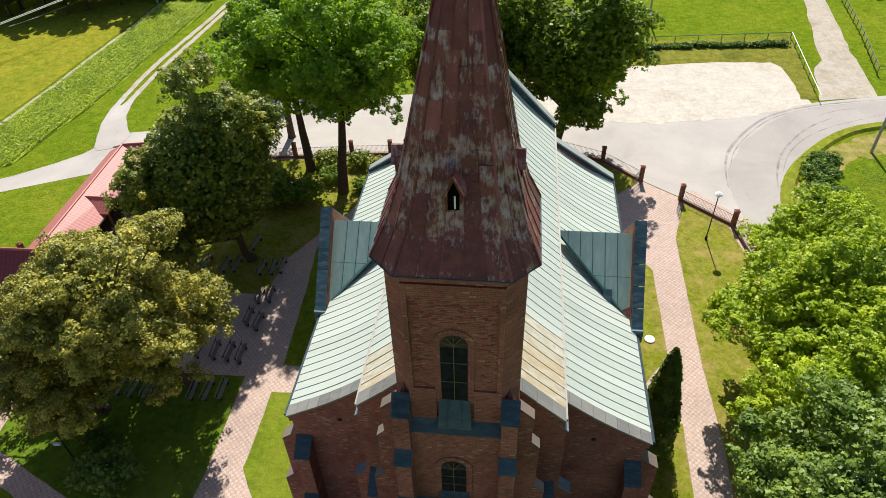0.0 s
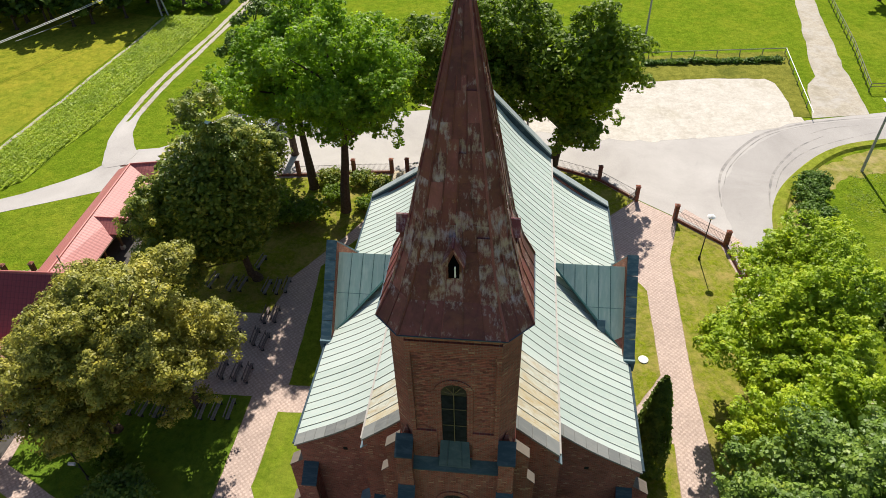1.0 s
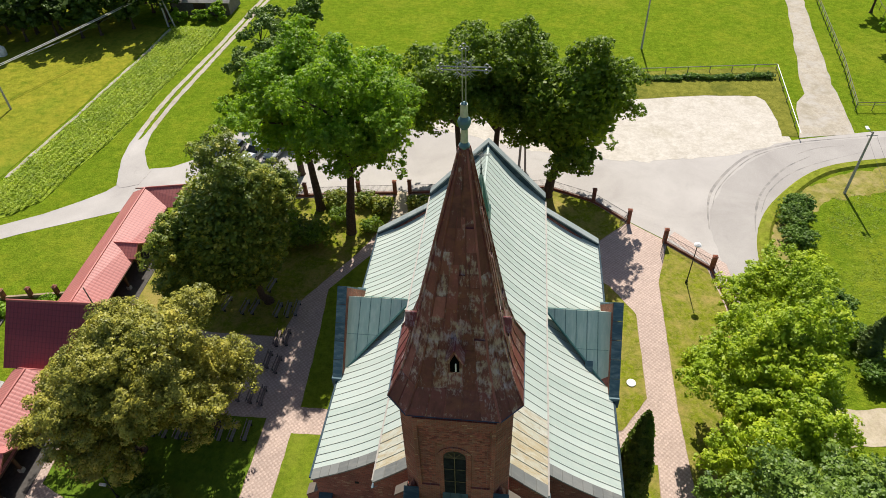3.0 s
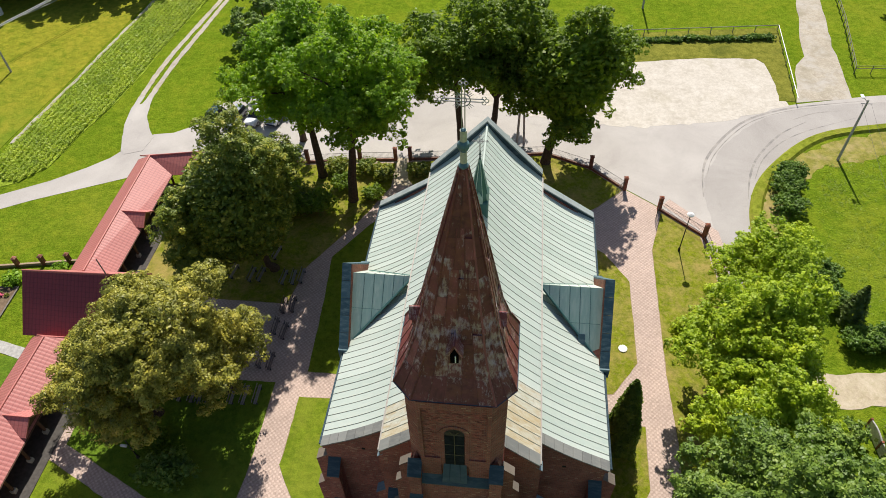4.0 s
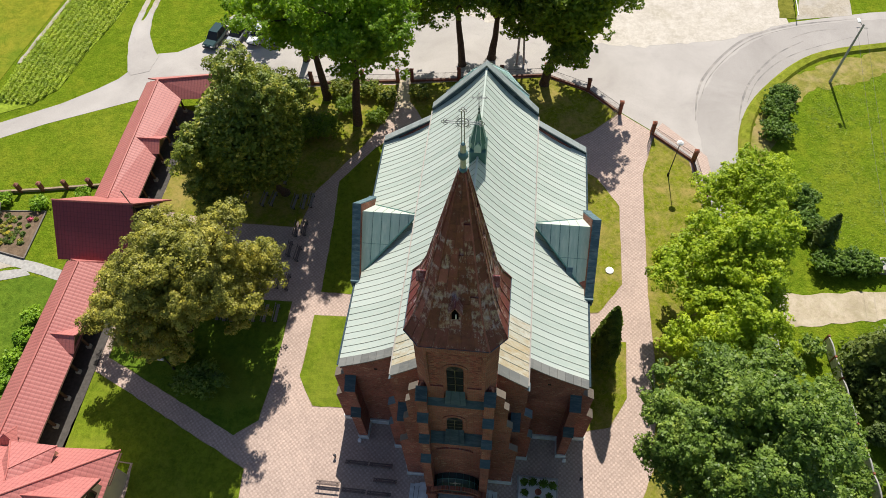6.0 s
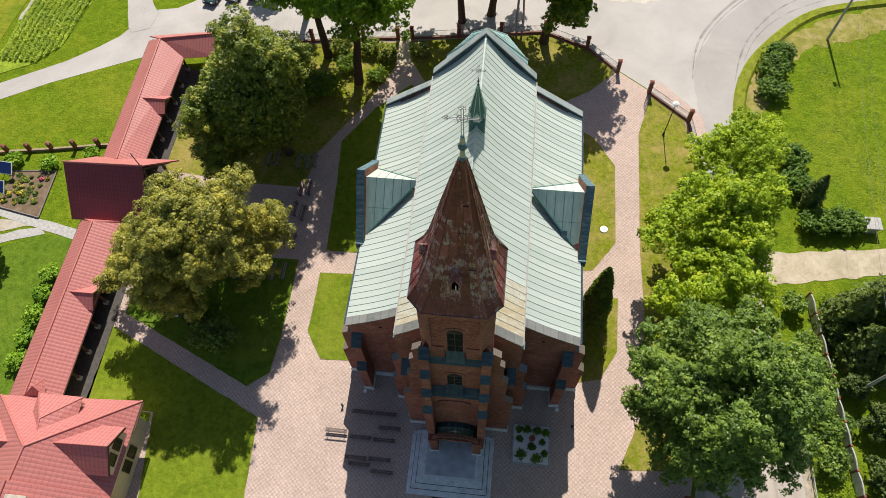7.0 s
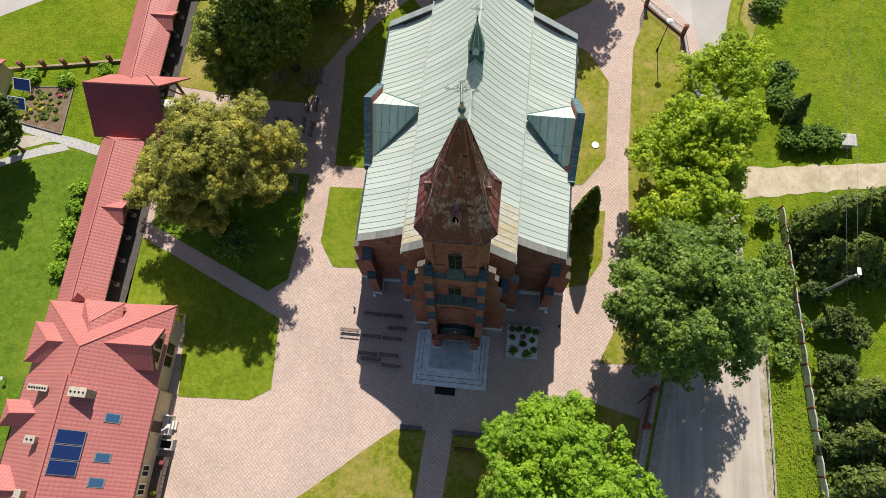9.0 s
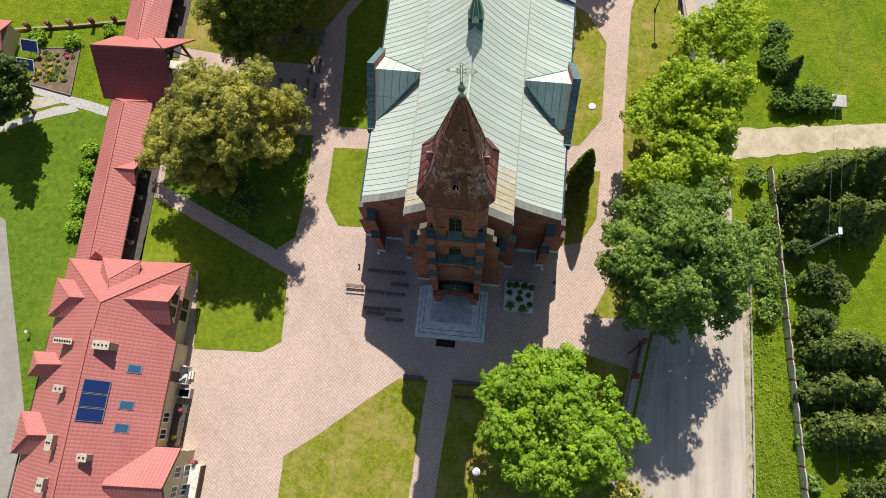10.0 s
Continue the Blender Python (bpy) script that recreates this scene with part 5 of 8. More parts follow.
def iron_cross(x, y, z, size, parent, mat):
    """Openwork cross with trefoil ends and a ring of rays."""
    g = 0.055 * size
    bm = bmesh.new()
    for d in (-1, 1):
        tube(bm, [(x + d * g, y, z), (x + d * g, y, z + 1.9 * size)], [0.014 * size + 0.006] * 2, 5)
        tube(bm, [(x - 0.7 * size, y, z + 1.25 * size + d * g), (x + 0.7 * size, y, z + 1.25 * size + d * g)], [0.014 * size + 0.006] * 2, 5)
    cross = part("cross", bm, mat, parent, "openwork wrought iron cross")
    ends = ((-0.7, 1.25, -1, 0), (0.7, 1.25, 1, 0), (0, 1.9, 0, 1))
    for ex, ez, dx, dz in ends:
        for ax, az in ((dx, dz), (dz, dx), (-dz, -dx)):
            cx, cz = x + (ex + 0.09 * ax) * size, z + (ez + 0.09 * az) * size
            ring = [(cx + 0.07 * size * math.cos(k * math.tau / 10), y, cz + 0.07 * size * math.sin(k * math.tau / 10)) for k in range(11)]
            bm = bmesh.new()
            tube(bm, ring, [0.016 * size] * 11, 5)
            part("lobe", bm, mat, cross)
    bm = bmesh.new()
    ring = [(x + 0.24 * size * math.cos(k * math.tau / 20), y, z + 1.25 * size + 0.24 * size * math.sin(k * math.tau / 20)) for k in range(21)]
    tube(bm, ring, [0.02 * size] * 21, 6)
    ring = [(x + 0.12 * size * math.cos(k * math.tau / 14), y, z + 1.25 * size + 0.12 * size * math.sin(k * math.tau / 14)) for k in range(15)]
    tube(bm, ring, [0.017 * size] * 15, 6)
    part("ring", bm, mat, cross)
    for k in range(4):
        a = math.pi / 4 + k * math.pi / 2
        for q in (-0.2, 0.0, 0.2):
            bm = bmesh.new()
            tube(bm, [(x + 0.24 * size * math.cos(a + q), y, z + 1.25 * size + 0.24 * size * math.sin(a + q)), (x + 0.42 * size * math.cos(a + q), y, z + 1.25 * size + 0.42 * size * math.sin(a + q))], [0.016 * size, 0.008 * size], 4)
            part("ray", bm, mat, cross)
    return cross


for z0, z1 in ((37.52, 37.98), (38.42, 38.83)):
    part("finial_neck", lathe(bmesh.new(), FX, FY, [(z0, 0.125), (z0 + 0.06, 0.118), (z1 - 0.06, 0.112), (z1, 0.118)]), NECK_PALE, finial, "pale weathered neck")
iron_cross(FX, FY, 38.8, 0.93, finial, CROSS_METAL)

# ridge turret
UX, UY = 0.0, 13.7
turret = part("ridge_turret", boxes((UX - 0.62, UX + 0.62, UY - 0.62, UY + 0.62, 20.3, 21.9), bevel=0.08), TURRET_COPPER, church, "slender green copper ridge turret")
oct_t = lambda h, z: octagon(h, z, UX, UY, 0.58)
part("turret_shaft", hull(bmesh.new(), oct_t(0.55, 21.8), oct_t(0.5, 22.6)), TURRET_COPPER, turret)
part("turret_spire", hull(bmesh.new(), oct_t(0.56, 22.5), oct_t(0.05, 25.2)), TURRET_COPPER, turret)
for k in range(8):
    bm = bmesh.new()
    tube(bm, [oct_t(0.57, 22.5)[k], oct_t(0.06, 25.2)[k]], [0.025, 0.02], 5)
    part("turret_roll", bm, COPPER_DARK_AND_SHADED, turret)
for ox, oy in ((0, -1), (1, 0), (0, 1), (-1, 0)):
    bm = bmesh.new()
    prof = [(-0.26, 21.9), (0.26, 21.9), (0.26, 22.4), (0, 22.85), (-0.26, 22.4)]
    hull(bm, [(UX - oy * a + ox * 0.66, UY + ox * a + oy * 0.66, z) for a, z in prof], [(UX - oy * a + ox * 0.3, UY + ox * a + oy * 0.3, z) for a, z in prof])
    part("turret_gablet", bm, COPPER_DARK_AND_SHADED, turret)
part("turret_knob", lathe(bmesh.new(), UX, UY, [(25.1, 0.05), (25.2, 0.09), (25.28, 0.05), (25.5, 0.04), (25.56, 0.1), (25.64, 0.04), (25.9, 0.03)], 8), BRASS, turret)
iron_cross(UX, UY, 25.8, 0.62, turret, CROSS_METAL)

# portal: vaulted copper canopy on brick piers, stone steps
canopy = part("canopy", hull(bmesh.new(), [(TX - 1.9 - 0.1, FACE - 2.05, 3.9), (TX + 1.9, FACE - 2.05, 3.9), (TX + 1.9, FACE - 2.05, 4.2), (TX - 2.0, FACE - 2.05, 4.2)],
                             [(TX - 2.0, FACE - 0.9, 3.9), (TX + 1.9, FACE - 0.9, 3.9), (TX + 1.9, FACE - 0.9, 4.2), (TX - 2.0, FACE - 0.9, 4.2)]), BRICK_LIGHT, church, "brick entrance porch with a vaulted copper roof")
def vault_point(k, row, off=0.0):
    """Point on the vault: k runs over the arch from 0 to 1, row from the wall to the hipped front."""
    y, high = ((FACE - 0.9, 1.8), (FACE - 1.35, 1.8), (FACE - 1.50, 1.62), (FACE - 1.75, 1.2), (FACE - 1.90, 0.75))[row]
    a = math.pi * k
    return Vector((TX - 0.05 + (1.75 + off) * math.cos(a), y, 4.15 + (high + off) * math.sin(a)))


bm = bmesh.new()
grid_v = [[bm.verts.new(vault_point(k / 12, row)) for k in range(13)] for row in range(5)]
for a, b in zip(grid_v, grid_v[1:]):
    for k in range(12):
        bm.faces.new((a[k], a[k + 1], b[k + 1], b[k]))
bm.faces.new(grid_v[0])
bm.faces.new(grid_v[-1][::-1])
part("vault", bm, VAULT_COPPER, canopy, "dark patinated copper vault")
for k in range(1, 10):
    bm = bmesh.new()
    tube(bm, [vault_point(k / 10, row, 0.02) for row in range(5)], [0.022] * 5, 5)
    part("vault_rib", bm, TURRET_COPPER, canopy)
for row in (1, 3):
    bm = bmesh.new()
    tube(bm, [vault_point(k / 12, row, 0.02) for k in range(13)], [0.024] * 13, 5)
    part("vault_band", bm, TURRET_COPPER, canopy)
for k in range(12):
    ring = [(TX - 0.05 + r * math.cos(q), 4.15 + r * 0.82 * math.sin(q)) for r, q in ((1.75, k * math.pi / 12), (2.0, k * math.pi / 12), (2.0, (k + 0.95) * math.pi / 12), (1.75, (k + 0.95) * math.pi / 12))]
    bm = bmesh.new()
    hull(bm, [(px, FACE - 2.15, pz) for px, pz in ring], [(px, FACE - 1.85, pz) for px, pz in ring])
    part("arch_brick", bm, BRICK_LIGHT, canopy)
for sx in (-1, 1):
    part("pier", boxes((TX - 0.05 + sx * 1.85 - 0.35, TX - 0.05 + sx * 1.85 + 0.35, FACE - 2.25, FACE - 1.55, 0.6, 4.2), bevel=0.03), BRICK_LIGHT, canopy)
    part("pier_base", boxes((TX - 0.05 + sx * 1.85 - 0.42, TX - 0.05 + sx * 1.85 + 0.42, FACE - 2.33, FACE - 1.50, 0.5, 0.8), bevel=0.03), STONE, canopy)
    part("pier_cap", boxes((TX - 0.05 + sx * 1.85 - 0.42, TX - 0.05 + sx * 1.85 + 0.42, FACE - 2.31, FACE - 1.50, 4.2, 4.5), bevel=0.04), BRICK_LIGHT, canopy)
iron_cross(TX - 0.05, FACE - 1.85, 5.9, 0.5, canopy, CROSS_METAL)
part("portal_door", boxes((TX - 1.1, TX + 1.0, FACE - 0.97, FACE - 0.89, 0.6, 3.8)), DARK_WOOD, church, "dark wooden portal door")
steps = thing("entrance_steps", "grey stone entrance steps before the tower portal", "steps")
for k, (x0, x1, y0, z) in enumerate(((-3.95, 3.4, -10.45, 0.16), (-3.55, 3.0, -9.95, 0.32), (-3.15, 2.6, -9.5, 0.48), (-2.75, 2.2, -9.08, 0.62))):
    st = part("step" if k < 3 else "landing", boxes((x0, x1, y0, -5.0 + 0.05 * k, 0.0 if k == 0 else z - 0.16, z), bevel=0.02), STONE, steps)
    if k:
        # dark strip colours in joint dirt and shadow at the foot of each riser
        part("joint", boxes((x0 - 0.05, x1 + 0.05, y0 - 0.05, y0 + 0.02, z - 0.17, z - 0.145), (x0 - 0.05, x0 + 0.02, y0 + 0.02, -5.2, z - 0.17, z - 0.145), (x1 - 0.02, x1 + 0.05, y0 + 0.02, -5.2, z - 0.17, z - 0.145)), JOINT_AND_SHADOW, st)
part("landing_floor", boxes((-2.45, 1.9, -8.78, -5.0, 0.5, 0.626)), SLATE, steps, "smooth dark slate landing floor")

# ---- trees ----
def leaf_mesh(name, centres, normals, sizes, mat, rng):
    """Many small folded leaves in one mesh: four corners each, bent along the middle."""
    n = len(centres)
    ref = rng.normal(size=(n, 3))
    u = np.cross(normals, ref)
    u /= np.linalg.norm(u, axis=1, keepdims=True) + 1e-9
    v = np.cross(normals, u)
    s = sizes[:, None]
    w = s * rng.uniform(0.5, 0.8, (n, 1))
    dip = normals * s * 0.22
    quad = np.stack([centres - u * s, centres - v * w - dip, centres + u * s, centres + v * w - dip], 1)
    me = bpy.data.meshes.new(name)
    me.vertices.add(4 * n)
    me.vertices.foreach_set("co", quad.astype(np.float32).ravel())
    me.loops.add(4 * n)
    me.loops.foreach_set("vertex_index", np.arange(4 * n, dtype=np.int32))
    me.polygons.add(n)
    me.polygons.foreach_set("loop_start", np.arange(0, 4 * n, 4, dtype=np.int32))
    me.update(calc_edges=True)
    me.materials.append(mat)
    return me


def crown_leaves(rng, blobs, per_blob, size, jitter=0.3, heart=None, tuft=0.34, core=0.15):
    """Sprigs of leaves sitting on small clumps. Each sprig is a little dome that opens upwards and away from the crown's heart; larger inner leaves close each clump to the light."""
    cs, ns, zs = [], [], []
    up = np.array([0.0, 0.0, 1.0])
    for blob, r in blobs:
        blob = np.array(blob)
        total = max(24, int(per_blob * r * r))
        tr = min(tuft, 0.55 * r)
        k = max(4, int(1.7 * (r / tr) ** 2))
        d = rng.normal(size=(k, 3))
        if heart is not None:
            away = (blob - heart) / (np.linalg.norm(blob - heart) + 1e-6)
            d = d + 0.7 * away
        d = d + 0.45 * up
        d /= np.linalg.norm(d, axis=1, keepdims=True)
        base = blob + d * r * rng.uniform(0.62, 1.05, (k, 1)) * (1, 1, 0.8)
        leaves = max(5, total // k)
        e = rng.normal(size=(k, leaves, 3)) + 0.95 * d[:, None, :] + 0.55 * up
        e /= np.linalg.norm(e, axis=2, keepdims=True)
        grow = tr * rng.uniform(0.75, 1.25, (k, 1, 1))
        c = base[:, None, :] + e * grow * rng.uniform(0.6, 1.05, (k, leaves, 1)) * (1, 1, 0.75)
        nn = e + rng.normal(scale=jitter, size=e.shape) + 0.3 * up
        cs.append(c.reshape(-1, 3)), ns.append(nn.reshape(-1, 3)), zs.append(size * rng.uniform(0.65, 1.3, k * leaves))
        q = max(6, int(total * core))
        f = rng.normal(size=(q, 3))
        f *= rng.random((q, 1)) ** 0.5 * 0.68 * r / np.linalg.norm(f, axis=1, keepdims=True)
        cs.append(blob + f), ns.append(rng.normal(scale=0.5, size=(q, 3)) + up), zs.append(size * rng.uniform(1.2, 1.9, q))
    nn = np.concatenate(ns)
    return np.concatenate(cs), nn / np.linalg.norm(nn, axis=1, keepdims=True), np.concatenate(zs)


def broad_tree(name, x, y, height, rx, ry, mat, label, seed, base=0.28, boughs=14, twigs=11, per=100, size=0.18, trunk=0.32, group="", lean=(0, 0), droop=0.0, spread=0.34, fill=0, lobes=None, clump=(0.085, 0.16), core=0.18):
    """Trunk with boughs, each ending in a bunch of leaf clumps, so that the outline is lobed and light falls between."""
    rng = np.random.default_rng(seed)
    tree = thing(name, label, "tree", group)
    cx, cy = x + lean[0], y + lean[1]
    z0 = height * base
    mid, rz = (height + z0) / 2, (height - z0) / 2
    rm = (rx + ry) / 2
    blobs, ends = [], []
    if lobes is None:
        # three rounded masses that make up the crown
        turn = rng.uniform(0, math.tau)
        lobes = [(0.27 * math.cos(turn + q * 2.1), 0.27 * math.sin(turn + q * 2.1), (0.16, -0.06, -0.12)[q], rng.uniform(0.76, 0.88)) for q in range(3)]
    for i in range(boughs):
        lx, ly, lz, ls = lobes[i % len(lobes)]
        f = (i + 0.5) / boughs
        th = i // len(lobes) * 2.39996 + i + rng.uniform(-0.35, 0.35)
        ze = 1 - 1.8 * f
        rr = math.sqrt(max(0.0, 1 - ze * ze))
        k = rng.uniform(0.6, 0.88)
        e = np.array([cx + rx * (lx + ls * k * rr * math.cos(th)), cy + ry * (ly + ls * k * rr * math.sin(th)), mid + rz * (lz + ls * k * ze) - droop * rr])
        ends.append(e)
        for j in range(twigs):
            d = rng.normal(size=3)
            d /= np.linalg.norm(d)
            d[2] = abs(d[2]) * 0.9 - 0.25
            c = e + d * np.array([rx, ry, rz]) * spread * rng.uniform(0.45, 1.0)
            blobs.append((tuple(c), rm * rng.uniform(*clump)))
    c, nn, zz = crown_leaves(rng, blobs, per, size, 0.3, np.array([cx, cy, mid - 0.35 * rz]), 0.56 if mat in (LEAF_LINDEN, LEAF_DARKLINDEN) else 0.36, 0.07 if mat in (LEAF_OAK, LEAF_OAK_DEEP) else core)
    if fill:
        # leaves of the inner twigs, which close the crown to the light
        d = rng.normal(size=(fill, 3))
        d *= (rng.random((fill, 1)) ** 0.45) / np.linalg.norm(d, axis=1, keepdims=True)
        inner = np.array([cx, cy, mid]) + d * (rx * 0.68, ry * 0.68, rz * 0.66)
        side = rng.normal(size=(fill, 3)) * 0.5 + (0, 0, 1)
        c = np.concatenate([c, inner])
        nn = np.concatenate([nn, side / np.linalg.norm(side, axis=1, keepdims=True)])
        zz = np.concatenate([zz, size * rng.uniform(1.5, 2.3, fill)])
    keep = c[:, 2] > 0.5
    crown = new("crown", leaf_mesh("crown", c[keep], nn[keep], zz[keep], mat, rng))
    crown.parent = tree
    bm = bmesh.new()
    top = mid + 0.25 * rz
    fork = z0 * 0.85
    tube(bm, [(x, y, -0.1), (x, y, 0.25), (x + 0.15 * (cx - x), y + 0.15 * (cy - y), fork * 0.6), (x + 0.35 * (cx - x), y + 0.35 * (cy - y), fork), (cx, cy, top)],
         [trunk * 1.45, trunk * 1.1, trunk * 0.92, trunk * 0.8, trunk * 0.2], 10)
    t = part("trunk", bm, BARK, tree, "dark grooved bark")
    s = Vector((x + 0.35 * (cx - x), y + 0.35 * (cy - y), fork))
    for e in ends:
        q = Vector(e)
        st = s.lerp(Vector((cx, cy, top)), max(0.0, min(0.85, (q.z - fork) / (top - fork + 0.01) * 0.55)))
        m = st.lerp(q, 0.5) + Vector((rng.uniform(-0.4, 0.4), rng.uniform(-0.4, 0.4), 0.06 * rm))
        bm = bmesh.new()
        tube(bm, [st, m, q], [trunk * 0.42, trunk * 0.24, trunk * 0.06], 6)
        part("limb", bm, BARK, t)
    return tree


def conifer(name, x, y, height, radius, mat, label, seed, layers=14, group="", size=0.17, column=False, n=5200):
    """Pointed tree of needle sprays."""
    rng = np.random.default_rng(seed)
    tree = thing(name, label, "tree", group)
    f = rng.random(n) ** 0.8
    z = 0.25 + (height - 0.25) * f
    env = radius * ((1 - f) ** (0.75 if not column else 0.6)) * (np.minimum(1, f * 9 + 0.5) if column else 1)
    if not column:
        env = env * (0.75 + 0.35 * np.abs(np.sin(f * layers * math.pi / 1.3)))
    th = rng.uniform(0, math.tau, n)
    if not column:
        # boughs stand out like spokes, shifted from tier to tier
        env = env * (0.86 + 0.26 * np.abs(np.sin(4 * th + 2.3 * np.floor(f * layers))))
    env = env * (1 + 0.12 * np.sin(3 * th + seed) + 0.1 * np.sin(7 * th + 11 * f))
    r = env * np.sqrt(rng.uniform(0.45, 1.0, n))
    c = np.stack([x + r * np.cos(th), y + r * np.sin(th), z], 1)
    nn = np.stack([np.cos(th), np.sin(th), 0.75 + 0 * th], 1) + rng.normal(scale=0.45, size=(n, 3))
    nn /= np.linalg.norm(nn, axis=1, keepdims=True)
    crown = new("crown", leaf_mesh("crown", c, nn, size * rng.uniform(0.6, 1.4, n), mat, rng))
    crown.parent = tree
    bm = bmesh.new()
    tube(bm, [(x, y, -0.1), (x, y, height * 0.9)], [radius * 0.09 + 0.05, 0.03], 8)
    part("trunk", bm, BARK, tree)
    return tree


def shrub(name, x, y, rx, ry, height, mat, label, seed, n=2200, size=0.13, group="", category="bush"):
    """Low mound of leaves on short stems."""
    rng = np.random.default_rng(seed)
    b = thing(name, label, category, group)
    blobs = []
    for i in range(14):
        th, k = i * 2.4, math.sqrt((i + 0.5) / 14)
        blobs.append(((x + rx * 0.72 * k * math.cos(th), y + ry * 0.72 * k * math.sin(th), height * rng.uniform(0.42, 0.62)), min(rx, ry) * 0.4 + 0.1))
    c, nn, zz = crown_leaves(rng, blobs, n / 14 / (min(rx, ry) * 0.4 + 0.1) ** 2, size, 0.35, None, 0.22)
    c[:, 2] = np.clip(c[:, 2], 0.05, height)
    f = new("foliage", leaf_mesh("foliage", c, nn, zz, mat, rng))
    f.parent = b
    bm = bmesh.new()
    for i in range(5):
        a = i * math.tau / 5
        tube(bm, [(x, y, -0.05), (x + 0.5 * rx * math.cos(a), y + 0.5 * ry * math.sin(a), height * 0.6)], [0.05, 0.02], 5)
    part("stem", bm, BARK, b)
    return b


OAK = "tall dark green oak with a broad crown behind the church"
broad_tree("oak_tree", -16.0, 36.4, 23.0, 6.9, 6.8, LEAF_OAK, OAK, 1, 0.3, 27, 18, 160, 0.15, 0.52, "oaks", (1.6, 0.6), 0.8, 0.36, 3500)
broad_tree("oak_tree", -20.6, 40.4, 22.0, 6.8, 6.6, LEAF_OAK, OAK, 2, 0.24, 26, 17, 160, 0.15, 0.5, "oaks", (-1.0, 1.2), 0.5, 0.36, 2500)
broad_tree("oak_tree", -24.8, 47.2, 18.0, 5.6, 6.0, LEAF_OAK, OAK, 3, 0.34, 18, 15, 150, 0.155, 0.4, "oaks", (0, 0), 0.3, 0.38)
broad_tree("oak_tree", -4.4, 47.8, 20.0, 7.6, 6.4, LEAF_OAK_DEEP, OAK, 4, 0.3, 20, 14, 120, 0.17, 0.45, "oaks", (-1.0, 0.8), 0.8, 0.38, 1200)
broad_tree("oak_tree", -0.7, 49.4, 20.5, 6.4, 6.2, LEAF_OAK_DEEP, OAK, 5, 0.17, 26, 15, 125, 0.17, 0.5, "oaks", (1.0, 1.0), 0.6, 0.38, 4000)
broad_tree("oak_tree", 6.2, 45.0, 20.0, 7.8, 7.2, LEAF_OAK_DEEP, OAK, 6, 0.22, 27, 16, 125, 0.18, 0.56, "oaks", (1.7, 0.3), 1.6, 0.36, 5500, [(0.0, 0.0, 0.13, 0.88), (0.28, 0.0, -0.12, 0.8), (-0.25, 0.1, -0.05, 0.8), (0.42, -0.05, -0.38, 0.62)])
broad_tree("linden_tree", -22.2, 25.0, 20.0, 7.5, 7.7, LEAF_DARKLINDEN, "large deep green linden shading the benches", 7, 0.07, 34, 10, 240, 0.115, 0.45, "lindens", (-0.8, -1.2), 0.3, 0.28, 20000, [(-0.13, 0.04, 0.16, 0.86), (-0.28, -0.08, -0.25, 0.82), (0.25, 0.1, -0.14, 0.82), (-0.06, -0.28, -0.28, 0.76)], (0.11, 0.185))
broad_tree("linden_tree", -22.0, 10.2, 17.2, 6.3, 6.0, LEAF_LINDEN, "rounded olive green linden on the lawn", 8, 0.2, 37, 8, 350, 0.088, 0.35, "lindens", (-1.7, -2.2), 0.2, 0.29, 20000, [(0.36, -0.08, 0.2, 0.78), (-0.28, 0.26, -0.06, 0.64), (-0.16, -0.26, -0.02, 0.72), (0.05, 0.0, 0.16, 0.74), (0.38, 0.25, -0.48, 0.62)], (0.12, 0.19))
broad_tree("linden_tree", -27.6, 7.4, 14.6, 5.4, 5.2, LEAF_LINDEN, "rounded olive green linden by the covered walk", 9, 0.03, 28, 9, 360, 0.088, 0.35, "lindens", (-0.6, -0.9), 0.4, 0.3, 15000, None, (0.12, 0.19))
broad_tree("maple_tree", 24.8, 24.2, 11.0, 4.9, 4.3, LEAF_LIME, "slim light yellow-green maple by the road", 10, 0.15, 20, 14, 270, 0.10, 0.16, "roadside maples", (0.6, 0.0), 0.0, 0.4, 1200)
broad_tree("maple_tree", 22.6, 14.4, 13.5, 5.8, 5.2, LEAF_LIME, "yellow-green maple beside the road", 11, 0.14, 24, 18, 245, 0.112, 0.26, "roadside maples", (-0.3, 0), 0.4, 0.38, 3000)
broad_tree("maple_tree", 21.6, 7.4, 12.0, 4.9, 4.4, LEAF_LIME, "yellow-green maple beside the road", 12, 0.14, 22, 17, 245, 0.112, 0.26, "roadside maples", (0, 0), 0.0, 0.38, 2500)
broad_tree("maple_tree", 20.4, -2.6, 18.0, 6.9, 7.0, LEAF_MAPLE, "large dense mid-green maple by the east gate", 13, 0.11, 40, 10, 220, 0.112, 0.42, "roadside maples", (0.0, -0.2), 0.0, 0.27, 8000, [(0.1, 0.05, 0.05, 0.95), (-0.12, 0.1, 0, 0.9), (0.0, -0.12, -0.05, 0.92)], (0.10, 0.17))
broad_tree("chestnut_tree", 10.5, -17.0, 12.5, 6.8, 7.0, LEAF_FRESH, "round bright green chestnut on the front lawn", 14, 0.10, 44, 19, 260, 0.108, 0.34, "", (-0.3, -0.8), 0.0, 0.30, 7000, [(0.05, 0.0, 0.0, 0.98), (-0.08, 0.06, 0.0, 0.95), (0.06, -0.08, 0.0, 0.95)], (0.065, 0.115))
broad_tree("linden_tree", 17.2, -25.2, 8.0, 3.4, 3.2, LEAF_LINDEN, "small olive green linden on the front lawn", 15, 0.2, 11, 12, 170, 0.145, 0.2, "lindens")
conifer("thuja_tree", 12.0, 7.9, 10.2, 1.65, LEAF_FIR, "slim dark columnar thuja beside the church", 16, column=True, n=9000, size=0.15)
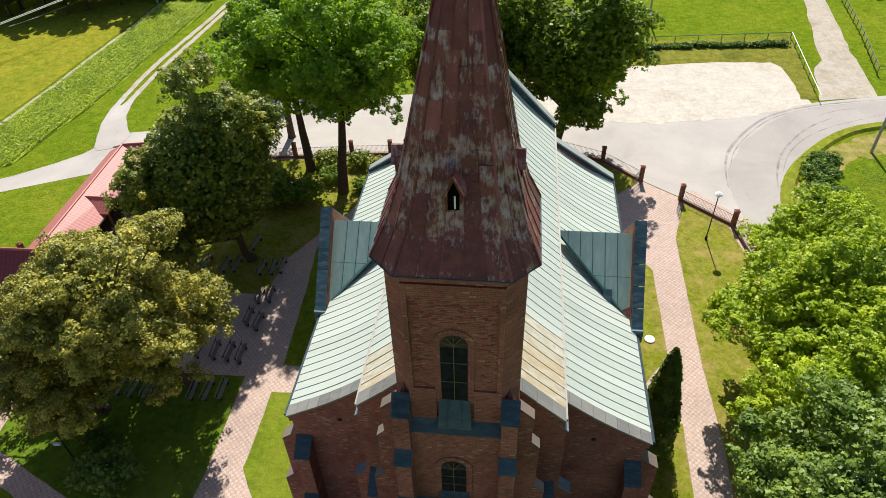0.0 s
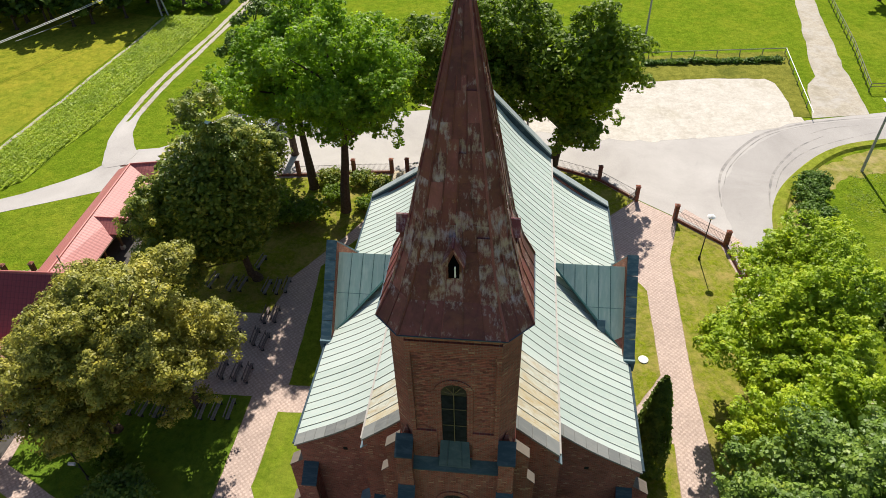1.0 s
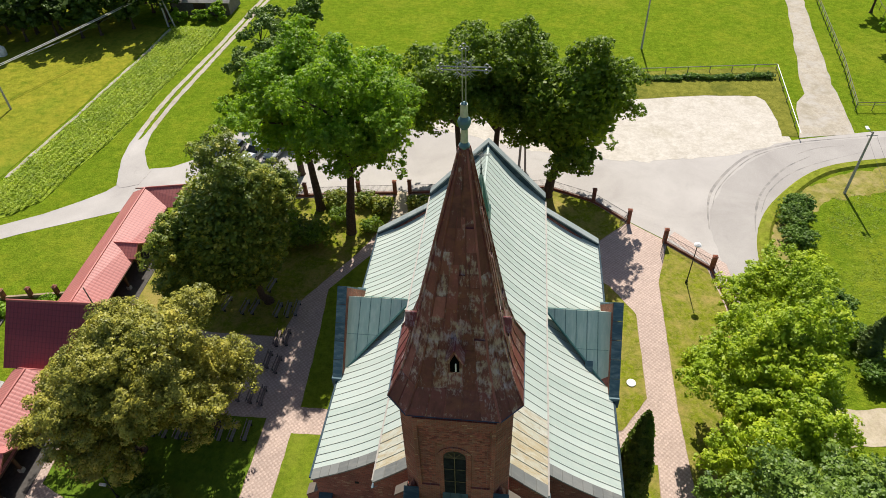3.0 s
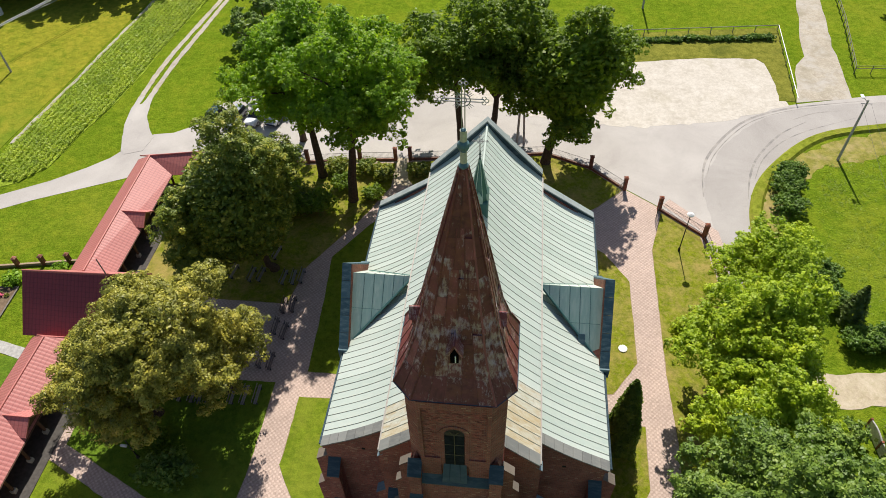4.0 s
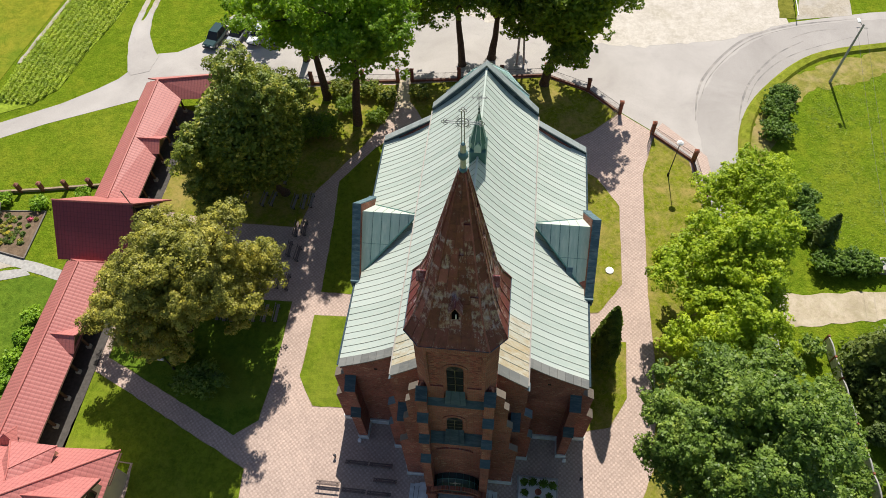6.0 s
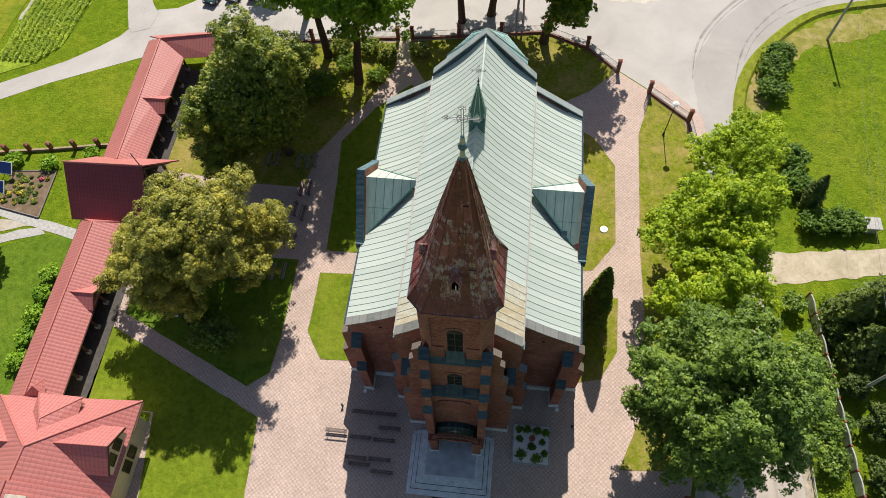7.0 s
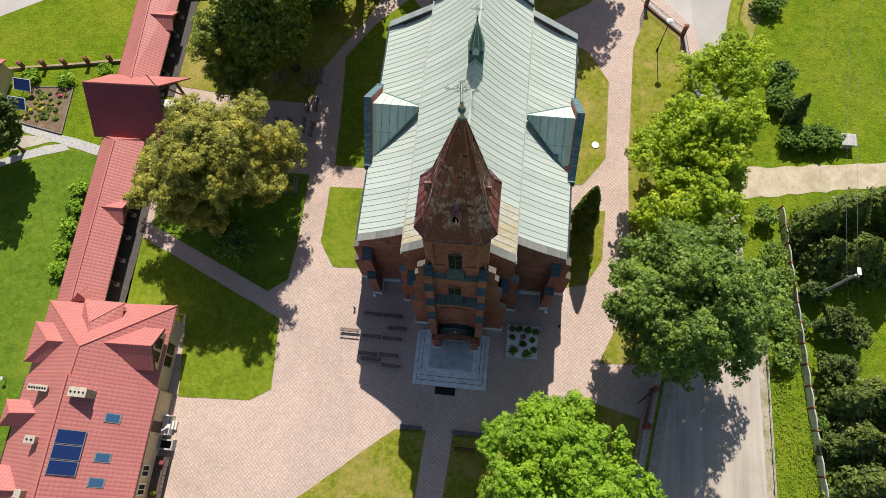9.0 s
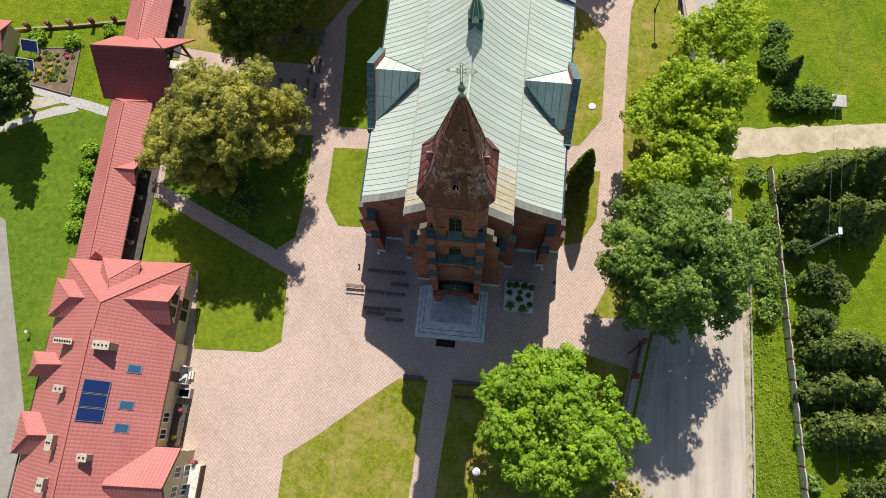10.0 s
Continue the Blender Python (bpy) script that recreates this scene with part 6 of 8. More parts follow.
shrub("shrub", -24.4, 2.0, 3.0, 1.9, 2.4, LEAF_MAPLE, "loose dark shrub on the shaded lawn", 17, 2600)

# ---- parish house, covered walk, gate house ----

# ---- parish house ----
def roof_face(points, mat, parent, name="roof", label="", thick=0.14):
    """One flat roof plane with thickness."""
    p = [Vector(q) for q in points]
    n = (p[1] - p[0]).cross(p[2] - p[0]).normalized()
    if n.z < 0:
        n = -n
    bm = bmesh.new()
    hull(bm, [q - n * thick for q in p], p)
    return part(name, bm, mat, parent, label)


def ridge_cap(a, b, parent, r=0.09):
    bm = bmesh.new()
    tube(bm, [Vector(a), Vector(b)], [r, r], 8)
    return part("ridge_cap", bm, RIDGE_RED, parent)


def hip_dormer(parent, inner, outer, half, rise, out, eave_len, name="dormer"):
    """Hipped dormer: ridge from inner to outer point, eaves 'rise' lower at both sides, hipped end beyond the outer point."""
    ix, iy, z = inner
    ox_, oy_, _ = outer
    dx, dy = out
    px, py = -dy, dx
    e = (ox_ + dx * eave_len, oy_ + dy * eave_len)
    el, er = (e[0] + px * half, e[1] + py * half, z - rise), (e[0] - px * half, e[1] - py * half, z - rise)
    bl, br = (ix + px * half, iy + py * half, z - rise), (ix - px * half, iy - py * half, z - rise)
    along, side = (TILE_X, TILE_Y) if abs(dx) > abs(dy) else (TILE_Y, TILE_X)
    bm = bmesh.new()
    h = half - 0.25
    c = [(ix + px * h, iy + py * h), (ix - px * h, iy - py * h), (e[0] - px * h - dx * 0.3, e[1] - py * h - dy * 0.3), (e[0] + px * h - dx * 0.3, e[1] + py * h - dy * 0.3)]
    prism(bm, c, z - rise - 1.9, z - rise - 0.02)
    d = part(name, bm, PLASTER, parent, "hipped red tiled dormer with cream walls")
    roof_face([inner, outer, el, bl], side, d, "dormer_roof")
    roof_face([inner, outer, er, br], side, d, "dormer_roof")
    roof_face([outer, el, er], along, d, "dormer_roof")
    ridge_cap(inner, outer, d, 0.07)
    ridge_cap(outer, el, d, 0.06)
    ridge_cap(outer, er, d, 0.06)
    return d


def gable_dormer(parent, inner, outer, half, rise, name="dormer", label="gabled red tiled dormer with a cream wall"):
    """Dormer with an upright gable to the east: ridge from inner to outer point."""
    ix, iy, z = inner
    gx, gy, _ = outer
    bm = bmesh.new()
    h = half - 0.3
    hull(bm, [(gx - 0.42, gy - h, z - rise - 2.0), (gx - 0.42, gy + h, z - rise - 2.0), (gx - 0.42, gy + h, z - rise - 0.02), (gx - 0.42, gy, z - 0.22), (gx - 0.42, gy - h, z - rise - 0.02)],
         [(ix + 1.4, gy - h, z - rise - 2.0), (ix + 1.4, gy + h, z - rise - 2.0), (ix + 1.4, gy + h, z - rise - 0.02), (ix + 1.4, gy, z - 0.22), (ix + 1.4, gy - h, z - rise - 0.02)])
    d = part(name, bm, PLASTER, parent, label)
    for q in (-1, 1):
        roof_face([inner, outer, (gx - 0.1, gy + q * half, z - rise), (ix, iy + q * half, z - rise)], TILE_Y, d, "dormer_roof")
        bm = bmesh.new()
        slab(bm, (gx - 0.02, gy, z - 0.02), (gx + 0.04, gy, z - 0.02), (gx - 0.06, gy + q * half, z - rise - 0.02), (gx - 0.12, gy + q * half, z - rise - 0.02), 0.2)
        part("bargeboard", bm, DARK_WOOD, d)
    ridge_cap(inner, outer, d, 0.07)
    return d


CHIMNEY_BODY = plain("beige chimney render", (0.36, 0.31, 0.25), 0.9, 0, 0.2, 0.2)
CHIMNEY_CAP = plain("grey concrete lid", (0.42, 0.37, 0.30), 0.9, 0, 0.2, 0.2)
RIDGE_RED = plain("red ridge capping", (0.46, 0.15, 0.13), 0.5, 0, 0.35, 0.1)
house = thing("parish_house", "cream parish house with a red metal tile roof, dormers and chimneys", "house")
XE, XW, XR, EAVE, TOP = -27.2, -40.2, -33.4, 4.6, 9.3
YN, YS = -13.9, -42.0
# walls
part("wall", boxes((XW + 0.6, XE - 0.6, YS, YN, 0, EAVE + 0.25)), PLASTER, house, "cream plastered wall")
part("wall", boxes((-39.6, -28.4, YN, -6.75, 0, 4.2)), PLASTER, house, "cream plastered wall")
# main roof
roof_face([(XR, YN, TOP), (XR + 0.4, YS, TOP), (XE + 0.2, YS, EAVE), (XE, YN, EAVE)], TILE_X, house, "roof", "red pressed metal tile roof")
roof_face([(XR, YN, TOP), (XR + 0.4, YS, TOP), (XW + 0.4, YS, EAVE), (XW, YN, EAVE)], TILE_X, house, "roof", "red pressed metal tile roof")
ridge_cap((XR, YN, TOP + 0.03), (XR + 0.4, YS, TOP + 0.03), house)
bm = bmesh.new()
end_wall(bm, YN - 0.3, YN - 0.02, [(XW + 0.7, EAVE), (XE - 0.7, EAVE), (XR, TOP - 0.2)])
part("gable", bm, PLASTER, house)
# north wing with a hipped end
AP = (-33.3, -11.3, 8.95)
AS = (XR, YN - 0.1, 8.95)
NW, NE = (-40.3, -6.5, 4.35), (-27.5, -5.8, 4.35)
roof_face([AP, NW, NE], TILE_Y, house, "roof", "red tiled hip")
roof_face([AP, NE, (XE - 0.3, YN - 0.1, 4.4), AS], TILE_X, house)
roof_face([AP, NW, (XW, YN - 0.1, 4.4), AS], TILE_X, house)
for a, b in ((AP, NW), (AP, NE), (AP, AS)):
    ridge_cap(a, b, house)
hip_dormer(house, (-33.6, -10.3, 7.5), (-33.9, -8.8, 7.5), 2.0, 1.6, (0, 1), 2.45)
hip_dormer(house, (-35.0, -10.75, 7.2), (-37.5, -10.85, 7.2), 1.95, 1.7, (-1, 0), 2.8)
gable_dormer(house, (-32.3, -10.6, 7.75), (-27.35, -10.45, 7.75), 2.0, 1.9)
hip_dormer(house, (-36.3, -17.3, 7.0), (-39.1, -17.55, 7.0), 1.22, 1.2, (-1, 0), 1.45)
hip_dormer(house, (-35.4, -23.8, 7.3), (-38.1, -24.0, 7.3), 1.97, 1.6, (-1, 0), 2.25)
gable_dormer(house, (-30.1, -27.6, 7.3), (-24.55, -27.3, 7.3), 3.42, 2.7, "wing", "gabled side wing with a red tiled roof")
part("wing_wall", boxes((-28.0, -25.0, -30.35, -24.25, 0, 4.55)), PLASTER, house, "cream wall of the side wing")
# small shaded gablet where the covered walk joins
roof_face([(-38.2, -6.4, 4.4), (-36.1, -6.35, 4.4), (-37.15, -5.7, 5.35)], TILE_Y, house, "gablet_roof")
for q in (-1, 1):
    roof_face([(-37.15, -5.7, 5.35), (-37.15, -4.6, 4.3), (-37.15 + q * 1.05, -6.38, 4.4)], TILE_X, house, "gablet_roof")
# gutters
for x, y0, y1, z in ((XE + 0.05, YN, -24.0, EAVE - 0.12), (XW - 0.05, YN, YS, EAVE - 0.12), (-27.4, -6.0, -8.6, 4.25)):
    bm = bmesh.new()
    tube(bm, [(x, y0, z), (x, y1, z)], [0.08, 0.08], 8)
    part("gutter", bm, DARK_WOOD, house, "dark brown gutter")


def roof_z(x):
    return TOP - abs(x - XR) * (TOP - EAVE) / (XE - XR if x > XR else XR - XW)


def house_window(x, y, z, wide, tall, frame=WHITE):
    w = part("window", boxes((x - 0.04, x + 0.02, y - wide / 2, y + wide / 2, z, z + tall)), DARK_GLASS, house, "white framed window")
    for y0, y1, z0, z1 in ((y - wide / 2 - 0.14, y - wide / 2, z - 0.12, z + tall + 0.14), (y + wide / 2, y + wide / 2 + 0.14, z - 0.12, z + tall + 0.14),
                           (y - wide / 2, y + wide / 2, z + tall, z + tall + 0.14), (y - wide / 2, y + wide / 2, z - 0.12, z), (y - 0.04, y + 0.04, z, z + tall)):
        part("window_frame", boxes((x - 0.02, x + 0.07, y0, y1, z0, z1), bevel=0.008), frame, w)
    return w


for y in (-21.3, -22.95):
    house_window(XE - 0.6, y, 1.45, 0.85, 1.25)
for y in (-9.85, -11.1):
    house_window(-27.77, y, 5.1, 0.7, 0.95, DARK_WOOD)
    house_window(-28.38, y + 0.15, 1.05, 0.75, 1.1, DARK_WOOD)
for y in (-26.2, -28.0):
    house_window(-24.97, y, 2.95, 0.9, 1.2)
    house_window(-24.97, y, 0.6, 0.9, 1.3)
part("house_door", boxes((XE - 0.63, XE - 0.55, -17.75, -16.75, 0.9, 3.1), bevel=0.01), DARK_WOOD, house, "dark wooden house door")


def chimney(x, y, lx, ly, tall, holes):
    """Plastered stack with a concrete lid and dark flue holes."""
    z = roof_z(x)
    c = part("chimney", boxes((x - lx / 2, x + lx / 2, y - ly / 2, y + ly / 2, z - 0.5, z + tall), bevel=0.02), CHIMNEY_BODY, house, "beige rendered chimney with dark flues")
    part("chimney_cap", boxes((x - lx / 2 - 0.08, x + lx / 2 + 0.08, y - ly / 2 - 0.08, y + ly / 2 + 0.08, z + tall, z + tall + 0.1), bevel=0.02), CHIMNEY_CAP, c)
    for k in range(holes):
        hx = x - lx / 2 + lx * (k + 0.5) / holes
        bm = bmesh.new()
        lathe(bm, hx, y, [(z + tall + 0.1, 0.09), (z + tall + 0.16, 0.09)], 8)
        part("flue", bm, PLASTIC_BOARD, c)
    return c


for x, y, lx, ly, tall, holes in ((-32.0, -15.3, 1.5, 0.7, 1.15, 4), (-36.5, -15.2, 1.7, 0.42, 0.9, 7), (-35.4, -19.6, 0.8, 0.55, 0.8, 2),
                                  (-31.6, -25.3, 0.8, 0.6, 1.0, 2), (-34.7, -24.3, 0.45, 1.3, 0.9, 2), (-34.5, -27.9, 0.45, 1.1, 0.9, 2)):
    chimney(x, y, lx, ly, tall, holes)
# solar collectors, tilted a little above the tiles
for k in range(3):
    y1 = -18.45 - 1.27 * k
    a, b = (-32.95, roof_z(-32.95) + 0.22), (-31.1, roof_z(-31.1) + 0.22)
    bm = bmesh.new()
    slab(bm, (a[0], y1, a[1]), (b[0], y1, b[1]), (b[0], y1 - 1.2, b[1]), (a[0], y1 - 1.2, a[1]), 0.1)
    p = part("solar_panel", bm, CROSS_METAL, house, "dark blue solar collector in a metal frame")
    bm = bmesh.new()
    k2 = (b[1] - a[1]) / (b[0] - a[0])
    za, zb = a[1] + 0.06 * k2 + 0.015, b[1] - 0.06 * k2 + 0.015
    slab(bm, (a[0] + 0.06, y1 - 0.05, za), (b[0] - 0.06, y1 - 0.05, zb), (b[0] - 0.06, y1 - 1.15, zb), (a[0] + 0.06, y1 - 1.15, za), 0.03)
    part("panel_glass", bm, PANEL_BLUE, p)
for y in (-17.05, -20.45, -22.55):
    x = -29.75
    bm = bmesh.new()
    slab(bm, (x - 0.55, y + 0.42, roof_z(x - 0.55) + 0.1), (x + 0.55, y + 0.42, roof_z(x + 0.55) + 0.1), (x + 0.55, y - 0.42, roof_z(x + 0.55) + 0.1), (x - 0.55, y - 0.42, roof_z(x - 0.55) + 0.1), 0.12)
    s = part("skylight", bm, CROSS_METAL, house, "roof window with a grey frame")
    bm = bmesh.new()
    slab(bm, (x - 0.44, y + 0.33, roof_z(x - 0.44) + 0.125), (x + 0.44, y + 0.33, roof_z(x + 0.44) + 0.125), (x + 0.44, y - 0.33, roof_z(x + 0.44) + 0.125), (x - 0.44, y - 0.33, roof_z(x - 0.44) + 0.125), 0.03)
    part("skylight_pane", bm, SKYLIGHT, s)
# porch, light well and flower terrace on the yard side
porch = part("porch", boxes((XE - 0.6, -26.95, -17.9, -16.0, 0, 0.9), bevel=0.02), PALE_STONE, house, "white porch landing with steps")
for k in range(2):
    part("porch_step", boxes((-26.95 + 0.2 * k, -26.75 + 0.2 * k, -17.3, -16.5, 0, 0.6 - 0.25 * k), bevel=0.012), PALE_STONE, porch)
for y in (-17.86, -16.08):
    part("porch_parapet", boxes((XE - 0.6, -26.95, y - 0.06, y + 0.06, 0.9, 1.65), bevel=0.015), WHITE, porch)
well_box = part("light_well", boxes((XE - 0.6, -26.3, -19.25, -19.1, 0, 0.9), (XE - 0.6, -26.3, -18.4, -18.25, 0, 0.9), (-26.45, -26.3, -19.1, -18.4, 0, 0.9)), CONCRETE, house, "concrete light well")
part("well_floor", boxes((XE - 0.6, -26.45, -19.1, -18.4, 0, 0.12)), PLASTIC_BOARD, well_box)
terrace = part("terrace", boxes((XE - 0.6, -26.35, -24.0, -19.9, 0, 0.5)), WALK_FLOOR, house, "dark terrace with a rail and flowers")
for k in range(6):
    y = -23.9 + 0.78 * k
    part("terrace_post", boxes((-26.45, -26.38, y - 0.035, y + 0.035, 0.5, 1.4)), DARK_WOOD, terrace)
part("terrace_rail", boxes((-26.48, -26.34, -24.0, -19.9, 1.4, 1.46), bevel=0.01), DARK_WOOD, terrace)
wing_terrace = part("wing_terrace", boxes((-24.97, -23.7, -29.5, -25.6, 0, 0.7)), PALE_STONE, house, "pale stone terrace before the side wing")
part("terrace_wall", boxes((-23.7, -23.55, -29.5, -25.6, 0, 1.15), bevel=0.02), DARK_WOOD, wing_terrace)
for k, (x, y, z) in enumerate(((-27.0, -20.5, 0.5), (-27.1, -23.2, 0.5), (-24.6, -25.35, 0.7))):
    bm = bmesh.new()
    lathe(bm, x, y, [(z if k < 2 else 0.0, 0.13), (z + 0.25, 0.2), (z + 0.28, 0.2), (z + 0.28, 0.1)], 10)
    pot = thing("flower_pot", "terracotta pot of pink flowers by the house wall", "flower pot", "flower pots")
    part("pot", bm, BRICK_LIGHT, pot)
    rng = np.random.default_rng(40 + k)
    d = rng.normal(size=(160, 3))
    d /= np.linalg.norm(d, axis=1, keepdims=True)
    me = leaf_mesh("flowers", np.array([x, y, z + 0.45]) + d * rng.uniform(0.1, 0.32, (160, 1)), d, rng.uniform(0.03, 0.07, 160), PINK_FLOWER if k != 1 else LEAF_FRESH, rng)
    new("flowers", me).parent = pot

# ---- covered walk ----
walk_house = thing("covered_walk", "long covered walk with a red metal tile roof on posts", "covered walk")


def gable_run(parent, w0, r0, e0, w1, r1, e1, zr=4.2, ze=2.7):
    """Ridged roof between two cross lines; each line gives west eave, ridge and east eave in plan."""
    roof_face([(*r0, zr), (*r1, zr), (*e1, ze), (*e0, ze)], TILE_X, parent, "roof", "red pressed metal tile roof")
    roof_face([(*r0, zr), (*r1, zr), (*w1, ze), (*w0, ze)], TILE_X, parent, "roof")
    ridge_cap((*r0, zr + 0.02), (*r1, zr + 0.02), parent)
    for a, b in ((w0, w1), (e0, e1)):
        bm = bmesh.new()
        tube(bm, [(a[0], a[1], ze - 0.08), (b[0], b[1], ze - 0.08)], [0.07, 0.07], 6)
        part("gutter", bm, DARK_WOOD, parent)
    # posts on the yard side, wall at the back
    n = max(2, int(abs(e1[1] - e0[1]) / 2.4))
    for k in range(n + 1):
        f = k / n
        x, y = e0[0] + (e1[0] - e0[0]) * f - 0.55, e0[1] + (e1[1] - e0[1]) * f
        post = part("post", boxes((x - 0.1, x + 0.1, y - 0.1, y + 0.1, 0.03, ze + 0.15), bevel=0.015), DARK_WOOD, parent, "dark stained post")
        part("post_base", boxes((x - 0.2, x + 0.2, y - 0.2, y + 0.2, 0.0, 0.45), bevel=0.02), CONCRETE, post)
    bm = bmesh.new()
    hull(bm, [(w0[0] + 0.5, w0[1], 0), (w1[0] + 0.5, w1[1], 0), (w1[0] + 0.8, w1[1], 0), (w0[0] + 0.8, w0[1], 0)],
         [(w0[0] + 0.5, w0[1], ze + 0.25), (w1[0] + 0.5, w1[1], ze + 0.25), (w1[0] + 0.8, w1[1], ze + 0.25), (w0[0] + 0.8, w0[1], ze + 0.25)])
    part("back_wall", bm, BRICK_LIGHT, parent)
    bm = bmesh.new()
    hull(bm, [(w0[0] + 0.4, w0[1], 0.0), (w1[0] + 0.4, w1[1], 0.0), (e1[0] + 0.9, e1[1], 0.0), (e0[0] + 0.9, e0[1], 0.0)],
         [(w0[0] + 0.4, w0[1], 0.06), (w1[0] + 0.4, w1[1], 0.06), (e1[0] + 0.9, e1[1], 0.06), (e0[0] + 0.9, e0[1], 0.06)])
    part("walk_floor", bm, WALK_FLOOR, parent, "dark paved floor")


def cross_gablet(parent, x0, x1, y, z, half, rise):
    """Small gable roof over an entrance, ridge running east."""
    roof_face([(x0, y, z), (x1, y, z), (x1, y - half, z - rise), (x0 + half * 0.8, y - half, z - rise)], TILE_Y, parent, "gablet_roof")
    roof_face([(x0, y, z), (x1, y, z), (x1, y + half, z - rise), (x0 + half * 0.8, y + half, z - rise)], TILE_Y, parent, "gablet_roof")
    ridge_cap((x0, y, z + 0.02), (x1, y, z + 0.02), parent, 0.06)
    bm = bmesh.new()
    hull(bm, [(x1 - 0.3, y - half + 0.1, z - rise), (x1 - 0.3, y + half - 0.1, z - rise), (x1 - 0.3, y, z - 0.15)], [(x1 - 0.22, y - half + 0.1, z - rise), (x1 - 0.22, y + half - 0.1, z - rise), (x1 - 0.22, y, z - 0.15)])
    part("gablet_front", bm, DARK_WOOD, parent)


gable_run(walk_house, (-40.8, -6.3), (-38.35, -6.3), (-35.85, -5.9), (-41.2, 12.6), (-38.85, 11.7), (-36.4, 12.6))
cross_gablet(walk_house, -38.6, -36.0, 4.0, 3.95, 1.35, 1.0)
roof_face([(-38.85, 11.7, 4.2), (-41.2, 12.9, 2.7), (-36.35, 12.9, 2.7)], TILE_Y, walk_house, "roof")
north_walk = thing("covered_walk", "long covered walk with a red metal tile roof beside the road", "covered walk")
gable_run(north_walk, (-41.75, 20.0), (-39.1, 19.6), (-36.85, 20.0), (-42.4, 38.6), (-40.0, 37.6), (-37.2, 36.6))
cross_gablet(north_walk, -39.5, -36.6, 28.4, 4.0, 1.35, 1.0)
roof_face([(-40.0, 37.6, 4.2), (-33.5, 38.9, 4.2), (-33.5, 36.6, 2.7), (-37.6, 36.0, 2.7)], TILE_Y, north_walk, "roof")
roof_face([(-40.0, 37.6, 4.2), (-33.5, 38.9, 4.2), (-33.5, 41.0, 2.7), (-42.6, 39.4, 2.7)], TILE_Y, north_walk, "roof")
ridge_cap((-40.0, 37.6, 4.22), (-33.5, 38.9, 4.22), north_walk)
part("end_wall", boxes((-34.3, -34.0, 37.0, 40.6, 0, 2.8)), BRICK_LIGHT, north_walk)

# ---- gate house: steep red roof on timber frame ----
gate_house = thing("gate_house", "steep red tile roof of an open timber altar shelter", "shelter")
RY, RZ, EZ = 16.75, 7.2, 2.95
# the slope away from the sun has its shade in a darker tile colour
roof_face([(-42.3, RY, RZ), (-34.0, RY + 0.2, RZ), (-33.9, 12.75, EZ), (-42.0, 12.5, EZ)], TILE_SHADED, gate_house, "roof", "steep shaded metal tile slope in dark wine red")
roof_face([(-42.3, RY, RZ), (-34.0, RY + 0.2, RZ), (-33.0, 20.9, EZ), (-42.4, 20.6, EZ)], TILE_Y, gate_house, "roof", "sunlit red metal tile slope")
ridge_cap((-42.3, RY, RZ + 0.03), (-34.0, RY + 0.2, RZ + 0.03), gate_house)
for y in (13.3, 20.1):
    for x in (-34.6, -38.2, -41.6):
        part("post", boxes((x - 0.13, x + 0.13, y - 0.13, y + 0.13, 0, EZ + 0.4), bevel=0.02), DARK_WOOD, gate_house)
for d in (-1, 1):
    bm = bmesh.new()
    slab(bm, (-34.15, RY, RZ - 0.2), (-33.95, RY, RZ - 0.2), (-33.95, RY + d * 4.0, EZ - 0.1), (-34.15, RY + d * 4.0, EZ - 0.1), 0.22)
    part("rafter", bm, DARK_WOOD, gate_house)
    bm = bmesh.new()
    tube(bm, [(-34.2, RY + d * 3.2, 0.3), (-33.9, RY + d * 1.0, 5.4)], [0.1, 0.1], 6)
    part("brace", bm, DARK_WOOD, gate_house)
bm = bmesh.new()
tube(bm, [(-34.1, 16.9, 6.2), (-34.3, 16.95, 9.2)], [0.06, 0.05], 6)
part("spike", bm, WEATHERED_WOOD, gate_house, "thin wooden pole at the ridge end")
part("altar_floor", boxes((-41.8, -34.5, 13.0, 19.4, 0, 0.35), (-34.5, -34.0, 13.4, 19.2, 0, 0.18)), PALE_STONE, gate_house, "pale stone altar floor with a step")
part("back_wall", boxes((-41.9, -41.6, 13.3, 20.1, 0, 3.2)), PLASTER, gate_house)
part("side_wall", boxes((-41.6, -37.5, 13.3, 13.5, 0.3, 3.1)), PLASTER, gate_house)

# ---- boundary fence ----
def pillar(parent, x, y, h=1.9, w=0.42):
    p = part("pillar", boxes((x - w / 2, x + w / 2, y - w / 2, y + w / 2, 0, h), bevel=0.015), BRICK_LIGHT, parent, "red brick fence pillar")
    bm = bmesh.new()
    c = w / 2 + 0.06
    hull(bm, [(x - c, y - c, h), (x + c, y - c, h), (x + c, y + c, h), (x - c, y + c, h)], [(x - 0.08, y - 0.08, h + 0.14), (x + 0.08, y - 0.08, h + 0.14), (x + 0.08, y + 0.08, h + 0.14), (x - 0.08, y + 0.08, h + 0.14)])
    part("pillar_cap", bm, BRICK_LIGHT, p)
    return p


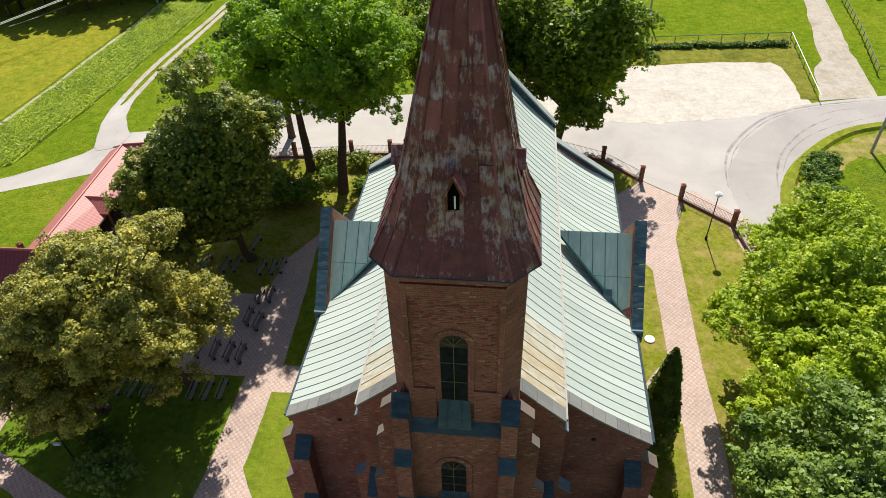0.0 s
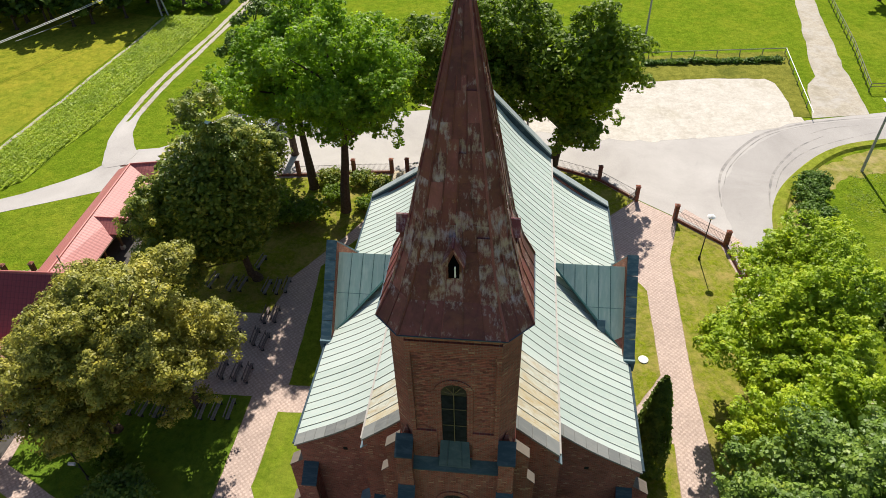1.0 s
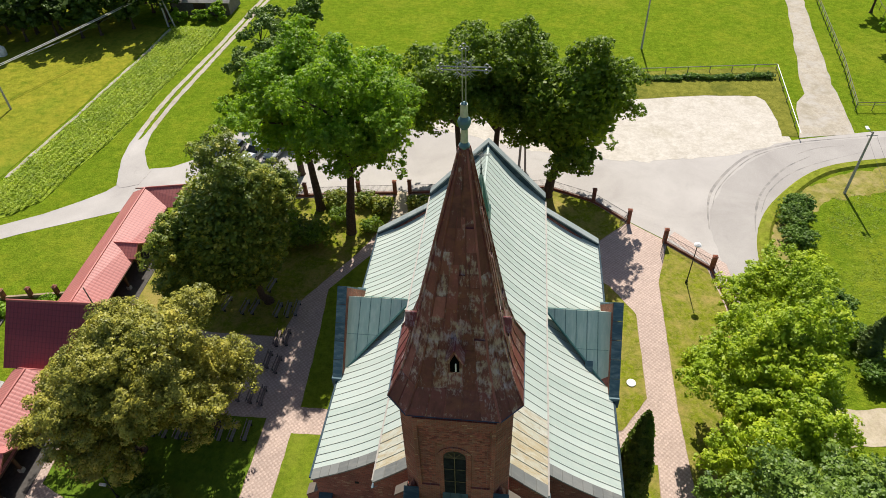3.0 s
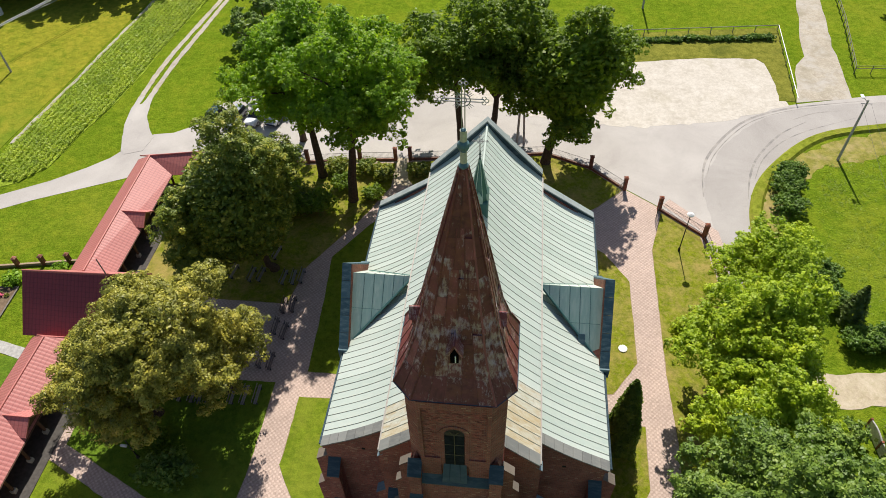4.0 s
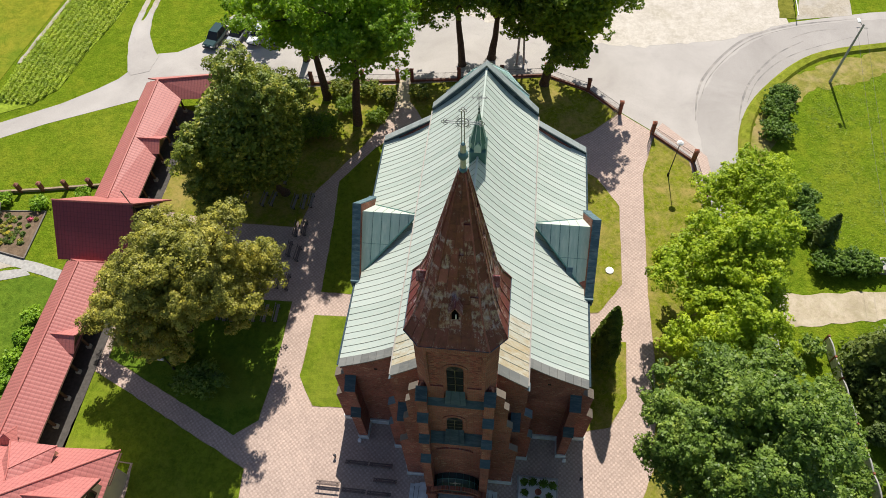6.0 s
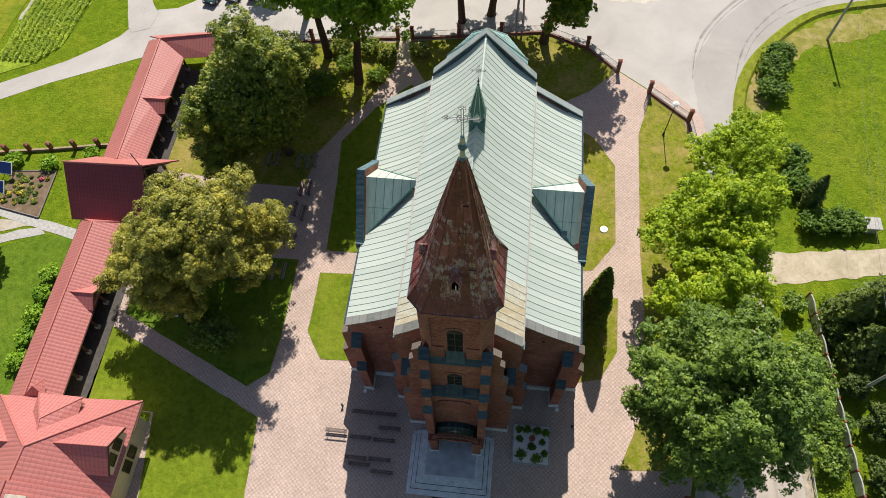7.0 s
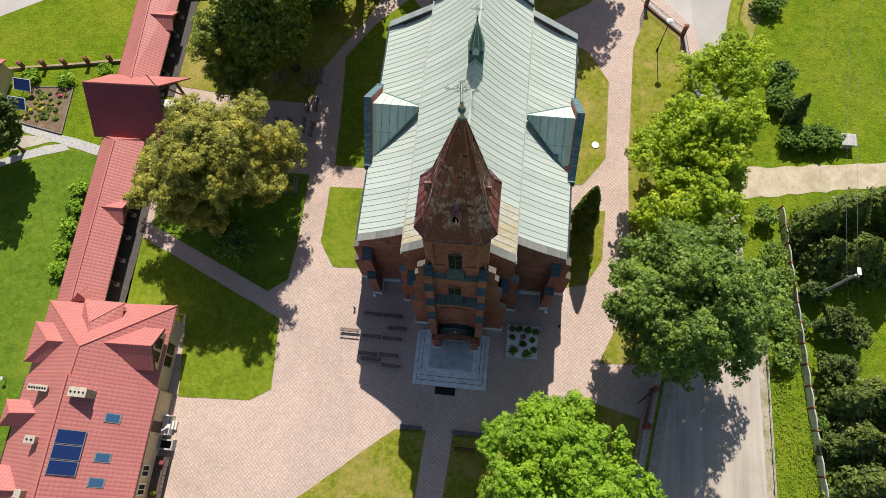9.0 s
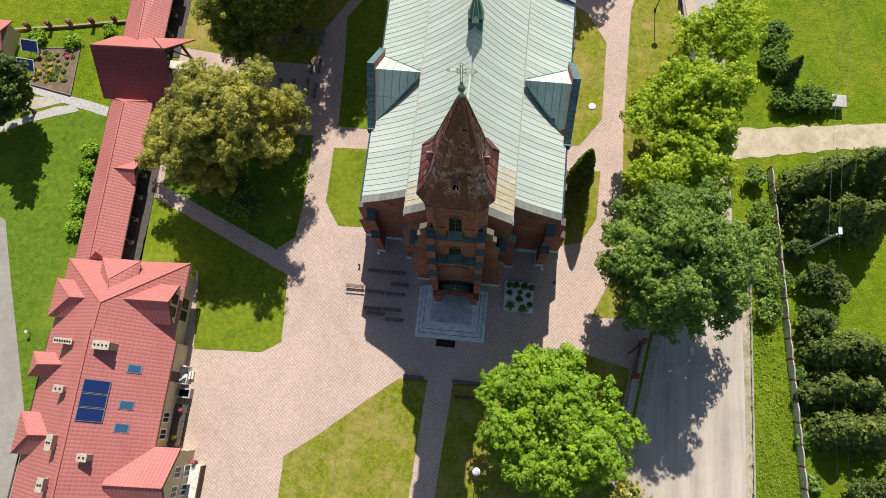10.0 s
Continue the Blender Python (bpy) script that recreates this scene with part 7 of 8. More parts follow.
def fence_run(parent, a, b, wall_h=0.32, rail_h=1.35, gap=0.14, wall_mat=None):
    """Low wall with an iron rail fence on it."""
    a, b = Vector((*a, 0)), Vector((*b, 0))
    d = (b - a)
    u = d.normalized()
    n = Vector((-u.y, u.x, 0)) * 0.1
    bm = bmesh.new()
    hull(bm, [a - n, b - n, b + n, a + n], [v + Vector((0, 0, wall_h)) for v in (a - n, b - n, b + n, a + n)])
    part("low_wall", bm, wall_mat or BRICK, parent, "low brick plinth wall")
    for z in (wall_h + 0.12, rail_h - 0.1):
        bm = bmesh.new()
        tube(bm, [a + Vector((0, 0, z)), b + Vector((0, 0, z))], [0.02, 0.02], 4)
        part("rail", bm, IRON, parent)
    k = max(2, int(d.length / gap))
    bm = bmesh.new()
    for i in range(1, k):
        q = a + d * i / k
        tube(bm, [q + Vector((0, 0, wall_h)), q + Vector((0, 0, rail_h))], [0.011, 0.011], 3)
    tagged(part("railing", bm, IRON, parent), "thin iron rods", kind="stuff")


def fence(name, label, posts, skip=()):
    f = thing(name, label, "fence", "churchyard fences")
    for x, y in posts:
        pillar(f, x, y)
    for i, (a, b) in enumerate(zip(posts, posts[1:])):
        if i not in skip:
            fence_run(f, a, b)
    return f


fence("fence", "red brick pillars with iron rails along the road", [(-33.4, 41.3), (-28.6, 42.0), (-23.0, 42.7), (-16.6, 43.6), (-12.2, 44.0)])
fence("fence", "red brick pillars with iron rails along the road", [(-10.4, 44.2), (-4.5, 44.9), (0.8, 45.7), (6.3, 46.5), (11.6, 44.1), (15.3, 40.5)])
fence("fence", "red brick pillars with iron rails beside the lane", [(18.9, 37.4), (23.2, 33.4), (23.9, 28.2), (24.0, 22.0), (23.4, 14.0), (22.5, 6.0), (21.3, -2.5), (20.5, -6.2)])
fence("fence", "red brick pillars with iron rails by the east gate", [(19.7, -8.8), (19.0, -12.4)])
road_wall = thing("low_wall", "low weathered concrete wall between lawn and road", "low wall")
for k in range(7):
    a, b = Vector((19.0, -12.4, 0)).lerp(Vector((16.2, -30.0, 0)), k / 7), Vector((19.0, -12.4, 0)).lerp(Vector((16.2, -30.0, 0)), (k + 0.985) / 7)
    n = Vector((0.14, 0, 0))
    bm = bmesh.new()
    hull(bm, [a - n, b - n, b + n, a + n], [v + Vector((0, 0, 0.55)) for v in (a - n, b - n, b + n, a + n)])
    part("wall_block", bm, CONCRETE, road_wall)
west_fence = thing("fence", "squat red brick pillars on a low meadow wall", "fence")
wp = [(-57.8, 21.9), (-55.2, 22.3), (-52.6, 22.7), (-50.1, 23.1), (-47.4, 23.6), (-44.7, 24.1), (-42.4, 24.5)]
for x, y in wp:
    pillar(west_fence, x, y, 1.3, 0.4)
for a, b in zip(wp, wp[1:]):
    bm = bmesh.new()
    hull(bm, [(a[0], a[1] - 0.12, 0), (b[0], b[1] - 0.12, 0), (b[0], b[1] + 0.12, 0), (a[0], a[1] + 0.12, 0)], [(a[0], a[1] - 0.12, 0.35), (b[0], b[1] - 0.12, 0.35), (b[0], b[1] + 0.12, 0.35), (a[0], a[1] + 0.12, 0.35)])
    part("low_wall", bm, KERB, west_fence)
# open iron gate leaves
for x, y, a in ((15.3, 40.5, -2.2), (18.9, 37.4, -1.9), (20.5, -6.2, 3.3), (19.7, -8.8, 3.9)):
    g = thing("iron_gate", "open dark iron gate leaf hung on a brick pillar", "gate", "gates")
    d = Vector((math.cos(a), math.sin(a), 0))
    s = Vector((x, y, 0)) + d * 0.25
    for z in (0.25, 0.9, 1.55):
        bm = bmesh.new()
        tube(bm, [s + Vector((0, 0, z)), s + d * 1.9 + Vector((0, 0, z))], [0.025, 0.025], 4)
        part("bar", bm, IRON, g)
    for k in range(13):
        bm = bmesh.new()
        tube(bm, [s + d * (0.05 + k * 0.15) + Vector((0, 0, 0.2)), s + d * (0.05 + k * 0.15) + Vector((0, 0, 1.7))], [0.014, 0.014], 4)
        part("rod", bm, IRON, g)


# ---- lamps and poles ----
def dome_lamp(x, y, h, label):
    l = thing("street_lamp", label, "street lamp", "churchyard lamps")
    bm = bmesh.new()
    tube(bm, [(x, y, 0), (x, y, 0.6), (x, y, h - 0.15)], [0.075, 0.06, 0.045], 8)
    part("pole", bm, IRON, l, "dark metal pole")
    part("base", lathe(bmesh.new(), x, y, [(0, 0.14), (0.35, 0.12), (0.45, 0.07)], 10), IRON, l)
    part("shade", lathe(bmesh.new(), x, y, [(h - 0.2, 0.36), (h - 0.14, 0.38), (h - 0.03, 0.26), (h + 0.06, 0.08)], 18), LAMP_WHITE, l, "round white shade")
    part("globe", lathe(bmesh.new(), x, y, [(h - 0.48, 0.06), (h - 0.42, 0.15), (h - 0.3, 0.19), (h - 0.2, 0.15)], 12), LAMP_WHITE, l)
    return l


dome_lamp(20.28, 31.2, 5.4, "dark pole lamp with a round white shade on the lawn")
yard_lamp = dome_lamp(-27.7, 3.2, 4.85, "dark pole lamp with white shade and floodlights under the linden")
for x, y, z in ((-28.35, 3.4, 1.5), (-28.75, 3.5, 1.3)):
    part("floodlight", boxes((x - 0.14, x + 0.14, y - 0.1, y + 0.1, z, z + 0.2), bevel=0.03), LAMP_WHITE, yard_lamp, "white floodlight")
bm = bmesh.new()
tube(bm, [(-27.7, 3.2, 1.45), (-28.75, 3.5, 1.32)], [0.025, 0.02], 5)
part("floodlight_arm", bm, IRON, yard_lamp)
dome_lamp(3.7, -23.1, 3.6, "dark pole lamp with a round white shade by the front lawn")


def utility_pole(x, y, h, label, arm=None, lean=(0, 0), spread=0.0):
    p = thing("utility_pole", label, "utility pole", "utility poles")
    bm = bmesh.new()
    if spread:
        # second leg that leans against the first
        tube(bm, [(x + spread, y + 0.1, -0.1), (x + 0.16 + lean[0], y + lean[1], h * 0.92)], [0.15, 0.1], 8)
        part("brace_leg", bm, CONCRETE, p)
        bm = bmesh.new()
    tube(bm, [(x, y, -0.1), (x + lean[0] * 0.5, y + lean[1] * 0.5, h * 0.5), (x + lean[0], y + lean[1], h)], [0.17, 0.14, 0.1], 8)
    part("pole", bm, CONCRETE, p)
    if arm:
        bm = bmesh.new()
        tube(bm, [(x + lean[0], y + lean[1], h - 0.3), (x + lean[0] + arm[0], y + lean[1] + arm[1], h + 0.1)], [0.035, 0.03], 6)
        part("arm", bm, CROSS_METAL, p)
        bm = bmesh.new()
        box(bm, x + lean[0] + arm[0] - 0.18, x + lean[0] + arm[0] + 0.18, y + lean[1] + arm[1] - 0.45, y + lean[1] + arm[1] + 0.3, h + 0.03, h + 0.17, bevel=0.05)
        part("lamp_head", bm, LAMP_WHITE, p, "white lamp head")
    bm = bmesh.new()
    tube(bm, [(x + lean[0] - 0.6, y + lean[1], h - 0.5), (x + lean[0] + 0.6, y + lean[1], h - 0.5)], [0.04, 0.04], 6)
    part("crossarm", bm, CROSS_METAL, p)
    return p


utility_pole(41.2, 48.0, 8.5, "grey concrete street pole with a white lamp head in the bend", (-0.5, 0.6))
utility_pole(35.9, 2.3, 8.0, "grey concrete street pole with a white lamp head behind the wall", (0.3, 0.4))
utility_pole(21.8, 85.6, 9.0, "thin pole standing in the meadow")
utility_pole(-73.2, 60.4, 8.0, "thin pole standing in the grain field")
utility_pole(2.6, 48.5, 10.0, "double legged concrete pole behind the church", None, (0.25, 0.0), 0.9)


CABLE_PALE = plain("pale insulated cable", (0.5, 0.5, 0.48), 0.6)


def wire(a, b, sag=1.0, mat=None, r=0.011):
    w = thing("wire", "pale overhead cable over the far field" if mat else "thin dark overhead wire", "wire", "wires")
    bm = bmesh.new()
    pts = []
    for k in range(13):
        f = k / 12
        p = Vector(a).lerp(Vector(b), f)
        p.z -= sag * 4 * f * (1 - f)
        pts.append(p)
    tube(bm, pts, [r] * 13, 4)
    part("cable", bm, mat or IRON, w)


for o in (-0.5, 0.5):
    wire((41.2 + o, 48, 8.0), (35.9 + o, 2.3, 7.5), 0.9)
    wire((35.9 + o, 2.3, 7.5), (36.6 + o, -48, 7.5), 0.9)
# pair of pale power cables crossing the far field
for o in (0, 0.55):
    wire((-91.0 + o, 29.0, 5.6), (-60.4 + o, 103.0, 5.6), 0.9, CABLE_PALE, 0.05)
wire((-78.0, 74.0, 2.0), (-70.5, 93.0, 2.0), 0.3, CABLE_PALE, 0.03)
tank = thing("water_tank", "white rounded water tank at the edge of the wood", "tank")
part("tank_body", lathe(bmesh.new(), -85.6, 77.6, [(0.0, 0.7), (0.9, 0.8), (1.4, 0.7), (1.7, 0.35), (1.75, 0.1)]), LAMP_WHITE, tank)
part("tank_lid", lathe(bmesh.new(), -85.6, 77.6, [(1.72, 0.22), (1.85, 0.22), (1.9, 0.1)]), CONCRETE, tank)


# ---- benches ----
def bench(label, group, mat=None, legs=None):
    """Slim bench along y, centred on its place: two seat boards, one low back board, thin legs."""
    mat, legs = mat or BENCH_WOOD, legs or IRON
    b = thing("bench", label, "bench", group)
    for x in (-0.06, 0.1):
        part("seat_board", boxes((x - 0.065, x + 0.065, -1.0, 1.0, 0.40, 0.44), bevel=0.008), mat, b)
    part("back_board", boxes((-0.24, -0.20, -1.0, 1.0, 0.60, 0.74), bevel=0.008), mat, b)
    for y in (-0.75, 0.75):
        leg = part("leg", boxes((-0.12, 0.15, y - 0.03, y + 0.03, 0.0, 0.40)), legs, b)
        part("back_strut", boxes((-0.20, -0.16, y - 0.03, y + 0.03, 0.34, 0.72)), legs, leg)
    return b


BROWN_WOOD = plain("worn brown bench board", (0.16, 0.122, 0.11), 0.8)
lawn_bench = bench("weathered grey board bench on the shaded lawn", "lawn benches")
lawn_bench.location = (-28.7, 9.5, 0.06)
for x, y, a in ((-27.3, 9.5, 2), (-26.2, 9.45, -3), (-25.1, 9.45, 1), (-24.4, 9.4, 4), (-23.6, 9.4, -2), (-21.5, 9.6, 3), (-20.4, 9.65, 0), (-19.3, 9.8, 2)):
    copy_thing(lawn_bench, pose(x, y, 0.06, 0, 0, a))
dark_bench = bench("dark brown wooden bench on the paving under the trees", "yard benches", mat=BROWN_WOOD, legs=IRON)
dark_bench.location = (-20.1, 13.5, 0.03)
for x, y, a in ((-19.1, 13.4, 1), (-21.3, 13.6, 4), (-22.6, 13.6, -3), (-19.8, 17.4, 2), (-18.8, 16.9, -2), (-19.7, 20.0, 2), (-18.8, 20.2, 3), (-21.5, 17.2, 0), (-23.0, 17.2, 5)):
    copy_thing(dark_bench, pose(x, y, 0.03, 0, 0, a))
for x, y, a in ((-24.2, 23.7, -4), (-23.2, 23.8, -6), (-26.2, 24.0, -8), (-20.7, 23.6, -3), (-19.7, 23.7, 2), (-18.9, 24.0, 0), (-22.4, 27.0, -8)):
    copy_thing(lawn_bench, pose(x, y, 0.06, 0, 0, a))
front_bench = bench("worn brown bench standing by the church's shadow", "front benches", mat=BROWN_WOOD, legs=IRON)
front_bench.matrix_basis = pose(-10.9, -5.75, 0.03, 0, 0, 90)
for x, y in ((-8.75, -3.83), (-6.65, -3.85), (-6.1, -5.1), (-8.6, -6.15), (-6.45, -6.2), (-8.75, -7.95), (-6.6, -7.9), (-8.35, -8.5), (-6.25, -8.95)):
    copy_thing(front_bench, pose(x, y, 0.03, 0, 0, 90))
shade_bench = bench("dark bench on the front lawn in the shade", "front benches", mat=DARK_WOOD, legs=IRON)
shade_bench.matrix_basis = pose(1.85, -16.2, 0.06, 0, 0, 90)
for x0, x1 in ((0.5, 4.5), (-4.6, -2.5)):
    low = thing("low_wall", "low grey stone wall at the edge of the front lawn", "low wall", "lawn walls")
    part("body", boxes((x0, x1, -14.85, -14.55, 0, 0.36), bevel=0.02), GRANITE, low)
    part("wall_top", boxes((x0 - 0.03, x1 + 0.03, -14.89, -14.51, 0.36, 0.42), bevel=0.015), GRANITE, low)

# ---- front yard clutter ----
bed = thing("flower_bed", "square flower bed of white gravel with a concrete rim", "flower bed")
part("rim", boxes((5.0, 8.4, -7.0, -6.86, 0, 0.2), (5.0, 8.4, -3.54, -3.4, 0, 0.2), (5.0, 5.14, -6.86, -3.54, 0, 0.2), (8.26, 8.4, -6.86, -3.54, 0, 0.2)), CONCRETE, bed)
part("gravel", boxes((5.14, 8.26, -6.86, -3.54, 0, 0.14)), WHITE, bed, "white gravel filling")
for k, (x, y, r, h) in enumerate(((5.6, -3.95, 0.32, 0.5), (6.3, -3.95, 0.34, 0.55), (7.2, -4.0, 0.42, 0.7), (7.95, -4.1, 0.36, 0.6), (5.65, -4.8, 0.28, 0.4), (7.7, -4.95, 0.26, 0.4),
                                  (5.8, -6.2, 0.55, 0.7), (7.2, -6.4, 0.5, 0.7), (7.9, -5.95, 0.28, 0.45), (6.75, -5.4, 0.36, 0.35))):
    shrub("bed_shrub", x, y, r * 0.8, r * 0.8, h + 0.1, LEAF_HEDGE, "small dark evergreen planted in the gravel bed", 200 + k, 260, 0.06, "bed shrubs")
vase = thing("planter", "small terracotta planter in the gravel bed", "planter")
part("pot", lathe(bmesh.new(), 6.75, -4.75, [(0.1, 0.16), (0.5, 0.26), (0.56, 0.28), (0.56, 0.2)], 12), BRICK_LIGHT, vase)
mat_thing = thing("doormat", "dark rubber mat before the church steps", "mat")
part("mat", boxes((-1.6, 0.4, -11.25, -10.5, 0.03, 0.055), bevel=0.008), PLASTIC_BOARD, mat_thing)
well = thing("well_cover", "round pale concrete cover on the lawn", "cover")
part("cover", lathe(bmesh.new(), 13.4, 17.9, [(0.0, 0.42), (0.13, 0.42), (0.15, 0.38), (0.16, 0.1)], 12), WHITE, well)
for x, y in ((-10.8, -3.4), (10.3, -3.3)):
    b = thing("bollard", "short dark bollard lamp on the paving", "bollard", "bollards")
    part("post", lathe(bmesh.new(), x, y, [(0.03, 0.09), (0.06, 0.07), (0.4, 0.07), (0.42, 0.12), (0.48, 0.13), (0.52, 0.04)], 12), IRON, b)
# little iron lamps by the front corner buttresses
for sx in (-1, 1):
    l = thing("ground_spotlight", "small white ground spotlight by a buttress", "spotlight", "spotlights")
    part("body", boxes((sx * 8.9 - 0.15, sx * 8.9 + 0.15, -2.0, -1.7, 0.03, 0.4), bevel=0.05), LAMP_WHITE, l)

# ---- concrete panel wall beside the east garden ----
east_wall = thing("panel_wall", "pale concrete panel wall with scalloped tops", "wall")
ax, ay, bx, by = 33.1, 11.8, 36.6, -34.0
count = 22
for k in range(count):
    f, g = k / count, (k + 1) / count
    p, q = Vector((ax + (bx - ax) * f, ay + (by - ay) * f, 0)), Vector((ax + (bx - ax) * g, ay + (by - ay) * g, 0))
    n = Vector((0.06, 0, 0))
    prof = [(0, 0), (1, 0), (1, 1.05)] + [(1 - j / 8, 1.05 + 0.22 * math.sin(math.pi * j / 8)) for j in range(1, 8)] + [(0, 1.05)]
    bm = bmesh.new()
    hull(bm, [p.lerp(q, u) + Vector((0, 0, z)) - n for u, z in prof], [p.lerp(q, u) + Vector((0, 0, z)) + n for u, z in prof])
    part("panel", bm, PALE_STONE, east_wall)
    bm = bmesh.new()
    box(bm, p.x - 0.1, p.x + 0.1, p.y - 0.09, p.y + 0.09, 0, 1.25, bevel=0.01)
    part("post", bm, BRICK_LIGHT, east_wall)
    hull_top = [(u, z) for u, z in prof[3:-1]]
    bm = bmesh.new()
    tube(bm, [p.lerp(q, u) + Vector((0, 0, z + 0.02)) for u, z in [(1, 1.05)] + hull_top + [(0, 1.05)]], [0.075] * (len(hull_top) + 2), 6)
    part("coping", bm, CONCRETE, east_wall)
pipe = thing("guard_rail", "low pale pipe rail along the road verge", "rail")
bm = bmesh.new()
tube(bm, [(30.95, 6.0, 0.45), (30.9, -1.2, 0.45), (31.0, -13, 0.45), (31.1, -40, 0.45)], [0.04] * 4, 6)
part("pipe", bm, CONCRETE, pipe)
for k in range(16):
    y = 5.5 - 2.8 * k
    part("stub", boxes((30.9, 31.02, y - 0.05, y + 0.05, 0, 0.45)), CONCRETE, pipe)
hut = thing("well_hut", "small grey roofed garden well hut", "well")
part("body", boxes((40.1, 41.3, 19.9, 21.0, 0, 1.0)), CONCRETE, hut)
part("lid", boxes((39.9, 41.5, 19.7, 21.2, 1.0, 1.14), bevel=0.03), CONCRETE, hut)
for x in (40.2, 41.1):
    part("lid_rib", boxes((x, x + 0.08, 19.75, 21.15, 1.14, 1.18)), CONCRETE, hut)


# ---- rail fences by the car park and the lane ----
def rail_fence(label, posts, h, step, mat, r=0.04, rails=1):
    f = thing("rail_fence", label, "fence", "field fences")
    for (ax, ay), (bx, by) in zip(posts, posts[1:]):
        n = max(1, round(math.hypot(bx - ax, by - ay) / step))
        for k in range(n):
            x, y = ax + (bx - ax) * k / n, ay + (by - ay) * k / n
            bm = bmesh.new()
            tube(bm, [(x, y, -0.1), (x, y, h)], [r * 1.2, r * 1.2], 5)
            part("post", bm, mat, f)
        for j in range(rails):
            bm = bmesh.new()
            tube(bm, [(ax, ay, h - 0.03 - 0.4 * j), (bx, by, h - 0.03 - 0.4 * j)], [r, r], 5)
            part("rail", bm, mat, f)
    return f


rail_fence("pale metal rail fence round the car park", [(14, 76.0), (21.1, 76.8), (41.3, 79.3), (39.2, 59.6)], 1.0, 3.4, CROSS_METAL, 0.06)
rail_fence("thin wire fence on leaning posts beside the lane", [(56.0, 112), (51.6, 81.5), (48.9, 67.6), (58, 68.2)], 1.3, 2.2, WEATHERED_WOOD, 0.045, 2)
rail_fence("thin wire fence beside the meadow", [(66, 112), (62, 80), (60, 68.4)], 1.2, 3.0, WEATHERED_WOOD, 0.04, 1)


# ---- parked cars ----
def car(x, y, angle, paint, label, length=4.3, tall=1.5):
    c = thing("car", label, "car", "parked cars")
    w, hl = 0.86, length / 2
    prof = [(-hl, 0.35), (-hl, 0.8), (-hl + 0.12, 0.95), (hl - 0.15, 0.82), (hl, 0.65), (hl, 0.35)]
    bm = bmesh.new()
    hull(bm, [(a, -w, z) for a, z in prof], [(a, w, z) for a, z in prof])
    bmesh.ops.bevel(bm, geom=bm.edges[:], offset=0.07, segments=2, affect='EDGES')
    part("body", bm, paint, c)
    bm = bmesh.new()
    hull(bm, [(-hl + 0.2, -w * 0.92, 0.9), (hl - 1.2, -w * 0.92, 0.85), (hl - 1.2, w * 0.92, 0.85), (-hl + 0.2, w * 0.92, 0.9)], [(-hl + 0.5, -w * 0.74, tall - 0.05), (hl - 2.0, -w * 0.74, tall - 0.05), (hl - 2.0, w * 0.74, tall - 0.05), (-hl + 0.5, w * 0.74, tall - 0.05)])
    cab = part("cabin", bm, DARK_GLASS, c, "dark glazed cabin")
    bm = bmesh.new()
    box(bm, -hl + 0.5, hl - 1.98, -w * 0.76, w * 0.76, tall - 0.07, tall, bevel=0.03)
    part("roof", bm, paint, c)
    for a in (-hl + 0.85, hl - 0.85):
        for s in (-1, 1):
            bm = bmesh.new()
            tube(bm, [(a, s * (w - 0.2), 0.33), (a, s * (w + 0.02), 0.33)], [0.33, 0.33], 16)
            wh = part("wheel", bm, IRON, c)
            bm = bmesh.new()
            tube(bm, [(a, s * (w + 0.0), 0.33), (a, s * (w + 0.035), 0.33)], [0.2, 0.19], 12)
            part("rim", bm, CROSS_METAL, wh)
    for s in (-1, 1):
        part("headlight", boxes((hl - 0.1, hl + 0.01, s * 0.6 - 0.17, s * 0.6 + 0.17, 0.62, 0.74), bevel=0.02), LAMP_WHITE, c)
        part("mirror", boxes((hl - 1.5, hl - 1.36, s * (w + 0.02), s * (w + 0.16), 0.92, 1.04), bevel=0.02), paint, c)
    part("bumper", boxes((hl - 0.03, hl + 0.05, -0.75, 0.75, 0.36, 0.55), bevel=0.02), IRON, c)
    c.matrix_basis = pose(x, y, 0.02, 0, 0, angle)
    return c


CAR_GREEN = plain("dark green car paint", (0.03, 0.07, 0.07), 0.25, 0.3, 0.6, 0.05)
CAR_SILVER = plain("silver car paint", (0.42, 0.44, 0.46), 0.3, 0.5, 0.6, 0.05)
CAR_WHITE = plain("white car paint", (0.75, 0.76, 0.76), 0.3, 0.0, 0.6, 0.03)
car(-37.9, 50.2, 257, CAR_GREEN, "dark green estate car parked by the meadow", 4.4, 1.6)
car(-35.1, 50.9, 259, CAR_SILVER, "silver car parked by the meadow", 4.3, 1.45)
car(-32.2, 51.2, 258, CAR_WHITE, "white car parked under the oaks", 4.2, 1.45)
car(-29.4, 51.5, 256, CAR_SILVER, "silver car parked under the oaks", 4.2, 1.45)

# ---- west garden ----
plot = thing("garden_plot", "dug vegetable plot with a board edge", "garden bed")
part("soil", hull(bmesh.new(), [(-53.4, 15.0, 0), (-48.0, 13.95, 0), (-48.4, 20.1, 0), (-53.5, 19.7, 0)], [(-53.4, 15.0, 0.12), (-48.0, 13.95, 0.12), (-48.4, 20.1, 0.12), (-53.5, 19.7, 0.12)]), BED_SOIL, plot)
for a, b in (((-48.0, 13.9), (-48.38, 20.1)), ((-53.4, 14.95), (-48.0, 13.9)), ((-53.5, 19.75), (-48.4, 20.15))):
    bm = bmesh.new()
    tube(bm, [(a[0], a[1], 0.12), (b[0], b[1], 0.12)], [0.1, 0.1], 4)
    part("edge_board", bm, WEATHERED_WOOD, plot)
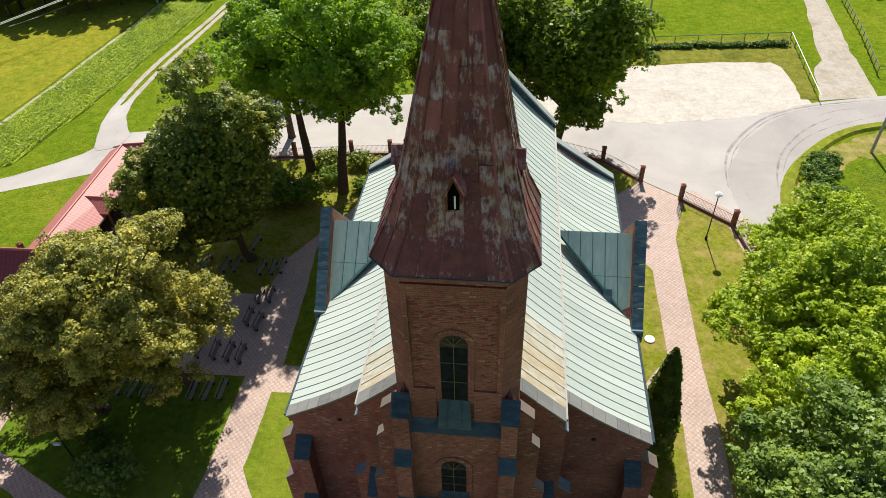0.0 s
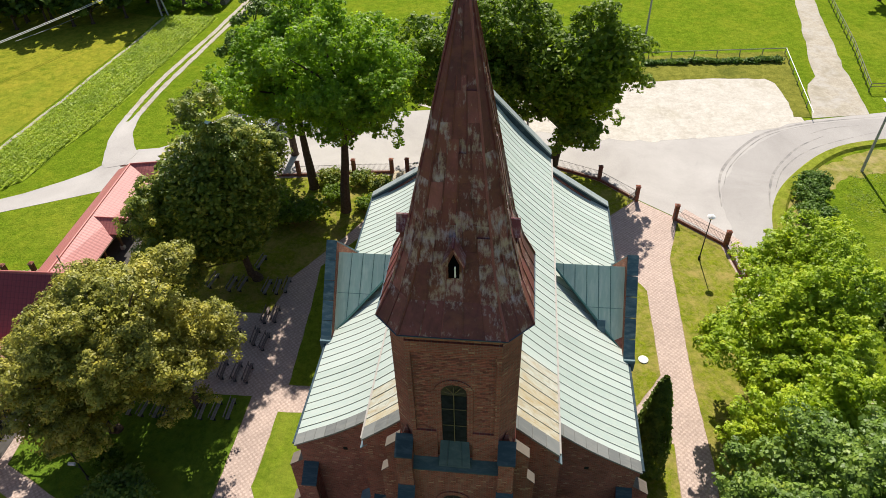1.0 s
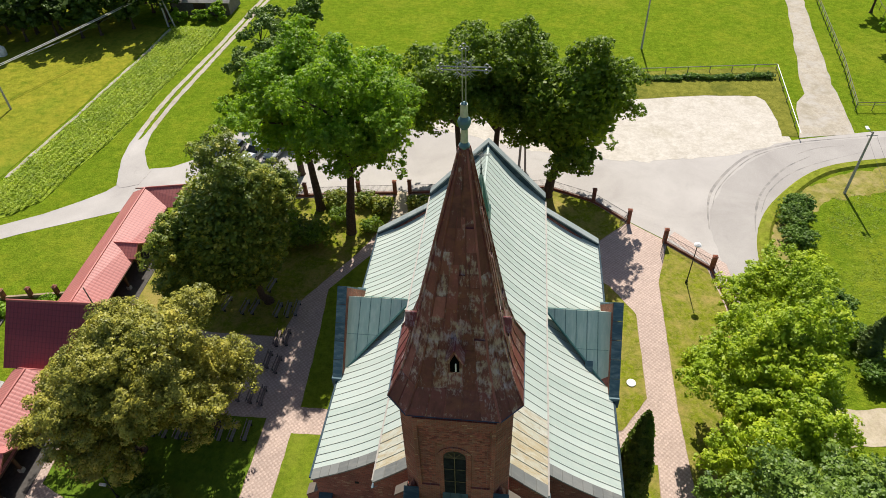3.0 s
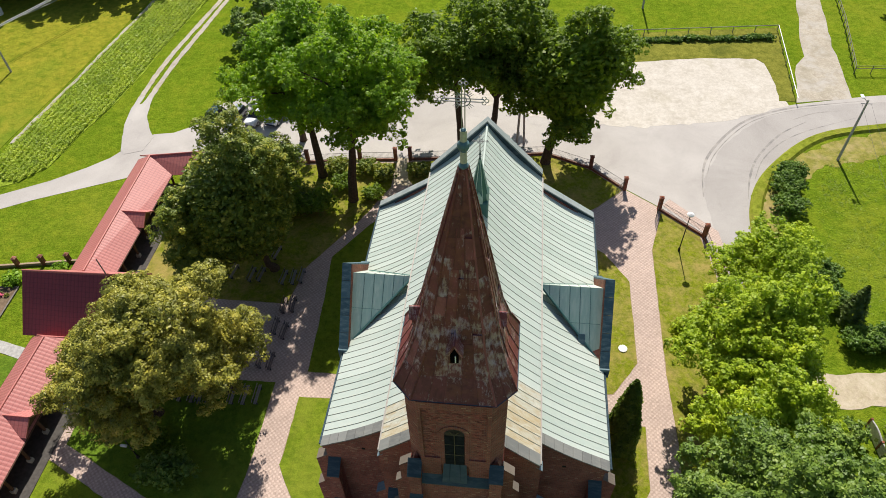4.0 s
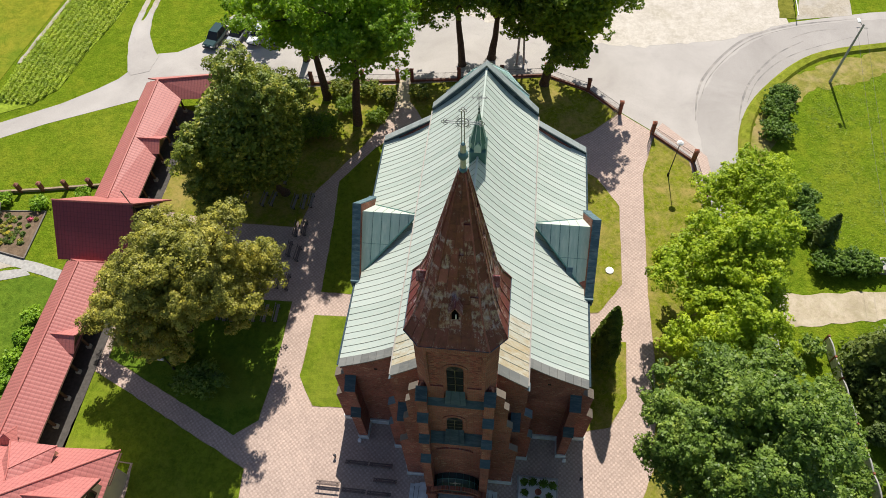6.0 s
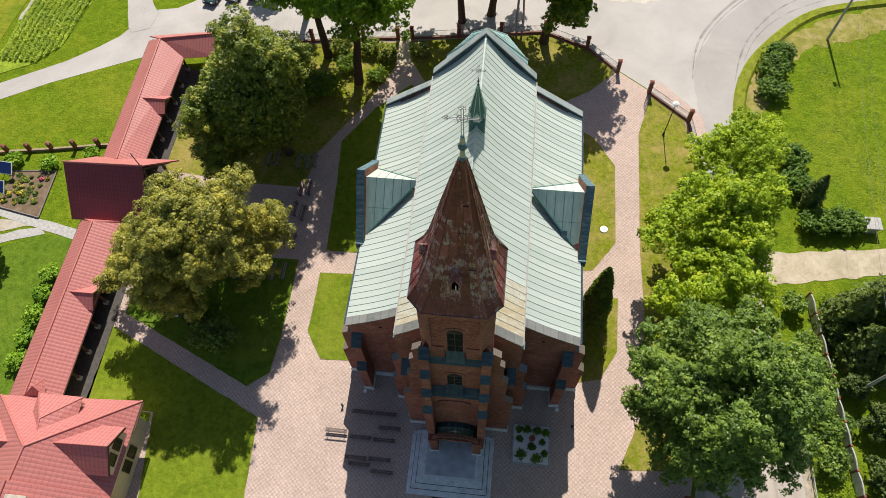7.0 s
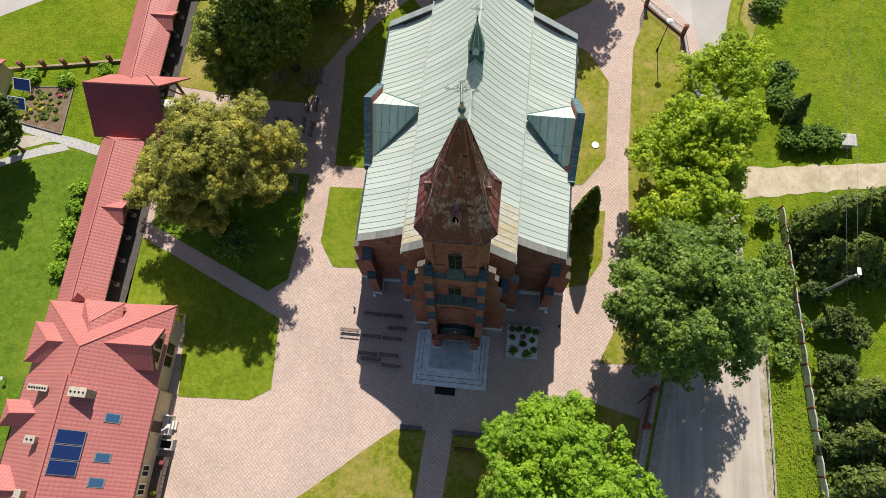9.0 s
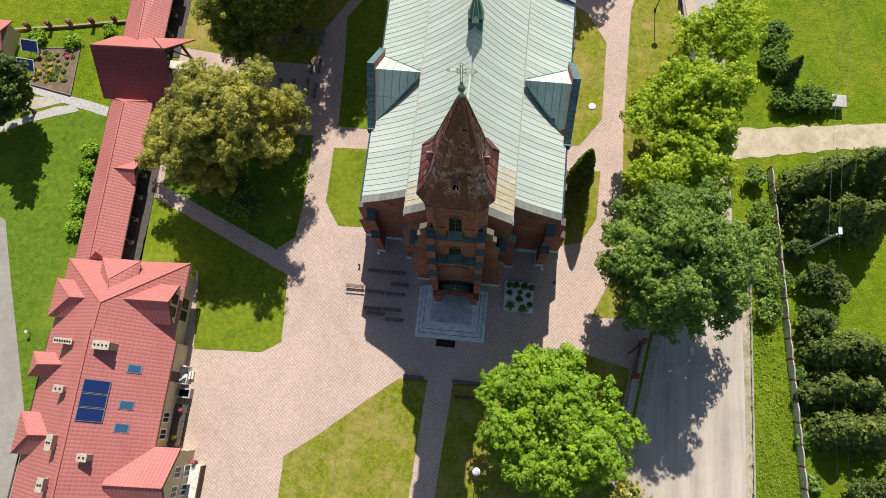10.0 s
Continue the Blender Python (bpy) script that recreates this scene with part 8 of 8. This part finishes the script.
for k in range(46):
    x, y = random.uniform(-53, -48.8), random.uniform(15.2, 19.3)
    shrub("garden_plant", x, y, random.uniform(0.1, 0.2), random.uniform(0.1, 0.2), random.uniform(0.2, 0.4), (LEAF_GARDEN, LEAF_LINDEN, LEAF_MAPLE)[k % 3], "small vegetable plant in the dug plot", 300 + k, 70, 0.08, "garden plants", "plant")
for k, (x, y, m) in enumerate(((-52.5, 16.6, YELLOW_FLOWER), (-51.2, 16.9, YELLOW_FLOWER), (-49.6, 18.9, PINK_FLOWER), (-52.8, 15.7, YELLOW_FLOWER))):
    shrub("flower_clump", x, y, 0.2, 0.2, 0.45, m, "clump of bright flowers in the plot", 350 + k, 46, 0.05, "flowers", "flowers")
for k, (x, y) in enumerate(((-53.2, 19.4), (-53.0, 16.9))):
    s = thing("solar_panel", "blue ground mounted solar panel in a white frame", "solar panel", "garden solar panels")
    bm = bmesh.new()
    slab(bm, (x - 1.7, y + 0.6, 1.7), (x + 0.5, y + 0.45, 1.7), (x + 0.5, y - 0.75, 0.9), (x - 1.7, y - 0.6, 0.9), 0.06)
    f = part("frame", bm, WHITE, s)
    bm = bmesh.new()
    slab(bm, (x - 1.6, y + 0.52, 1.675), (x + 0.4, y + 0.37, 1.675), (x + 0.4, y - 0.67, 0.985), (x - 1.6, y - 0.52, 0.985), 0.02)
    part("panel_glass", bm, PANEL_BLUE, f)
    part("stand", boxes((x - 1.2, x - 1.1, y - 0.05, y + 0.05, 0, 1.25), (x, x + 0.1, y - 0.05, y + 0.05, 0, 1.25)), CROSS_METAL, s)
shed = thing("shed", "small shed with an orange tiled roof", "shed")
part("body", boxes((-60.5, -56.3, 18.0, 21.5, 0, 2.3)), PLASTER, shed)
roof_face([(-60.8, 19.8, 3.5), (-56.0, 19.8, 3.5), (-56.0, 17.6, 2.2), (-60.8, 17.6, 2.2)], TILE_Y, shed)
roof_face([(-60.8, 19.8, 3.5), (-56.0, 19.8, 3.5), (-56.0, 22.0, 2.2), (-60.8, 22.0, 2.2)], TILE_Y, shed)
dish = thing("satellite_dish", "small pale grey dish on a post in the grass", "dish")
part("bowl", lathe(bmesh.new(), -45.3, -14.2, [(0.75, 0.04), (0.79, 0.13), (0.86, 0.2), (0.87, 0.185)], 16), CONCRETE, dish)
part("post", boxes((-45.34, -45.26, -14.24, -14.16, 0, 0.8)), CROSS_METAL, dish)

# ---- hedges, bushes, garden trees ----
for k, (x, y, rx, ry, h) in enumerate(((34.6, 44.4, 2.0, 1.7, 1.9), (33.6, 41.9, 1.9, 1.8, 1.9), (33.1, 38.6, 1.9, 2.2, 1.8), (34.0, 28.6, 1.6, 1.6, 2.0), (33.6, 25.2, 1.7, 1.9, 2.2),
                                       (35.0, 20.3, 1.8, 1.7, 1.9), (37.2, 20.4, 2.0, 1.7, 1.9), (38.8, 20.6, 1.4, 1.4, 1.7))):
    shrub("hedge", x, y, rx, ry, h, LEAF_HEDGE, "dense dark green clipped hedge", 400 + k, 4600, 0.105, "hedges", "hedge")
conifer("spruce_tree", 34.9, 23.2, 5.0, 1.3, LEAF_GARDEN, "small grey-green spruce among the hedges", 21, n=2200, group="spruces")
for k, (x, y, h, r) in enumerate(((35.6, 9.4, 7.0, 2.5), (38.3, 10.4, 7.5, 2.9), (41.7, 11.6, 8.0, 3.0), (43.4, 9.0, 7.0, 2.8), (36.3, 6.3, 6.0, 2.6), (39.2, 6.3, 7.0, 3.0), (41.8, 6.0, 7.0, 2.7), (45.5, 12.5, 7.5, 2.8),
                                  (37.6, -8.2, 5.5, 2.3), (40.2, -7.9, 6.5, 2.8), (42.4, -8.5, 6.0, 2.6), (38.2, -11.4, 5.0, 2.3), (40.6, -11.6, 5.5, 2.5), (38.4, -15.6, 5.5, 2.6), (41.2, -15.5, 6.0, 2.9), (43.4, -13.0, 5.5, 2.4))):
    conifer("spruce_tree", x, y, h, r, LEAF_SPRUCE, "grey-green spruce with spreading boughs in the east garden", 500 + k, 9, "spruces", 0.18, n=4400)
for k, (x, y, h, r) in enumerate(((37.0, -0.5, 4.0, 2.0), (38.6, -1.4, 3.6, 1.6), (36.8, -5.1, 3.8, 1.9), (36.0, -12.3, 3.0, 1.5), (34.6, 7.8, 3.2, 1.3), (35.2, 2.6, 2.8, 1.4), (40.4, -22.0, 4.6, 2.6), (43.0, -20.5, 4.4, 2.4))):
    broad_tree("fruit_tree", x, y, h, r, r, LEAF_GARDEN, "low bushy fruit tree in the east garden", 600 + k, 0.06, 14, 11, 420, 0.09, 0.12, "fruit trees", (0, 0), 0.0, 0.36, 700)
for k, (x, y, r, h) in enumerate(((31.2, 10.6, 1.2, 2.4), (32.2, 3.4, 1.5, 2.8), (32.3, -4.2, 1.5, 2.4), (32.6, -1.4, 1.3, 2.2), (31.6, 6.2, 1.4, 2.8), (31.9, 0.6, 1.4, 2.6), (35.7, -10.3, 0.7, 1.0), (35.6, -13.2, 0.7, 1.0), (35.8, -16.9, 0.8, 1.1), (36.4, -20.9, 0.9, 1.2), (34.4, -0.5, 0.7, 1.2))):
    shrub("bush", x, y, r, r * 1.1, h, LEAF_MAPLE, "leafy green bush by the panel wall", 700 + k, 900, 0.13, "bushes")
for k, (x, y, r, h) in enumerate(((-43.5, 7.2, 0.9, 1.5), (-43.4, 5.0, 0.9, 1.4), (-43.3, 2.6, 1.0, 1.5), (-43.3, 0.2, 0.9, 1.4), (-43.1, -2.2, 0.9, 1.4), (-44.9, 22.7, 0.8, 1.1), (-49.4, 21.0, 1.0, 1.1), (-53.6, 20.9, 1.0, 1.3))):
    shrub("bush", x, y, r, r * 1.15, h, LEAF_FRESH, "leafy green bush along the covered walk", 800 + k, 700, 0.13, "bushes")
for k, (x, y, r, h) in enumerate(((-15.3, 41.6, 1.5, 1.8), (-12.9, 40.6, 1.3, 1.5), (-9.0, 41.6, 1.3, 1.5), (-19.0, 41.5, 1.6, 1.9), (-21.5, 35.0, 2.2, 2.6), (-24.0, 36.5, 2.0, 2.4), (-17.6, 38.6, 1.6, 1.7), (-13.8, 37.0, 1.3, 1.4), (-22.8, 33.4, 2.3, 3.2), (-19.4, 34.2, 2.2, 3.0), (-26.6, 4.6, 1.0, 1.2))):
    shrub("bush", x, y, r, r, h, LEAF_DARKLINDEN if k < 5 else LEAF_OAK_DEEP, "loose bush on the rear lawn", 900 + k, 1100, 0.13, "bushes")
broad_tree("walnut_tree", -51.8, 11.4, 11.0, 4.0, 3.8, LEAF_GARDEN, "dense dark green tree in the west garden", 31, 0.05, 18, 13, 240, 0.15, 0.2, "", (0, 0), 0.0, 0.36, 2500)
broad_tree("walnut_tree", -57.0, 9.8, 10.0, 4.0, 3.8, LEAF_GARDEN, "dense dark green tree in the west garden", 32, 0.05, 17, 13, 240, 0.15, 0.2, "", (0, 0), 0.0, 0.36, 2500)
# lighter trees and scrub behind the oaks, along the farm track
for k, (x, y, h, r) in enumerate(((-31.5, 57.5, 9.0, 4.2), (-36.5, 64.5, 8.0, 3.6), (-33.0, 69.0, 9.0, 4.2), (-40.0, 70.5, 6.0, 3.0), (-24.5, 62.0, 9.5, 4.0), (-39.6, 78.5, 8.5, 3.6), (-35.0, 88.0, 9.5, 4.6), (-41.0, 87.0, 6.0, 2.6))):
    broad_tree("willow_tree", x, y, h, r, r, LEAF_MAPLE, "soft light green tree beside the farm track", 40 + k, 0.08, 12, 11, 170, 0.17, 0.2, "track trees")
# dark wood beyond the fields, two rows deep
for k in range(54):
    x = -138 + 4.4 * (k % 18) + random.uniform(-1.4, 1.4)
    y = 77.4 + 0.42 * (x + 86.6) + (4.0, 9.5, 15.5)[k // 18] + random.uniform(-1.2, 1.8)
    broad_tree("forest_tree", x, y, random.uniform(10, 14), random.uniform(4.0, 5.0), 4.4, LEAF_WOOD, "dark tree at the edge of the wood", 1100 + k, 0.02, 10, 6, 26, 0.34, 0.3, "wood edge", (0, 0), 0.0, 0.38, 250)
for k, (x, y, h, r) in enumerate(((-84.5, 86.0, 7.0, 3.2), (-60.6, 92.4, 2.6, 1.6), (-56.8, 93.4, 2.0, 1.4), (-53.6, 94.0, 3.4, 2.2))):
    broad_tree("willow_tree", x, y, h, r, r, LEAF_OAK, "sunlit leafy tree before the dark wood", 1180 + k, 0.05, 12, 9, 150, 0.17, 0.15, "track trees")
# old barn at the end of the crop strip
barn = thing("barn", "low grey barn with a weathered corrugated roof beside the wood", "barn")
part("wall", boxes((-62.8, -51.8, 96.0, 101.5, 0, 2.6)), WEATHERED_WOOD, barn, "dark weathered board wall")
ROOF_GREY = plain("weathered corrugated sheet", (0.34, 0.32, 0.30), 0.8, 0, 0.2, 0.35, 0.9)
roof_face([(-63.3, 98.8, 4.6), (-51.3, 98.8, 4.6), (-51.3, 95.4, 2.5), (-63.3, 95.4, 2.5)], ROOF_GREY, barn, "roof", "grey corrugated roof slope")
roof_face([(-63.3, 98.8, 4.6), (-51.3, 98.8, 4.6), (-51.3, 102.2, 2.5), (-63.3, 102.2, 2.5)], ROOF_GREY, barn)
part("barn_door", boxes((-58.6, -56.2, 95.9, 96.02, 0, 2.2)), DARK_WOOD, barn, "dark plank barn door")
utility_pole(-61.5, 90.4, 9.0, "leaning double pole before the barn", None, (-0.6, 0.2), 1.2)
for k, (x, y) in enumerate(((61, 88), (65, 95), (63, 102), (70, 90), (68, 82))):
    broad_tree("forest_tree", x, y, 11, 4.2, 4.2, LEAF_OAK, "dark tree beside the wire fence", 195 + k, 0.08, 11, 9, 110, 0.24, 0.25, "lane trees")
for k in range(11):
    shrub("bank_scrub", 20.5 + 1.85 * k + random.uniform(-0.5, 0.5), 74.9 + 0.17 * k + random.uniform(-0.3, 0.3), random.uniform(1.0, 1.6), random.uniform(0.5, 0.8), random.uniform(0.45, 0.8), LEAF_HEDGE, "low dark scrub on the bank below the fence", 1000 + k, 420, 0.16, "bank scrub")

# crop plants in rows, too many to count
rng = np.random.default_rng(77)
n = 42000
py = rng.uniform(36.5, 90, n)
left = np.interp(py, [q[1] for q in CROP_WEST], [q[0] for q in CROP_WEST])
right = np.interp(py, [q[1] for q in CROP_EAST], [q[0] for q in CROP_EAST])
px = left + (right - left) * rng.random(n)
px = left + np.round((px - left) / 0.75) * 0.75 + rng.normal(scale=0.14, size=n)
keep = (px > left) & (px < right)
c = np.stack([px, py, rng.uniform(0.12, 0.5, n)], 1)[keep]
nn = rng.normal(scale=0.5, size=c.shape) + (0, 0, 1)
nn /= np.linalg.norm(nn, axis=1, keepdims=True)
crops = new("crop_plants", leaf_mesh("crop_plants", c, nn, rng.uniform(0.06, 0.15, len(c)), LEAF_CROP, rng))
tagged(crops, "rows of leafy green crop plants", "crop", kind="stuff")

# rough grass: tufts that stand up from meadow and verge
def tufts(name, label, outline, n, seed, mat, tall=0.07):
    """Loose tufts over an outline, thick in some spots and thin in others."""
    rng = np.random.default_rng(seed)
    xs, ys = [q[0] for q in outline], [q[1] for q in outline]
    x, y = rng.uniform(min(xs), max(xs), n), rng.uniform(min(ys), max(ys), n)
    inside = np.zeros(n, bool)
    for (ax, ay), (bx, by) in zip(outline, outline[1:] + outline[:1]):
        cut = ((ay > y) != (by > y)) & (x < (bx - ax) * (y - ay) / (by - ay + 1e-9) + ax)
        inside ^= cut
    x, y = x[inside], y[inside]
    k = max(1, len(x) // 9)
    near = rng.integers(0, k, len(x))
    pull = rng.random(len(x)) < 0.7
    x = np.where(pull, x[near] + rng.normal(scale=0.55, size=len(x)), x)
    y = np.where(pull, y[near] + rng.normal(scale=0.55, size=len(y)), y)
    x, y = np.repeat(x, 4), np.repeat(y, 4)
    m = len(x)
    c = np.stack([x + rng.normal(scale=0.16, size=m), y + rng.normal(scale=0.16, size=m), rng.uniform(0.02, tall, m)], 1)
    nn = rng.normal(scale=0.4, size=(m, 3)) + (0, 0, 1.0)
    nn /= np.linalg.norm(nn, axis=1, keepdims=True)
    return tagged(new(name, leaf_mesh(name, c, nn, rng.uniform(0.04, 0.10, m), mat, rng)), label, "grass", kind="stuff")


TUFT = leaf("meadow grass blades", (0.19, 0.285, 0.02), (0.28, 0.37, 0.03), (0.36, 0.43, 0.05), (1.2, 1.2, 0.5), 0.4, 0.4)
tufts("verge_weeds", "tall yellowish weeds between the road and the panel wall", [(31.2, 4.0), (33.6, 4.0), (35.2, -12.0), (36.4, -28.0), (31.6, -28.0), (31.2, -10.0)], 2600, 62, TUFT, 0.3)
tufts("meadow_grass", "rough tufts of bright meadow grass", [(36.5, 24), (36.0, 40), (39, 47), (52, 51), (60, 52), (60, 22), (42, 21.5)], 3500, 61, TUFT, 0.05)

# ---- road bend: dark tyre bands, grassy verge ----
def arc_band(name, label, points, width, z, mat, category, h=0.0):
    """A narrow curved band along a smooth line."""
    pts = [Vector((*p, 0)) for p in points]
    fine = []
    for i in range(len(pts) - 1):
        p0, p1, p2, p3 = pts[max(i - 1, 0)], pts[i], pts[i + 1], pts[min(i + 2, len(pts) - 1)]
        for k in range(6):
            u = k / 6
            fine.append(0.5 * (2 * p1 + (p2 - p0) * u + (2 * p0 - 5 * p1 + 4 * p2 - p3) * u * u + (3 * p1 - 3 * p2 + p3 - p0) * u ** 3))
    fine.append(pts[-1])
    bm = bmesh.new()
    rows = []
    for i, p in enumerate(fine):
        d = (fine[min(i + 1, len(fine) - 1)] - fine[max(i - 1, 0)]).normalized()
        nrm = Vector((-d.y, d.x, 0))
        taper = min(1.0, 0.25 + 3 * min(i, len(fine) - 1 - i) / len(fine)) if h == 0 else 1.0
        w = nrm * width / 2 * taper
        rows.append([bm.verts.new(p - w + Vector((0, 0, z))), bm.verts.new(p - w * 0.6 + Vector((0, 0, z + h))), bm.verts.new(p + w * 0.6 + Vector((0, 0, z + h))), bm.verts.new(p + w + Vector((0, 0, z)))])
    for r, q in zip(rows, rows[1:]):
        for k in range(3):
            bm.faces.new((r[k], r[k + 1], q[k + 1], q[k]))
    return tagged(part(name, bm, mat), label, category, kind="structure")


sheet("road_lane", ragged([(24.3, 40.3), (24.9, 43.2), (25.6, 45.0), (27.9, 49.4), (31.1, 53.3), (34.7, 56.3), (39.7, 58.7), (44.4, 59.8), (49.1, 60.6), (70, 64.2), (70, 59.2), (49.5, 55.9), (40.2, 53.2), (33.2, 46.6), (29.5, 40.6), (28.2, 33), (28.6, 20), (28.9, 14),
       (26.6, 14), (25.6, 28), (24.6, 35)], 1.0, 0.12), 0.0235, ASPHALT_LANE, "driven grey asphalt on the road bend", category="road")
def tyre_marks():
    """Rubber rubbed unevenly into pale asphalt."""
    m, t, b = material("rubber darkened asphalt", 0.85, 0, 0.2)
    p = where(t)
    worn = grain(t, 0.55, 7, 0.7, p, 0.6)
    col = ramp(t, worn, (0.34, (0.19, 0.18, 0.175)), (0.5, (0.30, 0.28, 0.26)), (0.66, (0.41, 0.38, 0.345)))
    t.links.new(col, b.inputs["Base Color"])
    bump(t, b, grain(t, 9.0, 4, 0.6, p), 0.15, 0.02)
    return m


TYRE = tyre_marks()
BEND = [(48.2, 60.9), (41.7, 59.5), (37.2, 58.2), (32.4, 55.7), (28.9, 52.1), (26.0, 47.7), (24.8, 44.2), (24.2, 40.0)]
arc_band("tyre_band_1", "dark tyre band on the road bend", BEND, 0.34, 0.028, TYRE, "tyre marks")
arc_band("tyre_band_2", "dark tyre band on the road bend", [(x + 0.45, y - 0.35) for x, y in BEND[1:7]], 0.14, 0.028, TYRE, "tyre marks")
arc_band("tyre_band_3", "dark tyre band on the road bend", [(44.5, 58.4), (41.0, 57.6), (38.0, 56.0)], 0.18, 0.028, TYRE, "tyre marks")
arc_band("tyre_band_4", "dark tyre band on the road bend", [(39.5, 55.6), (36.2, 53.2), (33.6, 50.3), (31.4, 47.0), (30.0, 43.4), (29.2, 40.0)], 0.26, 0.028, TYRE, "tyre marks")
arc_band("tyre_band_5", "dark tyre band on the road bend", [(46.0, 56.9), (39.6, 53.9), (35.6, 51.2), (32.4, 47.4), (30.6, 43.4)], 0.16, 0.028, TYRE, "tyre marks")
arc_band("verge", "low grassy verge along the inside of the bend", [(88, 61.6), (60, 57.4), (49.5, 55.2), (40.4, 52.4), (33.8, 46.2), (30.3, 40.3), (29.0, 33.0), (29.4, 22.0)], 1.5, 0.0, DRY_GREEN, "verge", 0.32)
sheet("dry_verge", ragged([(33.6, 45.6), (37.9, 49.4), (42.8, 52.2), (48.6, 54.0), (60, 55.5), (60, 52.0), (47.5, 49.6), (43.6, 47.6), (38.0, 46.0), (34.0, 40.0), (30.6, 33.0), (30.2, 38.0)], 0.9, 0.45), 0.008, DRY_TRODDEN, "dry trampled grass behind the verge", category="verge")
SHOULDER = soil_like("dusty road edge", (0.30, 0.25, 0.19), (0.44, 0.38, 0.30), (0.2, 0.2, 0.07), 0.7, 6.0, 0.4)
arc_band("shoulder_1", "dusty earth edge of the road", [(30.6, 5.0), (30.6, -6), (30.75, -14), (30.8, -23), (30.6, -34), (30.2, -50)], 0.9, 0.03, SHOULDER, "road edge", 0.012)
arc_band("shoulder_2", "dusty earth edge of the road", [(22.4, -3.0), (20.9, -10.2), (19.6, -17.5), (18.6, -24), (17.9, -34), (17.0, -50)], 0.9, 0.03, SHOULDER, "road edge", 0.012)
flower_pot = thing("flower_pot", "small pot of dark red flowers on the shaded lawn", "flower pot")
part("pot", lathe(bmesh.new(), 3.25, -22.35, [(0.08, 0.14), (0.34, 0.2), (0.38, 0.2), (0.38, 0.15)], 12), BRICK_LIGHT, flower_pot)


# ---- roof sheets, last because they are many ----
for s in (-1, 1):
    seamed_roof("nave_roof", NAVE_TOP, NAVE_FOOT, FRONT_N + 0.48, BACK - 0.3, 0.57, s, stain=(-2.5, 2.0) if s > 0 else (-2.5, 0.2))
    seamed_roof("aisle_roof", AISLE_TOP, AISLE_FOOT, FRONT_A + 0.4, BACK - 0.35, 0.56, s)

# ---- single bricks standing a little proud on the belfry front ----
def proud_brick(w, h, d):
    bm = bmesh.new()
    box(bm, -w / 2, w / 2, -d, 0.0, -h / 2, h / 2)
    return bm


BRICK_TONES = [plain("pale fired brick", (0.30, 0.135, 0.098), 0.9, 0, 0.2, 0.25, 9.0), plain("orange fired brick", (0.30, 0.10, 0.075), 0.9, 0, 0.2, 0.25, 9.0), plain("dark burnt brick", (0.18, 0.064, 0.054), 0.9, 0, 0.2, 0.25, 9.0)]
brick_meshes = [mesh_of("brick", proud_brick(0.198, 0.066, 0.01), m) for m in BRICK_TONES]
random.seed(91)
taken = set()
while len(taken) < 280:
    row, col = random.randint(0, 60), random.randint(0, 13)
    z = 21.0 + row * 0.082 + 0.041
    x = -1.38 + 0.105 + col * 0.21 + (0.105 if row % 2 else 0.0)
    if (row, col) in taken or x > 1.48 or (abs(x - TX) < 0.92 and z < 24.35) or z > 25.6:
        continue
    taken.add((row, col))
    b = new("brick", brick_meshes[random.choices((0, 1, 2), (3, 4, 2))[0]])
    b.location = (x, FACE, z)
    b.parent = tower
